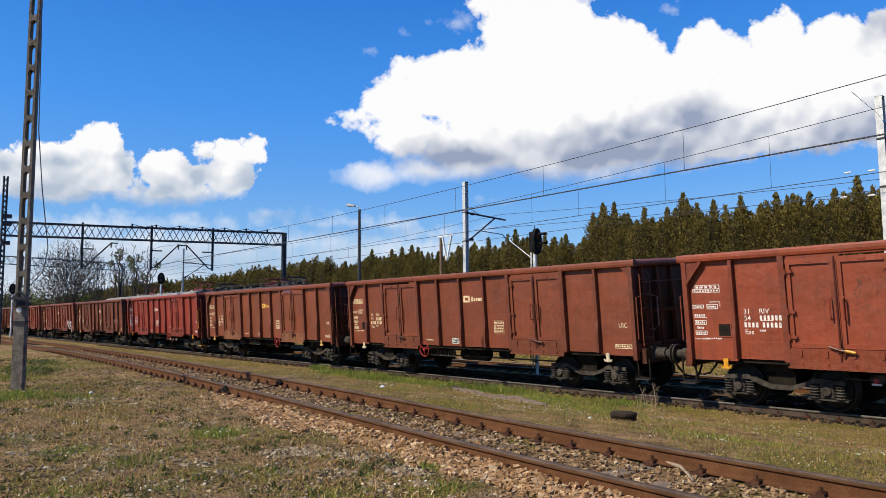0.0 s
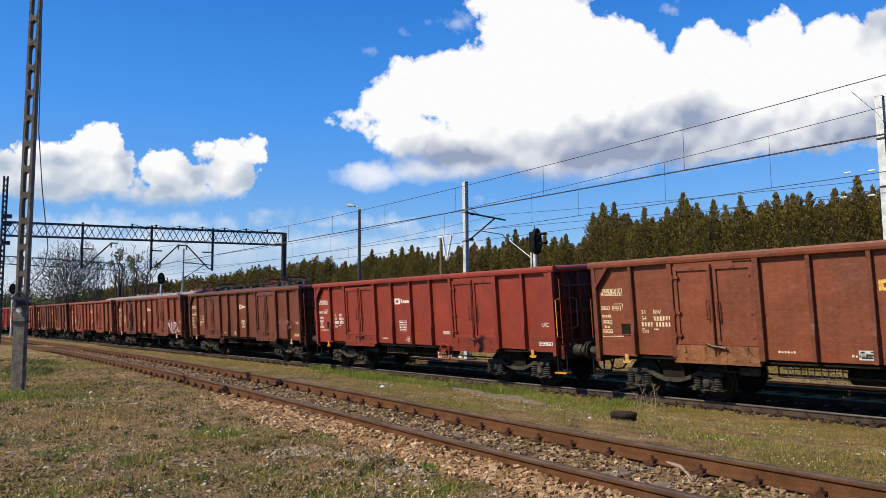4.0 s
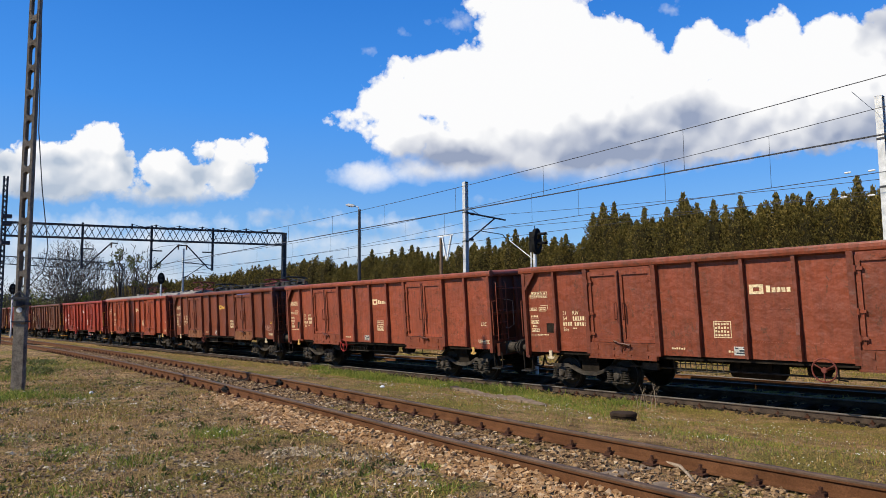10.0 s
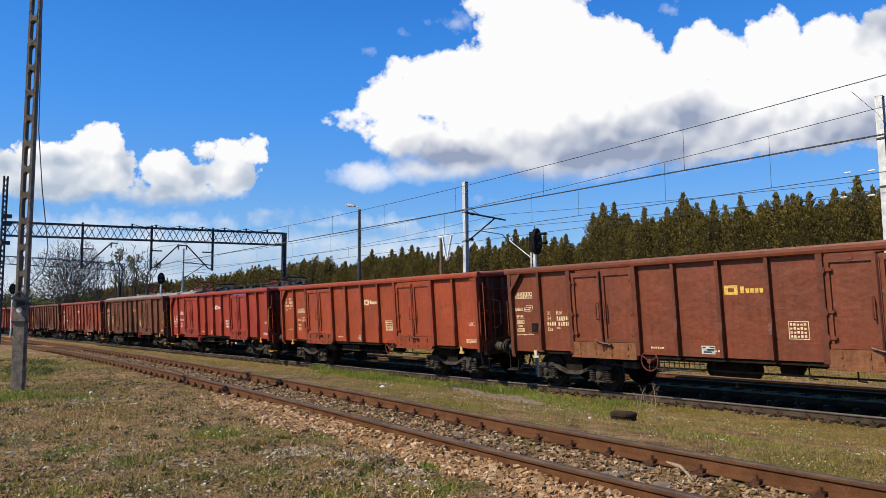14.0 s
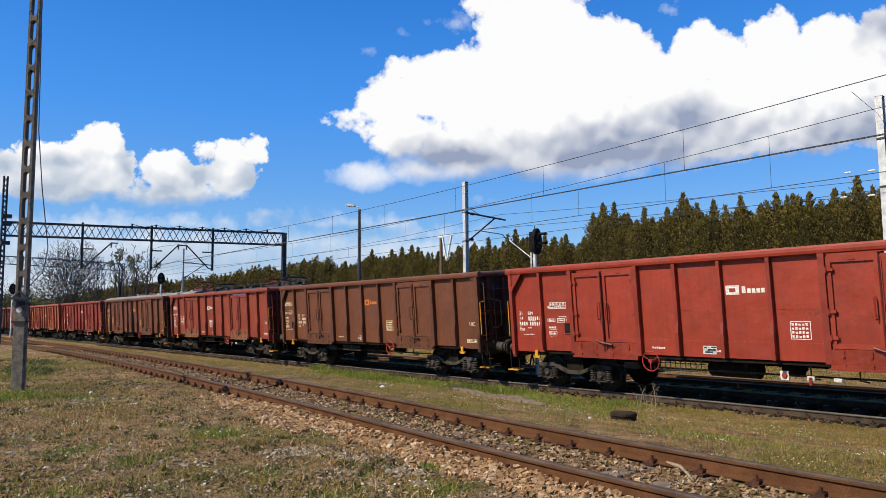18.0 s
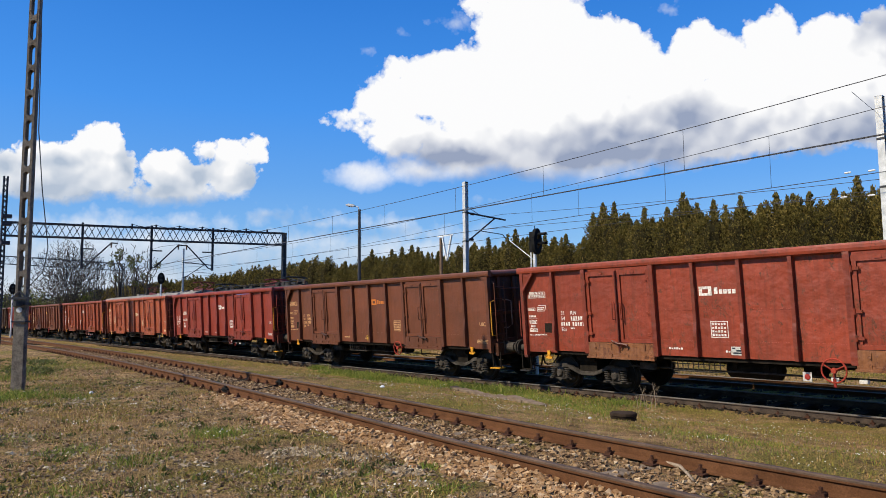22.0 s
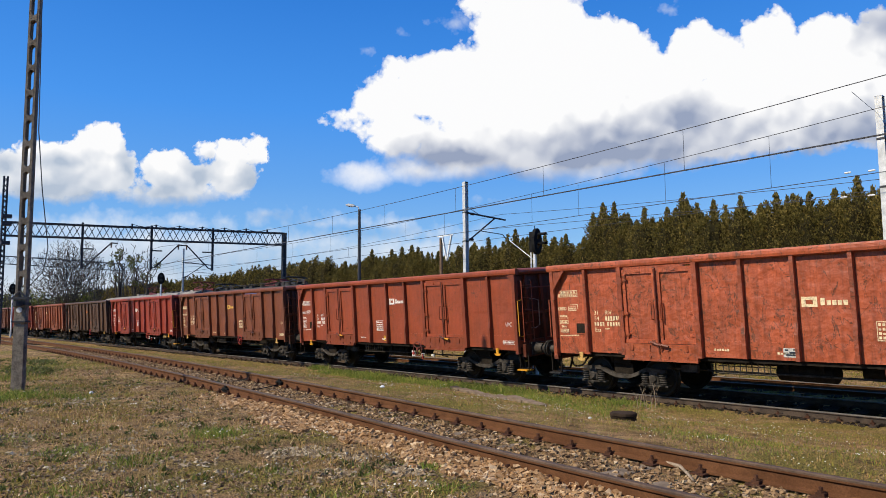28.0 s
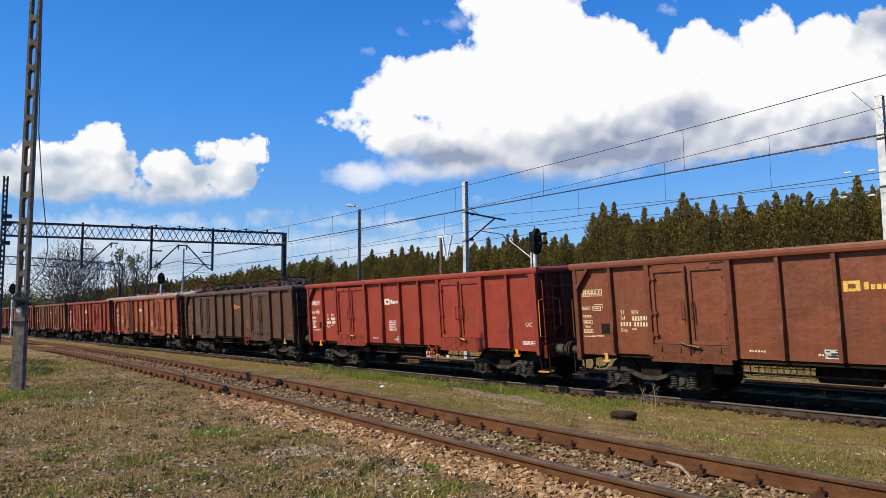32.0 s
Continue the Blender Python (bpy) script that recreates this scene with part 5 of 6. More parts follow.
# ---- poles, masts and portal ----
def concrete_pole():
    t = thing("concrete_pole", "weathered grey concrete ladder pole with oval openings", "utility pole", at=(-18.44, 2.815, 0.30), rz=radians(-35))
    hw = lambda z: 0.118 - 0.0004 * z
    top, low, step = 11.1, 2.10, 0.60
    s = Solid()
    d = 0.085
    s.add([(x, y * hw(z), z) for z in (-0.2, low) for x, y in ((-d, -1), (d, -1), (d, 1), (-d, 1))], [(3, 2, 1, 0), (4, 5, 6, 7), (0, 1, 5, 4), (1, 2, 6, 5), (2, 3, 7, 6), (3, 0, 4, 7)])
    n = int((top - low) / step)
    for e in (-1, 1):
        a = [(x, e * (hw(low) - y), low) for x, y in ((-d, 0), (d, 0), (d, 0.055), (-d, 0.055))]
        b = [(x * 0.8, e * (hw(top) - y), top) for x, y in ((-d, 0), (d, 0), (d, 0.045), (-d, 0.045))]
        s.add(a + b, [(3, 2, 1, 0), (4, 5, 6, 7), (0, 1, 5, 4), (1, 2, 6, 5), (2, 3, 7, 6), (3, 0, 4, 7)])
    part("shaft", s, CONCRETE, t)
    for i in range(n + 1):
        z = low + step * i
        w = hw(z) - 0.045
        # rung with rounded fillets above and below
        prof = [(-w, z - 0.15), (-w * 0.85, z - 0.10), (-w * 0.4, z - 0.065), (0, z - 0.058), (w * 0.4, z - 0.065), (w * 0.85, z - 0.10), (w, z - 0.15),
                (w, z + 0.15), (w * 0.85, z + 0.10), (w * 0.4, z + 0.065), (0, z + 0.058), (-w * 0.4, z + 0.065), (-w * 0.85, z + 0.10), (-w, z + 0.15)]
        sol = Solid()
        for j in range(6):
            sol.prism([prof[j], prof[j + 1], prof[12 - j], prof[13 - j]], -d * 0.92, d * 0.92, "x")
        part("rung", sol, CONCRETE, t)
    for z, r in ((2.02, 0.03), (1.62, 0.02)):
        s = Solid().box(-0.125, 0.125, -hw(z) - 0.03, hw(z) + 0.03, z - r, z + r)
        part("iron_band", s, STEEL_DARK, t)
    part("bracket", Solid().beam((0.12, -0.24, 2.14), (0.12, 0.26, 2.14), 0.05).beam((0.12, 0.0, 2.3), (0.12, 0.16, 2.14), 0.03).beam((0.12, 0.0, 2.3), (0.12, -0.16, 2.14), 0.03).lathe([(0.0, 0.0), (0.09, 0.0), (0.10, 0.10), (0.0, 0.10)], 12, "z", (0.16, 0.0, 1.97)), STEEL_DARK, t)
    part("disc", Solid().lathe([(0.0, 0.14), (0.06, 0.138), (0.065, 0.125)], 14, "x", (0, 0.01, 1.88)), WHITE, t, "round white plate")
    pts = [(0.1, 0.14, 10.2), (0.1, 0.20, 8.2), (0.1, 0.24, 6.0), (0.1, 0.38, 4.6), (0.1, 0.56, 3.3), (0.1, 0.48, 2.75), (0.1, 0.14, 2.35)]
    part("cable", Solid().tube(pts, 0.012, 5), WIRE, t, "loose black cable")


def lattice_post(s, x, y, z0, z1, w, d, bar=0.05, pitch=0.5):
    """Four corner angles with zigzag lacing."""
    c = [(x + a * w / 2, y + b * d / 2) for a, b in ((-1, -1), (1, -1), (1, 1), (-1, 1))]
    for p in c:
        s.beam((*p, z0), (*p, z1), bar)
    n = int((z1 - z0) / pitch)
    for i in range(n):
        za, zb = z0 + pitch * i, z0 + pitch * (i + 1)
        for j in range(4):
            p, q = c[j], c[(j + 1) % 4]
            if i % 2:
                p, q = q, p
            s.beam((*p, za), (*q, zb), bar * 0.5)


def truss(s, p, q, width, depth, bar=0.085, pitch=0.55):
    """A box girder with zigzag sides from p to q; p and q on its lower chord."""
    p, q = Vector(p), Vector(q)
    d = (q - p).normalized()
    side = Vector((-d.y, d.x, 0)) * width / 2
    up = Vector((0, 0, depth))
    for a in (-side, side):
        s.beam(p + a, q + a, bar * 1.2)
        s.beam(p + a + up, q + a + up, bar * 1.2)
    n = int((q - p).length / pitch)
    for i in range(n):
        a, b = p + d * pitch * i, p + d * pitch * (i + 1)
        for j, e in enumerate((-side, side)):
            u, v = (a + e, b + e + up) if (i + j) % 2 else (a + e + up, b + e)
            s.beam(u, v, bar * 0.6)
        s.beam(a - side, b + side, bar * 0.5)
        s.beam(a - side + up, b + side + up, bar * 0.5)


def portal(label, a, b, z, depth, posts, tall=0.0, slim=1.0):
    """A catenary portal: two lattice legs, a girder, drop posts and slanted arms."""
    t = thing("catenary_portal", label, "catenary portal", "catenary portals")
    A, B = Vector((*a, 0)), Vector((*b, 0))
    d = (B - A).normalized()
    for p, extra in ((A, tall), (B, 0.0)):
        s = Solid()
        lattice_post(s, p.x, p.y, -0.2, z + depth + 0.05 + extra, 0.18 * slim, 0.20, 0.085 * slim, 0.35)
        part("leg", s, STEEL_DARK, t)
    s = Solid()
    truss(s, (A.x, A.y, z), (B.x, B.y, z), 0.5, depth, 0.072 * slim, 0.44)
    part("girder", s, STEEL_DARK, t)
    for y, dirn in posts:
        k = (y - A.y) / (B.y - A.y)
        p = A.lerp(B, k)
        s = Solid().beam((p.x, p.y, 5.25), (p.x, p.y, z + depth + 0.18), 0.13 * slim)
        part("drop_post", s, STEEL_DARK, t)
        e = p + d * 1.75 * dirn
        s = Solid().tube([(p.x, p.y, 5.35), (p.x + d.x * 0.25 * dirn, p.y + d.y * 0.25 * dirn, 5.4), (e.x, e.y, 7.0), (e.x + d.x * 0.4 * dirn, e.y + d.y * 0.4 * dirn, 6.97)], 0.05 * slim, 6)
        s.tube([(p.x, p.y, 6.55), (p.x + d.x * 0.7 * dirn, p.y + d.y * 0.7 * dirn, 6.55)], 0.05, 6)
        part("arm", s, STEEL_DARK, t)
        part("insulator", Solid().lathe([(0.03, -0.18), (0.08, -0.14), (0.03, -0.10), (0.08, -0.06), (0.03, -0.02), (0.08, 0.02), (0.03, 0.06), (0.08, 0.10), (0.03, 0.14)], 8, "z", (e.x, e.y, 6.86)), BROWN_INS, t)
    s = Solid()
    for i in range(7):
        p = A.lerp(B, 0.42 + 0.085 * i)
        s.beam((p.x, p.y, z + depth), (p.x, p.y, z + depth + 0.25), 0.09)
    part("cable_posts", s, STEEL_DARK, t)
    pts = [A.lerp(B, 0.42 + 0.085 * i / 4) + Vector((0, 0, z + depth + 0.22 - 0.16 * math.sin(math.pi * (i % 4) / 4))) for i in range(25)]
    part("feeder_cable", Solid().tube(pts, 0.02, 5), WIRE, t)
    if tall:
        s = Solid()
        for dz, r in ((0.6, 0.16), (1.1, 0.16), (-0.6, 0.14)):
            s.box(A.x + 0.1, A.x + 0.5, A.y - r, A.y + r * 2.4, z + dz, z + dz + 0.22)
        part("switch_gear", s, STEEL_DARK, t)
    else:
        s = Solid()
        for zz in (7.9, 7.5, 7.1):
            s.lathe([(0.0, 0.0), (0.14, 0.02), (0.16, 0.10), (0.0, 0.22)], 8, "z", (B.x + 0.2, B.y + 0.35, zz))
        part("switch_gear", s, STEEL_DARK, t)


def steel_mast(x, y, top, w=0.098):
    t = thing("catenary_mast", "plain galvanised steel H-section catenary mast", "catenary mast", "catenary masts", at=(x, y, -0.2))
    h = top + 0.2
    for e in (-1, 1):
        part("flange", Solid().box(-w, w, e * w - 0.008, e * w + 0.008, 0.0, h), GALV, t)
    part("web", Solid().box(-0.006, 0.006, 0.008 - w, w - 0.008, 0.0, h - 0.002), GALV, t)
    part("cap", Solid().box(-w - 0.005, w + 0.005, -w - 0.012, w + 0.012, h, h + 0.012), GALV, t)
    part("clamp", Solid().box(-w - 0.014, w + 0.014, -w - 0.02, w + 0.02, 5.72, 5.78), STEEL_DARK, t)
    part("clamp", Solid().box(-w - 0.014, w + 0.014, -w - 0.02, w + 0.02, 7.12, 7.18), STEEL_DARK, t)
    part("base", Solid().box(-0.35, 0.35, -0.35, 0.35, -0.3, 0.12), CONCRETE, t)
    s = Solid().tube([(0, 0.13, 7.15), (0.0, 2.7, 7.0)], 0.045, 7).tube([(0, 0.13, 5.75), (0, 1.95, 7.02)], 0.04, 7)
    part("cantilever", s, STEEL_DARK, t, "dark cantilever arm and strut")
    part("stay", Solid().tube([(0, 0.13, 7.45), (0, 0.9, 7.12)], 0.02, 5), GALV, t)
    part("steady_arm", Solid().tube([(0, 1.0, 6.32), (0, 2.5, 6.24), (0, 2.7, 6.05)], 0.022, 6), STEEL_DARK, t)
    ins = [(0.03, 0.0), (0.075, 0.03), (0.03, 0.06), (0.075, 0.09), (0.03, 0.12), (0.075, 0.15), (0.03, 0.18), (0.075, 0.21), (0.03, 0.24)]
    part("insulator", Solid().lathe(ins, 8, "y", (0, 0.32, 7.12)), BROWN_INS, t)
    part("insulator", Solid().lathe(ins, 8, "y", (0, 0.25, 5.86)), BROWN_INS, t)


def signal(x, y, base, top, rz=0.0):
    t = thing("railway_signal", "black oval signal head on white post", "railway signal", "railway signals", at=(x, y, base), rz=rz)
    h = top - base
    part("post", Solid().tube([(0, 0, 0), (0, 0, h - 0.2)], 0.06, 10).tube([(-0.14, -0.02, 0.3), (-0.14, -0.02, h - 0.5)], 0.025, 6), WHITE, t)
    ring = [(0.27 * math.cos(2 * math.pi * i / 20), h - 0.46 + 0.46 * math.sin(2 * math.pi * i / 20)) for i in range(20)]
    s = Solid().prism([(u, w) for u, w in ring], 0.02, 0.14, "x")
    part("head", s, BLACK, t)
    part("back_box", Solid().box(-0.14, 0.03, -0.13, 0.13, h - 0.82, h - 0.12), BLACK, t)
    for z in (h - 0.28, h - 0.60):
        s = Solid()
        arc = [math.radians(20 + 14 * i) for i in range(11)]
        vs, fs = [], []
        for dx, r in ((0.12, 0.125), (0.46, 0.115)):
            vs += [(dx, r * math.cos(a), z + r * math.sin(a)) for a in arc]
        fs = [(i, i + 1, 12 + i, 11 + i) for i in range(10)]
        vs2 = [(a, b * 0.93, z + (c - z) * 0.93) for a, b, c in vs]
        s.add(vs, fs).add(vs2, fs)
        hd = part("hood", s, BLACK, t)
        part("lens", Solid().lathe([(0.0, 0.150), (0.09, 0.147), (0.10, 0.14)], 14, "x", (0, 0, z)), GLASS, t)
    part("aerial", Solid().tube([(0, 0, h - 0.05), (0, 0, h + 0.10)], 0.012, 5).tube([(0, -0.05, h + 0.05), (0, 0.05, h + 0.05)], 0.01, 5), BLACK, t)
    part("foundation", Solid().box(-0.25, 0.25, -0.25, 0.25, -0.25, 0.06), CONCRETE, t)


def street_lamp():
    t = thing("street_lamp", "tall dark yard lamp with one bent arm", "lamp post", at=(-35.1, 22.5, -0.2))
    part("post", Solid().tube([(0, 0, 0), (0, 0, 4.0), (0, 0, 8.45)], 0.11, 10, 0.08), STEEL_DARK, t)
    a = Vector((-0.74, -0.67, 0))
    part("arm", Solid().tube([(0, 0, 8.40), a * 0.08 + Vector((0, 0, 8.60)), a * 0.34 + Vector((0, 0, 8.68))], 0.035, 7), GALV, t)
    p = a * 0.28 + Vector((0, 0, 8.68))
    q = a * 0.80 + Vector((0, 0, 8.74))
    part("lantern", Solid().beam(p, q, 0.24, 0.09).beam(p + a * 0.08 + Vector((0, 0, 0.055)), q - a * 0.12 + Vector((0, 0, 0.055)), 0.16, 0.05), GALV, t)
    part("lens", Solid().beam(p + a * 0.12 - Vector((0, 0, 0.055)), q - a * 0.08 - Vector((0, 0, 0.055)), 0.18, 0.04), PORCELAIN, t)


concrete_pole()
portal("dark riveted lattice portal carrying overhead wires across tracks", (-52.2, 6.75), (-47.7, 24.0), 7.25, 0.86, ((11.1, 1), (15.2, 1), (19.1, -1)), 2.9)
portal("distant dark lattice portal over the tracks", (-82.5, 5.5), (-90.0, 24.2), 7.6, 0.80, ((13.0, 1), (17.5, -1), (21.0, -1)), 1.0, 0.6)
steel_mast(-25.6, 22.5, 8.45)
steel_mast(-7.38, 22.5, 8.2)
steel_mast(-64.6, 22.5, 8.2, 0.06)
signal(-16.9, 18.05, -0.15, 4.98, rz=math.radians(12))
signal(-56.7, 18.05, -0.15, 5.48, rz=math.radians(-14))
signal(-69.6, 9.9, 0.0, 4.95, rz=math.radians(-10))
street_lamp()


def timber_pole():
    t = thing("timber_pole", "short brown timber pole with white struts", "utility pole", at=(-33.0, 27.0, -0.2))
    part("shaft", Solid().tube([(0, 0, 0), (0, 0, 6.85)], 0.11, 9, 0.10), WOOD_POLE, t)
    part("struts", Solid().beam((0.9, -0.3, 5.4), (0.5, -0.3, 6.9), 0.09).beam((0.9, -0.3, 5.4), (1.35, -0.3, 6.9), 0.09).beam((0.0, -0.3, 6.9), (1.5, -0.3, 6.9), 0.05), WHITE, t)


timber_pole()

# ---- overhead wires ----
def wire(pts, r=0.011):
    return Solid().tube(pts, r, 5)


def catenary(label, yy, sup, dips, contact, drops, twin=False):
    """Messenger wire in sagging spans, contact wire, droppers."""
    t = thing("overhead_wires", label, "overhead line", "overhead lines")
    def mz(x):
        for (xa, za), (xb, zb), dip in zip(sup, sup[1:], dips):
            if xa <= x <= xb:
                k = (x - xa) / (xb - xa)
                return za + (zb - za) * k - 4 * dip * k * (1 - k)
        return sup[-1][1]
    xs = steps([(sup[0][0], sup[-1][0], 2.0)])
    part("messenger_wire", wire([(x, yy(x), mz(x)) for x in xs], 0.010), WIRE, t)
    part("contact_wire", wire([(x, yy(x), contact) for x in xs], 0.011), WIRE, t)
    if twin:
        part("contact_wire", wire([(x, yy(x) + 0.06, contact + 0.03) for x in xs], 0.011), WIRE, t)
    for x in drops:
        part("dropper", wire([(x, yy(x), mz(x)), (x, yy(x), contact)], 0.006), WIRE, t)


catenary("black overhead wires above the train", train_y, [(-170, 7.2), (-88, 7.3), (-50, 6.84), (13, 7.83), (75, 7.83)], [0.9, 0.75, 0.94, 1.0], 5.56,
         [-9.65, -14.4, -18.5, -22.8, -26.8, -30.9, -36, -41, -4.5, 1.0, -58, -66, -74], True)
catenary("black overhead wires above the second line", lambda x: train_y(x) + 4.47, [(-170, 7.2), (-88, 7.2), (-49, 6.56), (13, 8.77), (75, 8.37)], [0.9, 0.6, 0.89, 0.9], 5.60,
         [-9.6, -13.1, -16.75, -19.1, -24.5, -27.5, -31.4, -34.5, -5.0, -39, -44, -60, -68], False)
catenary("thin overhead wires of the third line", lambda x: 24.8, [(-170, 7.1), (-71, 7.0), (-25.6, 7.05), (-7.4, 6.15)], [0.6, 0.6, 0.08], 5.85, [-40, -48, -56], False)


def loose_wires():
    t = thing("anchor_wires", "thin anchor wires with pale insulators by the mast", "overhead line")
    part("span_wire", wire([(-26, 23.5, 6.2), (-16, 22.9, 5.72), (-7.4, 22.5, 5.35)], 0.010), WIRE, t)
    part("hanger", wire([(-7.42, 22.4, 7.7), (-6.4, 18.6, 7.02), (-5.7, 15.83, 6.59)], 0.006), WIRE, t)
    for x, z in ((-8.5, 5.40), (-7.75, 5.36), (-8.35, 6.12), (-7.7, 6.08)):
        part("insulator", Solid().lathe([(0.008, -0.10), (0.024, -0.085), (0.030, 0.0), (0.024, 0.085), (0.008, 0.10)], 8, "x", (x, 22.5, z)), PORCELAIN, t)
    part("cross_wire", wire([(-49.3, 18.0, 6.4), (-70.9, 22.4, 6.9)], 0.01), WIRE, t)
    part("stay_rod", Solid().tube([(-18.15, 18.05, 4.68), (-16.98, 18.05, 3.9)], 0.014, 5), WHITE, t)


loose_wires()

# ---- vehicles parked on the second line ----
def pantograph(t, x, z, mat, h=0.42):
    s = Solid()
    for e in (-0.45, 0.45):
        s.tube([(x - 0.9, 20.3 + e, z), (x + 0.6, 20.3 + e * 0.7, z + h * 0.55), (x - 0.2, 20.3 + e * 0.6, z + h)], 0.035, 6)
    s.tube([(x - 0.25, 19.5, z + h), (x - 0.25, 19.75, z + h + 0.08), (x - 0.25, 20.85, z + h + 0.08), (x - 0.25, 21.1, z + h)], 0.04, 6)
    s.tube([(x + 0.05, 19.5, z + h), (x + 0.05, 19.75, z + h + 0.08), (x + 0.05, 20.85, z + h + 0.08), (x + 0.05, 21.1, z + h)], 0.04, 6)
    s.box(x - 1.0, x + 0.8, 19.85, 19.95, z - 0.12, z)
    s.box(x - 1.0, x + 0.8, 20.65, 20.75, z - 0.12, z)
    part("pantograph", s, mat, t, "folded pantograph")
    for a in (-0.9, 0.7):
        for b in (19.9, 20.7):
            part("insulator", Solid().lathe([(0.04, -0.02), (0.08, 0.03), (0.04, 0.08), (0.08, 0.13), (0.04, 0.18)], 8, "z", (x + a, b, z - 0.3)), BROWN_INS, t)


def vehicle(label, x0, x1, roof_mat, side_mat, top, gear):
    t = thing("electric_locomotive", label, "locomotive", "parked locomotives")
    prof = [(18.85, 1.15), (21.75, 1.15), (21.75, 3.35), (21.55, 3.62), (19.05, 3.62), (18.85, 3.35)]
    part("body", Solid().prism(prof, x0, x1, "x"), side_mat, t)
    prof = [(19.05, 3.62), (21.55, 3.62), (21.2, top - 0.12), (20.7, top), (19.9, top), (19.4, top - 0.12)]
    part("roof", Solid().prism(prof, x0 + 0.2, x1 - 0.2, "x"), roof_mat, t)
    n = int((x1 - x0) / 3)
    for i in range(n):
        x = x0 + 1.0 + 3.0 * i
        wdw = part("window", Solid().box(x, x + 1.2, 18.835, 18.855, 2.3, 3.0), GLASS, t)
    part("underframe", Solid().box(x0 + 0.3, x1 - 0.3, 19.0, 21.6, 0.75, 1.15), IRON, t)
    for c in (x0 + 3.2, x1 - 3.2):
        bg = part("bogie", Solid().box(c - 1.9, c + 1.9, 19.2, 19.4, 0.35, 0.8).box(c - 1.9, c + 1.9, 21.2, 21.4, 0.35, 0.8), IRON, t)
        for a in (-1.3, 1.3):
            part("wheelset", Solid().lathe([(0.0, 19.5), (0.55, 19.5), (0.58, 19.6), (0.1, 19.65), (0.1, 20.95), (0.58, 21.0), (0.55, 21.1), (0.0, 21.1)], 20, "y", (c + a, 0, 0.55)), WHEEL, bg)
    rng = random.Random(int(-x0))
    if gear:
        for i in range(34):
            x = x0 + 0.8 + (x1 - x0 - 1.6) * (i + rng.uniform(-0.3, 0.3)) / 33
            h = rng.choice((0.04, 0.06, 0.10, 0.14, 0.20))
            y = rng.uniform(19.6, 20.5)
            s = Solid().chamfer(x - rng.uniform(0.06, 0.22), x + rng.uniform(0.06, 0.22), y, y + rng.uniform(0.15, 0.5), top - 0.1, top + h, 0.03)
            part("roof_equipment", s, ROOF_DARK if i % 3 else BLACK, t)
            if i % 2:
                part("insulator", Solid().lathe([(0.03, 0.0), (0.06, 0.05), (0.03, 0.10), (0.06, 0.15), (0.03, 0.20), (0.03, 0.26)], 8, "z", (x + 0.35, 19.7 + rng.uniform(0, 0.9), top - 0.03)), BROWN_INS, t)
        part("roof_conduit", Solid().tube([(x0 + 1.5, 19.8, top + 0.06), (x0 + 4, 19.75, top + 0.16), (x0 + 7, 19.85, top + 0.10), (x1 - 3, 19.8, top + 0.18)], 0.025, 6), BLACK, t)
        part("roof_bus_bar", Solid().tube([(x0 + 1, 20.1, top + 0.24), (x1 - 1, 20.1, top + 0.24)], 0.018, 6), STEEL_DARK, t)
        pantograph(t, x1 - 2.2, top + 0.14, STEEL_DARK, 0.26)
        pantograph(t, x1 - 4.6, top + 0.16, PANTO_RED, 0.2)
        pantograph(t, x0 + 2.5, top + 0.14, STEEL_DARK, 0.22)
    else:
        pantograph(t, -64.5, top + 0.12, PANTO_RED, 0.38)
        pantograph(t, -53.5, top + 0.15, PANTO_RED, 0.42)
        for i in range(14):
            x = -69 + i * 1.15
            s = Solid().chamfer(x - 0.25, x + 0.3, 19.9, 20.6, top - 0.06, top + rng.uniform(0.05, 0.16), 0.03)
            part("roof_equipment", s, ROOF_DARK if i in (2, 3, 8, 9, 11, 13) else ROOF_PALE, t)


vehicle("parked blue electric locomotive with sooty roof gear", -51.6, -36.6, ROOF_DARK, BLUE, 3.88, True)
vehicle("parked railcar with pale grey roof and red pantographs", -78.0, -52.6, ROOF_PALE, BLUE, 4.0, False)

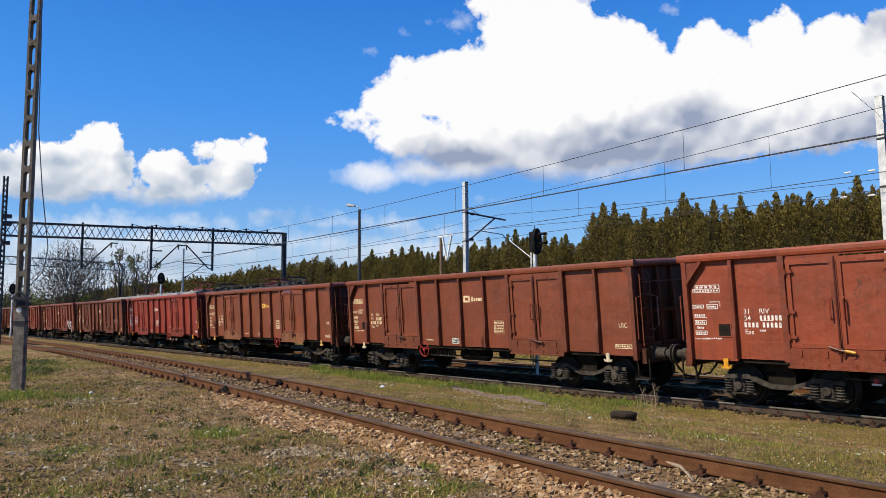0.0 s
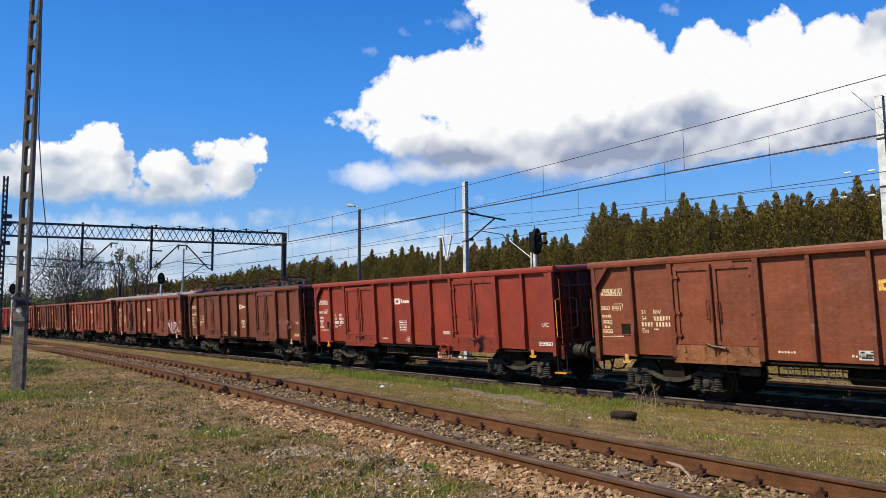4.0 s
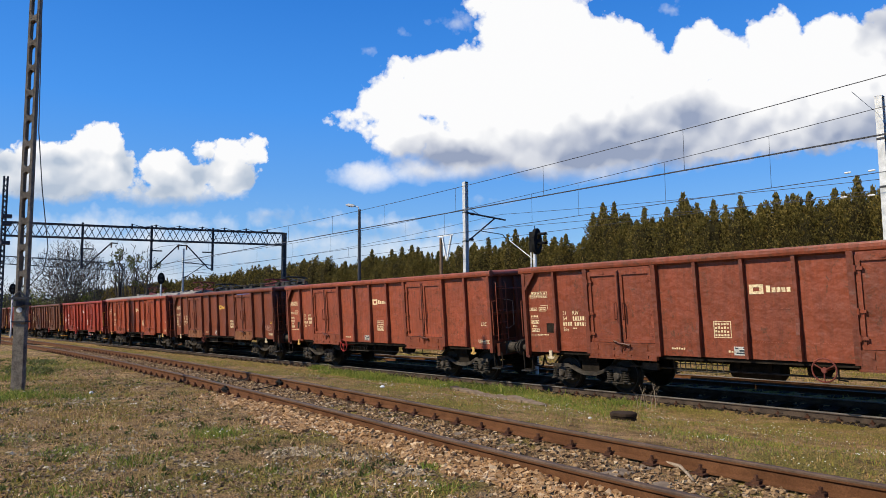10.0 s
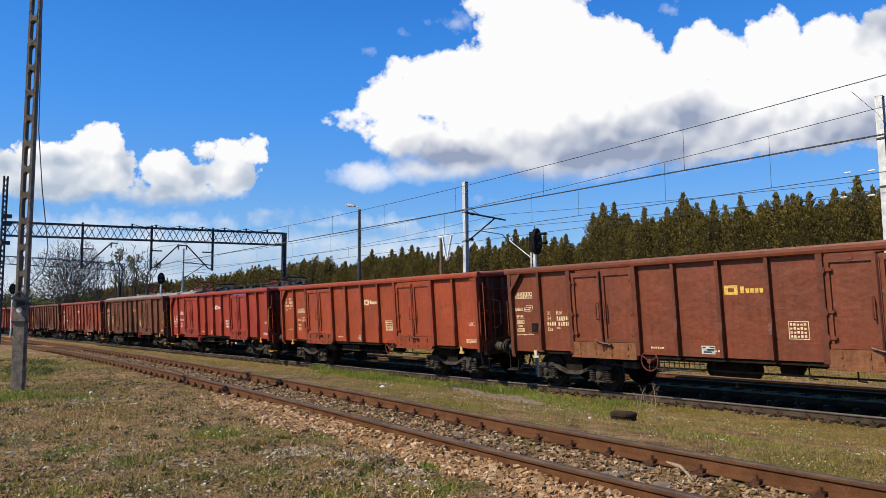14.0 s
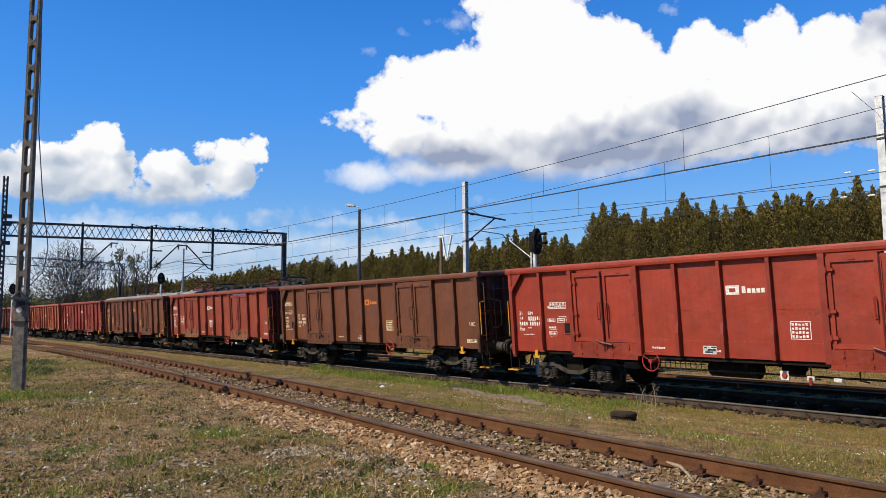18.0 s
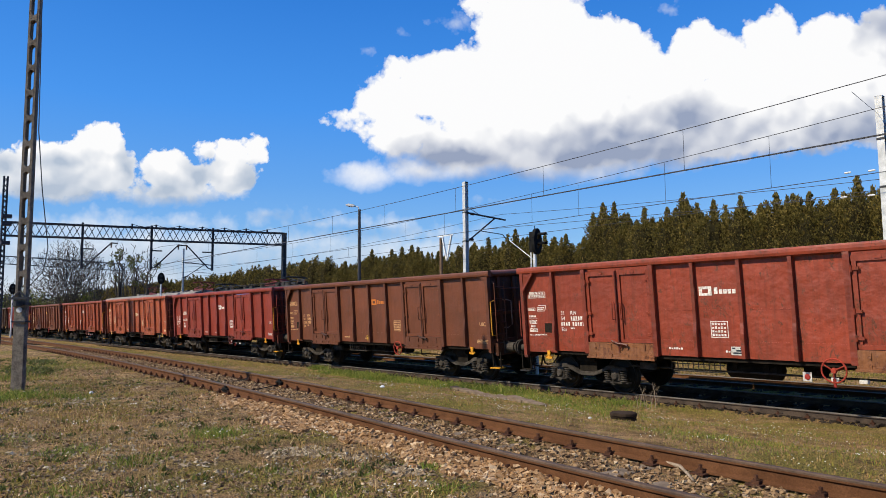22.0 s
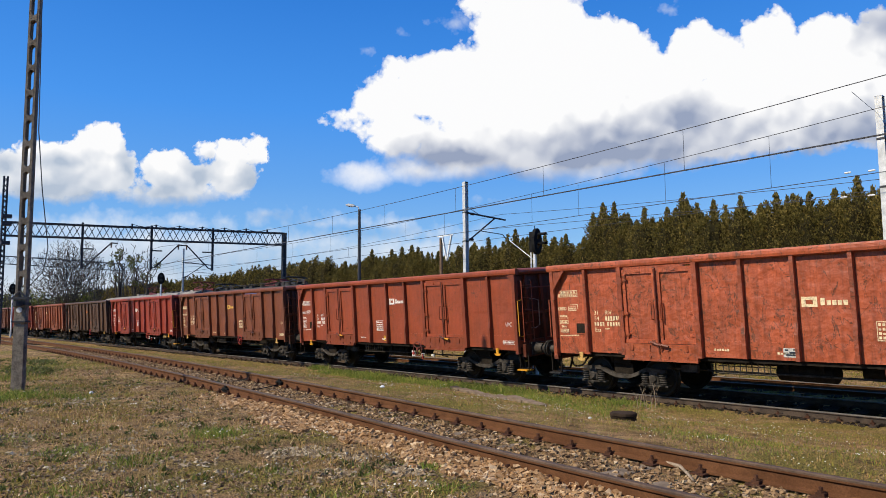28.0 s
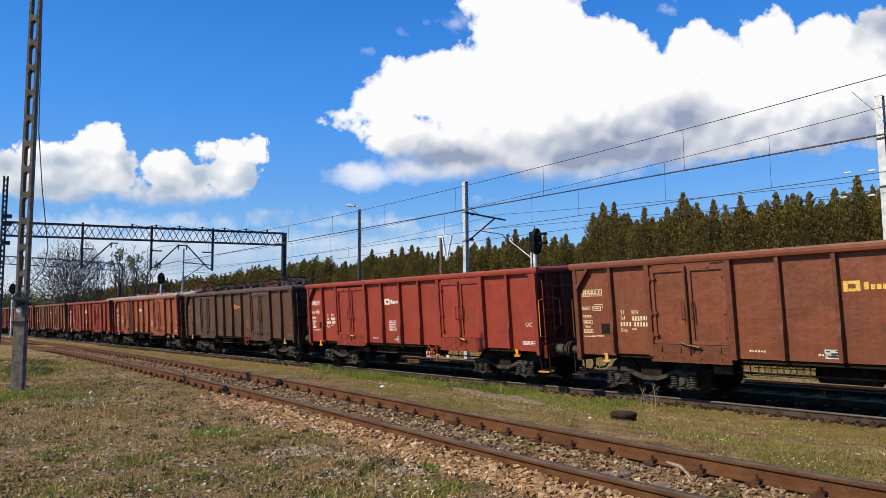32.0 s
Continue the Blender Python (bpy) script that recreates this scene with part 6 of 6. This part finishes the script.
# ---- hedge of conifers ----
def thuja_meshes(seed, h, rad, clumps, fan, wall=0.895):
    """Crown sprays, inner shade and trunk of one conifer: a dense wall below, slender spires above."""
    rng = np.random.default_rng(seed + 40)
    # clump centres: a wall of sprays, then slender spires with loose tips
    low = int(clumps * 0.78)
    u = rng.random(low) ** 0.7
    a = rng.uniform(0, 2 * math.pi, low)
    r = rad * (0.90 + 0.07 * np.sin(3 * a + 7 * u) + 0.05 * np.sin(5 * a - 11 * u)) * rng.uniform(0.80, 1.10, low)
    r = r * np.clip((1.07 - u) / 0.15, 0.42, 1.0)
    ctr = [np.stack([r * np.cos(a), r * np.sin(a), 0.15 + u * wall * h], 1)]
    tilt = [rng.uniform(0.4, 1.5, low)]
    ang = [a]
    spires = [(0.0, 0.0, 1.0, 0.12, 0.46), (0.55, 0.10, wall + 0.03 + 0.06 * rng.random(), 0.055, 0.36), (-0.52, -0.16, wall + 0.02 + 0.06 * rng.random(), 0.045, 0.34)]
    for sx, sy, top, share, wide in spires:
        n = int(clumps * share)
        k = rng.random(n) ** 1.25
        a = rng.uniform(0, 2 * math.pi, n)
        z0 = wall - 0.07
        # whorls of short side shoots stand out from the leader
        r = (wide * (1 - k) ** 1.1 * rng.uniform(0.25, 1.25, n) + 0.02) * (0.78 + 0.42 * np.sin(k * 34 + seed))
        ctr.append(np.stack([sx * rad + r * np.cos(a), sy * rad + r * np.sin(a), h * (z0 + k * (top - z0))], 1))
        tilt.append(0.9 * (1 - k) + 0.15)
        ang.append(a)
    ctr, tilt, ang = np.concatenate(ctr), np.concatenate(tilt), np.concatenate(ang)
    c = np.repeat(np.arange(len(ctr)), fan)
    n = len(c)
    slim = np.where(ctr[c, 2] > 0.86 * h, 0.5, 1.0)
    base = ctr[c] + rng.normal(0, 1, (n, 3)) * np.stack([0.06 * slim, 0.06 * slim, 0.07 * slim], 1)
    a = ang[c] + rng.normal(0, 0.85, n)
    tl = tilt[c] * rng.uniform(0.6, 1.3, n)
    out = np.stack([np.cos(a) * tl, np.sin(a) * tl, np.ones(n)], 1)
    out /= np.linalg.norm(out, axis=1)[:, None]
    ln, wd = rng.uniform(0.06, 0.135, n) * np.where(slim < 1, 1.1, 1.0), rng.uniform(0.014, 0.032, n) * (1.7 if fan < 3 else 1.0)
    b = rng.uniform(0, 2 * math.pi, n)
    side = np.stack([np.cos(b), np.sin(b), 0.25 * np.cos(3 * b)], 1) * wd[:, None]
    tip = base + out * ln[:, None]
    midp = base + out * (0.55 * ln)[:, None]
    v = np.stack([base, midp + side, tip, midp - side], 1).reshape(-1, 3)
    f = (np.array([[0, 1, 2], [0, 2, 3]])[None] + 4 * np.arange(n)[:, None, None]).reshape(-1, 3)
    crown = bpy.data.meshes.new("crown")
    crown.from_pydata(v.tolist(), [], f.tolist())
    crown.materials.append(FOLIAGE)
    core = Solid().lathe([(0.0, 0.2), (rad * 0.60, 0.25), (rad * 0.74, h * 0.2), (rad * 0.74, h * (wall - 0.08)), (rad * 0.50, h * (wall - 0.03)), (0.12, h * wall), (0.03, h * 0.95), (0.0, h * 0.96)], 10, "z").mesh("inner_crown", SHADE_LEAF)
    trunk = Solid().tube([(0, 0, -0.1), (0, 0, 0.6)], 0.09, 7).mesh("trunk", BARK)
    return crown, core, trunk


def hedge():
    kinds = [thuja_meshes(i, 7.0, r, 2600, 5, 0.89) for i, r in enumerate((0.86, 0.92, 0.82, 0.96, 0.89))]
    far_kinds = [thuja_meshes(i + 5, 7.0, r, 1500, 2, 0.945) for i, r in enumerate((0.82, 0.90, 0.86))]
    rng = random.Random(3)
    x = 4.0
    while x > -128:
        crown, core, trunk = kinds[rng.randrange(5)] if x > -50 else far_kinds[rng.randrange(3)]
        tall = 1.06 if x > -24 else 0.945
        sc = tall * rng.uniform(0.95, 1.06) * (0.92 if rng.random() < 0.3 else 1.0)
        t = thing("conifer", "dense olive-green columnar conifer in hedge row", "conifer", "hedge row", at=(x, 29.2 + rng.uniform(-0.12, 0.3), -0.2), rz=rng.uniform(0, 6.28))
        t.scale = (1.0, 1.0, sc)
        part("crown", crown, FOLIAGE, t)
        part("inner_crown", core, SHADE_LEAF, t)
        part("trunk", trunk, BARK, t)
        x -= rng.choice((0.62, 0.75, 0.9, 1.15)) * rng.uniform(0.9, 1.1) if x > -40 else rng.uniform(0.55, 0.85)


hedge()

# ---- bare trees and bushes at the far end ----
def bare_tree(x, y, h, wide, foot, seed, label, tips=900, clumps=0):
    """Leafless tree: twig ends fill a domed crown, each joined to the best branch below it."""
    rng = np.random.default_rng(seed)
    t = thing("bare_tree", label, "tree", "bare trees", at=(x, y, -0.3))
    mid, up = (h + foot) / 2, (h - foot) / 2
    d = rng.normal(0, 1, (tips, 3))
    d /= np.linalg.norm(d, axis=1)[:, None]
    rr = rng.random(tips) ** 0.42 * (1 + 0.10 * np.sin(5 * np.arctan2(d[:, 1], d[:, 0]) + seed))
    ends = d * rr[:, None] * np.array([wide, wide, up]) + np.array([0, 0, mid + 0.1 * up])
    ends[:, 2] += 0.12 * up * (rr > 0.9) * rng.random(tips)
    ends = ends[np.argsort(np.linalg.norm(ends - np.array([0, 0, foot]), axis=1))]
    stems = max(3, int(wide * 2.2))
    node = [np.array([0.0, 0, 0]), np.array([0.0, 0, foot * 0.6])]
    link, far = [-1, 0], [0.0, foot * 0.6]
    for i in range(stems):
        a = 2 * math.pi * i / stems + rng.uniform(-0.3, 0.3)
        last = 1
        for k in (0.25, 0.5, 0.75):
            lean = wide * 0.50 * k ** 1.2 * rng.uniform(0.7, 1.1)
            node.append(np.array([math.cos(a) * lean, math.sin(a) * lean, foot + k * (h - foot) * 0.86]))
            link.append(last)
            far.append(far[last] + float(np.linalg.norm(node[-1] - node[last])))
            last = len(node) - 1
    m_ = len(node)
    xyz, run_ = np.zeros((m_ + 3 * tips, 3)), np.zeros(m_ + 3 * tips)
    xyz[:m_], run_[:m_] = node, far
    for e in ends:
        v = e - xyz[:m_]
        ln = np.sqrt((v * v).sum(1)) + 1e-6
        cost = ln + 0.30 * run_[:m_] + 3.0 * np.clip(0.35 - v[:, 2] / ln, 0, 2) * ln
        j = int(np.argmin(cost))
        last, gap = j, ln[j]
        for k in (0.4, 0.75, 1.0):
            xyz[m_] = xyz[j] + v[j] * k + rng.normal(0, 0.035, 3) * gap * (k < 1) + np.array([0, 0, -0.10 * gap * k * (1 - k)])
            link.append(last)
            run_[m_] = run_[last] + math.dist(xyz[m_], xyz[last])
            last = m_
            m_ += 1
    node = [tuple(q) for q in xyz[:m_].tolist()]
    load = [0.0] * len(node)
    for i in range(len(node) - 1, 0, -1):
        load[i] += 1 / 3
        load[link[i]] += load[i]
    trunk, limbs, twigs = Solid(), Solid(), Solid()
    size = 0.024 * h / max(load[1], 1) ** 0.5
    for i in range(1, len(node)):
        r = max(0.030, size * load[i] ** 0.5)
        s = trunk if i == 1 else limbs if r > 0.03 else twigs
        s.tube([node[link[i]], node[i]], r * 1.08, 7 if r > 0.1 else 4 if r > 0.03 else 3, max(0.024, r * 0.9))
    part("trunk", trunk, BARK, t)
    part("branchwork", limbs, BARK, t)
    part("twig_crown", twigs, TWIG, t)
    for i in range(clumps):
        c = Vector(ends[int(rng.integers(len(ends) // 3, len(ends)))]) if i % 2 else Vector((rng.normal(0, 0.3), rng.normal(0, 0.3), h * rng.uniform(0.45, 0.97)))
        s = Solid()
        for _ in range(160):
            v = Vector(rng.normal(0, 1, 3)).normalized() * rng.uniform(0.2, 0.50)
            w = Vector(rng.uniform(-1, 1, 3)) * 0.08
            s.add([c + v * 0.6, c + v + w, c + v - w], [(0, 1, 2)])
        part("mistletoe", s, BUSH_LEAF, t, "dark green mistletoe ball")


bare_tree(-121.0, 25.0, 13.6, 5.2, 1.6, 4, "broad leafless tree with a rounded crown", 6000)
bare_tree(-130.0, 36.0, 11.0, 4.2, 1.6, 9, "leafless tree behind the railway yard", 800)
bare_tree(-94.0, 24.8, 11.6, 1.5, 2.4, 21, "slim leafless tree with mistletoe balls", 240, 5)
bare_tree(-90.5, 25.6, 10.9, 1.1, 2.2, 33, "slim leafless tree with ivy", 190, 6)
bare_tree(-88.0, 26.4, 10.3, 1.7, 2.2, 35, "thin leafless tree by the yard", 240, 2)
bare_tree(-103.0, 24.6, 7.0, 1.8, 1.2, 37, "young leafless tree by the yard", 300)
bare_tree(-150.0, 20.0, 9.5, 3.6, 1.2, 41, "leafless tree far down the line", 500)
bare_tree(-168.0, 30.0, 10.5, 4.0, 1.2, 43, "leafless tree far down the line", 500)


def leafy_mass(name, label, boxes, mat, n, size, category):
    """Bushes as many small leaves filling rounded heaps."""
    rng = np.random.default_rng(n)
    vs = []
    for (cx, cy, cz, rx, ry, rz), share in boxes:
        k = int(n * share)
        d = rng.normal(size=(k, 3))
        d /= np.linalg.norm(d, axis=1)[:, None]
        rr = rng.uniform(0.55, 1.05, (k, 1)) * (1 + 0.2 * np.sin(5 * d[:, :1] + 3 * d[:, 1:2]))
        c = d * rr * np.array([rx, ry, rz]) + np.array([cx, cy, cz])
        c = c[c[:, 2] > -0.2]
        a = rng.normal(size=(len(c), 3)) * size
        b = rng.normal(size=(len(c), 3)) * size
        vs.append(np.stack([c - a * 0.5, c + a * 0.5, c + b], 1))
    v = np.concatenate(vs).reshape(-1, 3)
    me = bpy.data.meshes.new(name)
    me.from_pydata(v.tolist(), [], np.arange(len(v)).reshape(-1, 3).tolist())
    me.materials.append(mat)
    return tagged(new(name, me), label, category, kind="stuff")


leafy_mass("bushes", "young green bushes at the far end of the yard", [((-150, 15, 1.8, 6, 6, 4.4), 0.2), ((-128, 21, 1.4, 5, 4, 3.4), 0.2), ((-118, 27, 1.6, 5, 3, 3.6), 0.15), ((-160, 24, 2, 8, 6, 5.4), 0.25), ((-140, 30, 2, 8, 5, 4.8), 0.2)], BUSH_LEAF, 42000, 0.24, "bushes")
leafy_mass("far_wood", "hazy distant wood beyond the tracks", [((-420 - 9 * i, -30 + 30 * i, 3, 16, 18, 8 + 2 * (i % 3)), 0.1) for i in range(10)], BUSH_LEAF, 22000, 0.9, "wood")
leafy_mass("shrub", "low leafy shrub beside the concrete pole", [((-24.5, 4.0, 0.36, 2.2, 0.8, 0.16), 0.6), ((-29.0, 5.0, 0.36, 2.2, 0.7, 0.15), 0.4)], BUSH_LEAF, 3400, 0.045, "shrub")
leafy_mass("shrub", "dark low growth at the foot of the conifers", [((x, 28.4, 0.2, 2.2, 0.6, 1.0), 1 / 26) for x in range(-100, 4, 4)], FOLIAGE, 26000, 0.12, "shrub")

# ---- clouds ----
CLOUD_FAR = 2500.0


def cloud_mat(name, blobs, shades, edge, soft, lumps=3.2, thick=1.0, low=(0.36, 0.40, 0.49), high=(0.85, 0.85, 0.855), foot=None, depth=(1.5, 0.55)):
    """Cloud in hundredths of the view: heaps joined into one bank, billowed edges, grey undersides where the bank is deep."""
    m = bpy.data.materials.new(name)
    m.use_nodes = True
    nt = m.node_tree
    nt.nodes.remove(nt.nodes["Principled BSDF"])
    tc = nt.nodes.new("ShaderNodeTexCoord")
    mp = nt.nodes.new("ShaderNodeMapping")
    k = 1250.0 / CLOUD_FAR / 100.0
    mp.inputs["Scale"].default_value = (k, k, k)
    nt.links.new(tc.outputs["Object"], mp.inputs["Vector"])
    p = mp.outputs[0]

    def vmath(op, a, b=None):
        n = nt.nodes.new("ShaderNodeVectorMath")
        n.operation = op
        for i, v in enumerate((a, b)):
            if v is None:
                continue
            if isinstance(v, tuple):
                n.inputs[i].default_value = v
            else:
                nt.links.new(v, n.inputs[i])
        return n.outputs["Value"] if op == "LENGTH" else n.outputs[0]

    def warped(scale, amount):
        w = nt.nodes.new("ShaderNodeTexNoise")
        w.inputs["Scale"].default_value, w.inputs["Detail"].default_value = scale, 4
        nt.links.new(p, w.inputs["Vector"])
        return vmath("ADD", p, vmath("MULTIPLY", vmath("SUBTRACT", w.outputs["Color"], (0.5, 0.5, 0.5)), (amount, amount, 0.0)))

    def heaps(q, rows, join, lift):
        dens = None
        for cx, cy, rx, ry in rows:
            d = vmath("MULTIPLY", vmath("SUBTRACT", q, ((cx - 784) / 100, (441 - cy) / 100, 0.0)), (100 / rx, 100 / ry, 0.0))
            v = mathn(nt, "SUBTRACT", 1.0, vmath("LENGTH", d))
            if lift:
                v = mathn(nt, "MULTIPLY", v, min(rx, ry) / 100)
            if dens is None:
                dens = v
            else:
                sm = nt.nodes.new("ShaderNodeMath")
                sm.operation = "SMOOTH_MAX"
                nt.links.new(dens, sm.inputs[0]), nt.links.new(v, sm.inputs[1])
                sm.inputs[2].default_value = join
                dens = sm.outputs[0]
        return dens

    def billow(at, scale, detail):
        """Rounded cauliflower heads, 0 to about 1."""
        vo = nt.nodes.new("ShaderNodeTexVoronoi")
        vo.feature = "SMOOTH_F1"
        vo.inputs["Scale"].default_value, vo.inputs["Detail"].default_value = scale, detail
        vo.inputs["Roughness"].default_value, vo.inputs["Smoothness"].default_value = 0.55, 0.35
        nt.links.new(at, vo.inputs["Vector"])
        return mathn(nt, "SUBTRACT", 1.0, vo.outputs["Distance"])

    q = warped(2.2, 0.26)
    dens = heaps(q, blobs, 0.10, True)
    heads = billow(warped(5.0, 0.10), lumps, 3.0)
    fray = noise_tex(nt, p, 6.0, 6, 0.58)
    sep = nt.nodes.new("ShaderNodeSeparateXYZ")
    nt.links.new(q, sep.inputs[0])
    wide, rim = soft, edge
    if foot:
        # undersides are smoother and melt into the haze
        under = mathn(nt, "DIVIDE", mathn(nt, "SUBTRACT", (441 - foot[0]) / 100, sep.outputs[1]), foot[1] / 100, True)
        wide = mathn(nt, "MULTIPLY", mathn(nt, "ADD", mathn(nt, "MULTIPLY", under, 2.6), 1.0), soft)
        rim = mathn(nt, "MULTIPLY", mathn(nt, "SUBTRACT", 1.0, mathn(nt, "MULTIPLY", under, 0.62)), edge)
    dn = mathn(nt, "ADD", dens, mathn(nt, "MULTIPLY", mathn(nt, "SUBTRACT", heads, 0.26), rim))
    dn = mathn(nt, "ADD", dn, mathn(nt, "MULTIPLY", mathn(nt, "SUBTRACT", fray, 0.45), mathn(nt, "MULTIPLY", rim, 0.40)))
    alpha = ramp(nt, mathn(nt, "DIVIDE", mathn(nt, "ADD", dn, 0.02), wide), [(0.0, (0, 0, 0)), (0.5, (0.62, 0.62, 0.62)), (1.0, (1, 1, 1))])
    alpha = mathn(nt, "MULTIPLY", alpha, thick)
    gloom = heaps(warped(1.1, 0.6), shades, 0.45, False)
    relief = mathn(nt, "SUBTRACT", billow(q, depth[0], 2.0), billow(vmath("ADD", q, (-0.075 / depth[0], 0.20 / depth[0], 0.0)), depth[0], 2.0))
    tone = noise_tex(nt, q, 1.5, 5, 0.5)
    g = mathn(nt, "ADD", mathn(nt, "ADD", mathn(nt, "ADD", mathn(nt, "MULTIPLY", gloom, 1.05), 0.07), mathn(nt, "MULTIPLY", relief, -depth[1])), mathn(nt, "MULTIPLY", mathn(nt, "SUBTRACT", tone, 0.5), 0.22))
    mid = tuple(0.42 * x + 0.58 * y for x, y in zip(low, high))
    col = ramp(nt, g, [(0.0, high), (0.12, tuple(0.13 * x + 0.87 * y for x, y in zip(low, high))), (0.42, mid), (1.0, low)])
    em = nt.nodes.new("ShaderNodeEmission")
    nt.links.new(col, em.inputs["Color"])
    tr = nt.nodes.new("ShaderNodeBsdfTransparent")
    mx = nt.nodes.new("ShaderNodeMixShader")
    nt.links.new(alpha, mx.inputs[0])
    nt.links.new(tr.outputs[0], mx.inputs[1]), nt.links.new(em.outputs[0], mx.inputs[2])
    nt.links.new(mx.outputs[0], nt.nodes["Material Output"].inputs["Surface"])
    return m


def cloud(label, box, mat, back=0.0):
    k = CLOUD_FAR / 1250.0
    x0, y0, x1, y1 = [(v - o) * k for v, o in zip(box, (784, 441, 784, 441))]
    me = bpy.data.meshes.new("cloud")
    me.from_pydata([(x0, -y1, back), (x1, -y1, back), (x1, -y0, back), (x0, -y0, back)], [], [(0, 1, 2, 3)])
    me.materials.append(mat)
    return tagged(new("cloud", me), label, "cloud", "clouds", "structure")


BIG = cloud_mat("cumulus_bank", [(632, 212, 66, 24), (700, 180, 72, 55), (703, 122, 36, 26), (715, 235, 75, 50), (800, 155, 110, 75), (1192, 150, 62, 62), (945, 60, 112, 110), (1070, 112, 118, 94), (920, 170, 180, 110), (1095, 205, 150, 110), (1245, 95, 62, 66), (1292, 122, 58, 70),
                                  (1370, 85, 60, 76), (1475, 97, 80, 82), (1580, 105, 100, 95), (1400, 190, 230, 92), (1200, 235, 200, 70), (1000, 262, 200, 66), (650, 311, 78, 29), (745, 300, 85, 30), (830, 268, 120, 55), (1560, 200, 140, 66), (862, 10, 60, 22), (960, -60, 150, 80)],
                [(1090, 280, 290, 72), (1180, 250, 150, 70), (790, 278, 140, 34), (930, 316, 230, 48), (1430, 282, 300, 82), (1595, 45, 90, 66), (1560, 240, 170, 70), (1230, 215, 90, 50)], 0.19, 0.10, 3.0, 1.0, (0.275, 0.325, 0.45), foot=(250, 70), depth=(1.1, 0.8))
LEFT = cloud_mat("cumulus_pair", [(178, 258, 50, 45), (190, 300, 58, 52), (142, 266, 24, 28), (75, 285, 88, 40), (0, 305, 90, 46), (110, 325, 120, 38), (293, 302, 54, 45), (330, 322, 50, 40), (362, 268, 22, 21), (410, 270, 34, 32), (450, 268, 27, 33), (408, 310, 52, 44), (300, 345, 130, 22), (-70, 310, 90, 56)],
                 [(85, 338, 190, 56), (10, 300, 90, 36), (352, 316, 40, 54), (226, 305, 24, 54), (330, 356, 170, 42), (140, 360, 190, 40), (110, 292, 60, 28), (285, 335, 80, 40), (440, 320, 40, 46)], 0.13, 0.07, 5.0, 1.0, (0.40, 0.47, 0.575), foot=(325, 45), depth=(1.3, 0.75))
WISP = cloud_mat("thin_cloud_streaks", [(478, 378, 70, 24), (570, 392, 110, 22), (680, 395, 110, 22), (130, 400, 240, 34), (330, 395, 130, 24), (520, 430, 280, 34), (760, 415, 150, 26), (885, 355, 45, 14), (735, 50, 30, 7), (655, 82, 16, 9), (810, 30, 50, 22), (1205, 8, 40, 14), (200, 450, 420, 60), (700, 450, 380, 42), (100, 500, 540, 70), (600, 500, 540, 60)],
                 [(300, 470, 700, 50), (500, 388, 90, 20), (880, 358, 60, 24), (640, 412, 160, 16)], 0.22, 0.42, 2.6, 0.80, (0.44, 0.51, 0.61), (0.72, 0.76, 0.81), depth=(1.2, 0.25))
drifting = [(cloud("large white cumulus bank with grey underside", (480, -260, 1900, 420), BIG), -32.0),
            (cloud("pair of small white cumulus clouds", (-260, 150, 560, 440), LEFT), 8.0),
            (cloud("thin pale cloud streaks low in the sky", (-420, -40, 1300, 540), WISP, -60.0), -8.0)]

# ---- what moves ----
def run(t):
    """Metres that the train has rolled after t seconds."""
    return 6.21 * t + 0.035668 * t * t - 0.00041859 * t ** 3 + 0.19 * math.exp(-((t - 4.3) / 3.0) ** 2)


def motions():
    for k, w in train:
        rows = []
        for t in range(0, 33):
            s = -10.185 - 6.355 - 14.04 * k + run(t)
            rows.append((float(t), pose(s, train_y(s), 0.052, 3.95, 0, math.degrees(-0.000126 * s))))
        walk(w, rows)
    # every wheelset turns alike: one set of keys, shared
    wheels = [o for k, w in train for o in w.children if o.name.startswith("wheelset")]
    rows = [(i / 15.0, pose(0, 0, 0.462, 0, math.degrees(run(i / 15.0) / 0.462), 0)) for i in range(481)]
    walk(wheels[0], rows)
    keys = wheels[0].animation_data
    for o in wheels[1:]:
        o.rotation_mode = "QUATERNION"
        o.animation_data_create()
        o.animation_data.action = keys.action
        o.animation_data.action_slot = keys.action_slot
    start = look(EYE, AIM, ROLL)
    for c, dx in drifting:
        walk(c, [(t, start @ pose(dx * (t - 13.0) / 32.0, 0, -CLOUD_FAR)) for t in (0.0, 16.0, 32.0)])


motions()
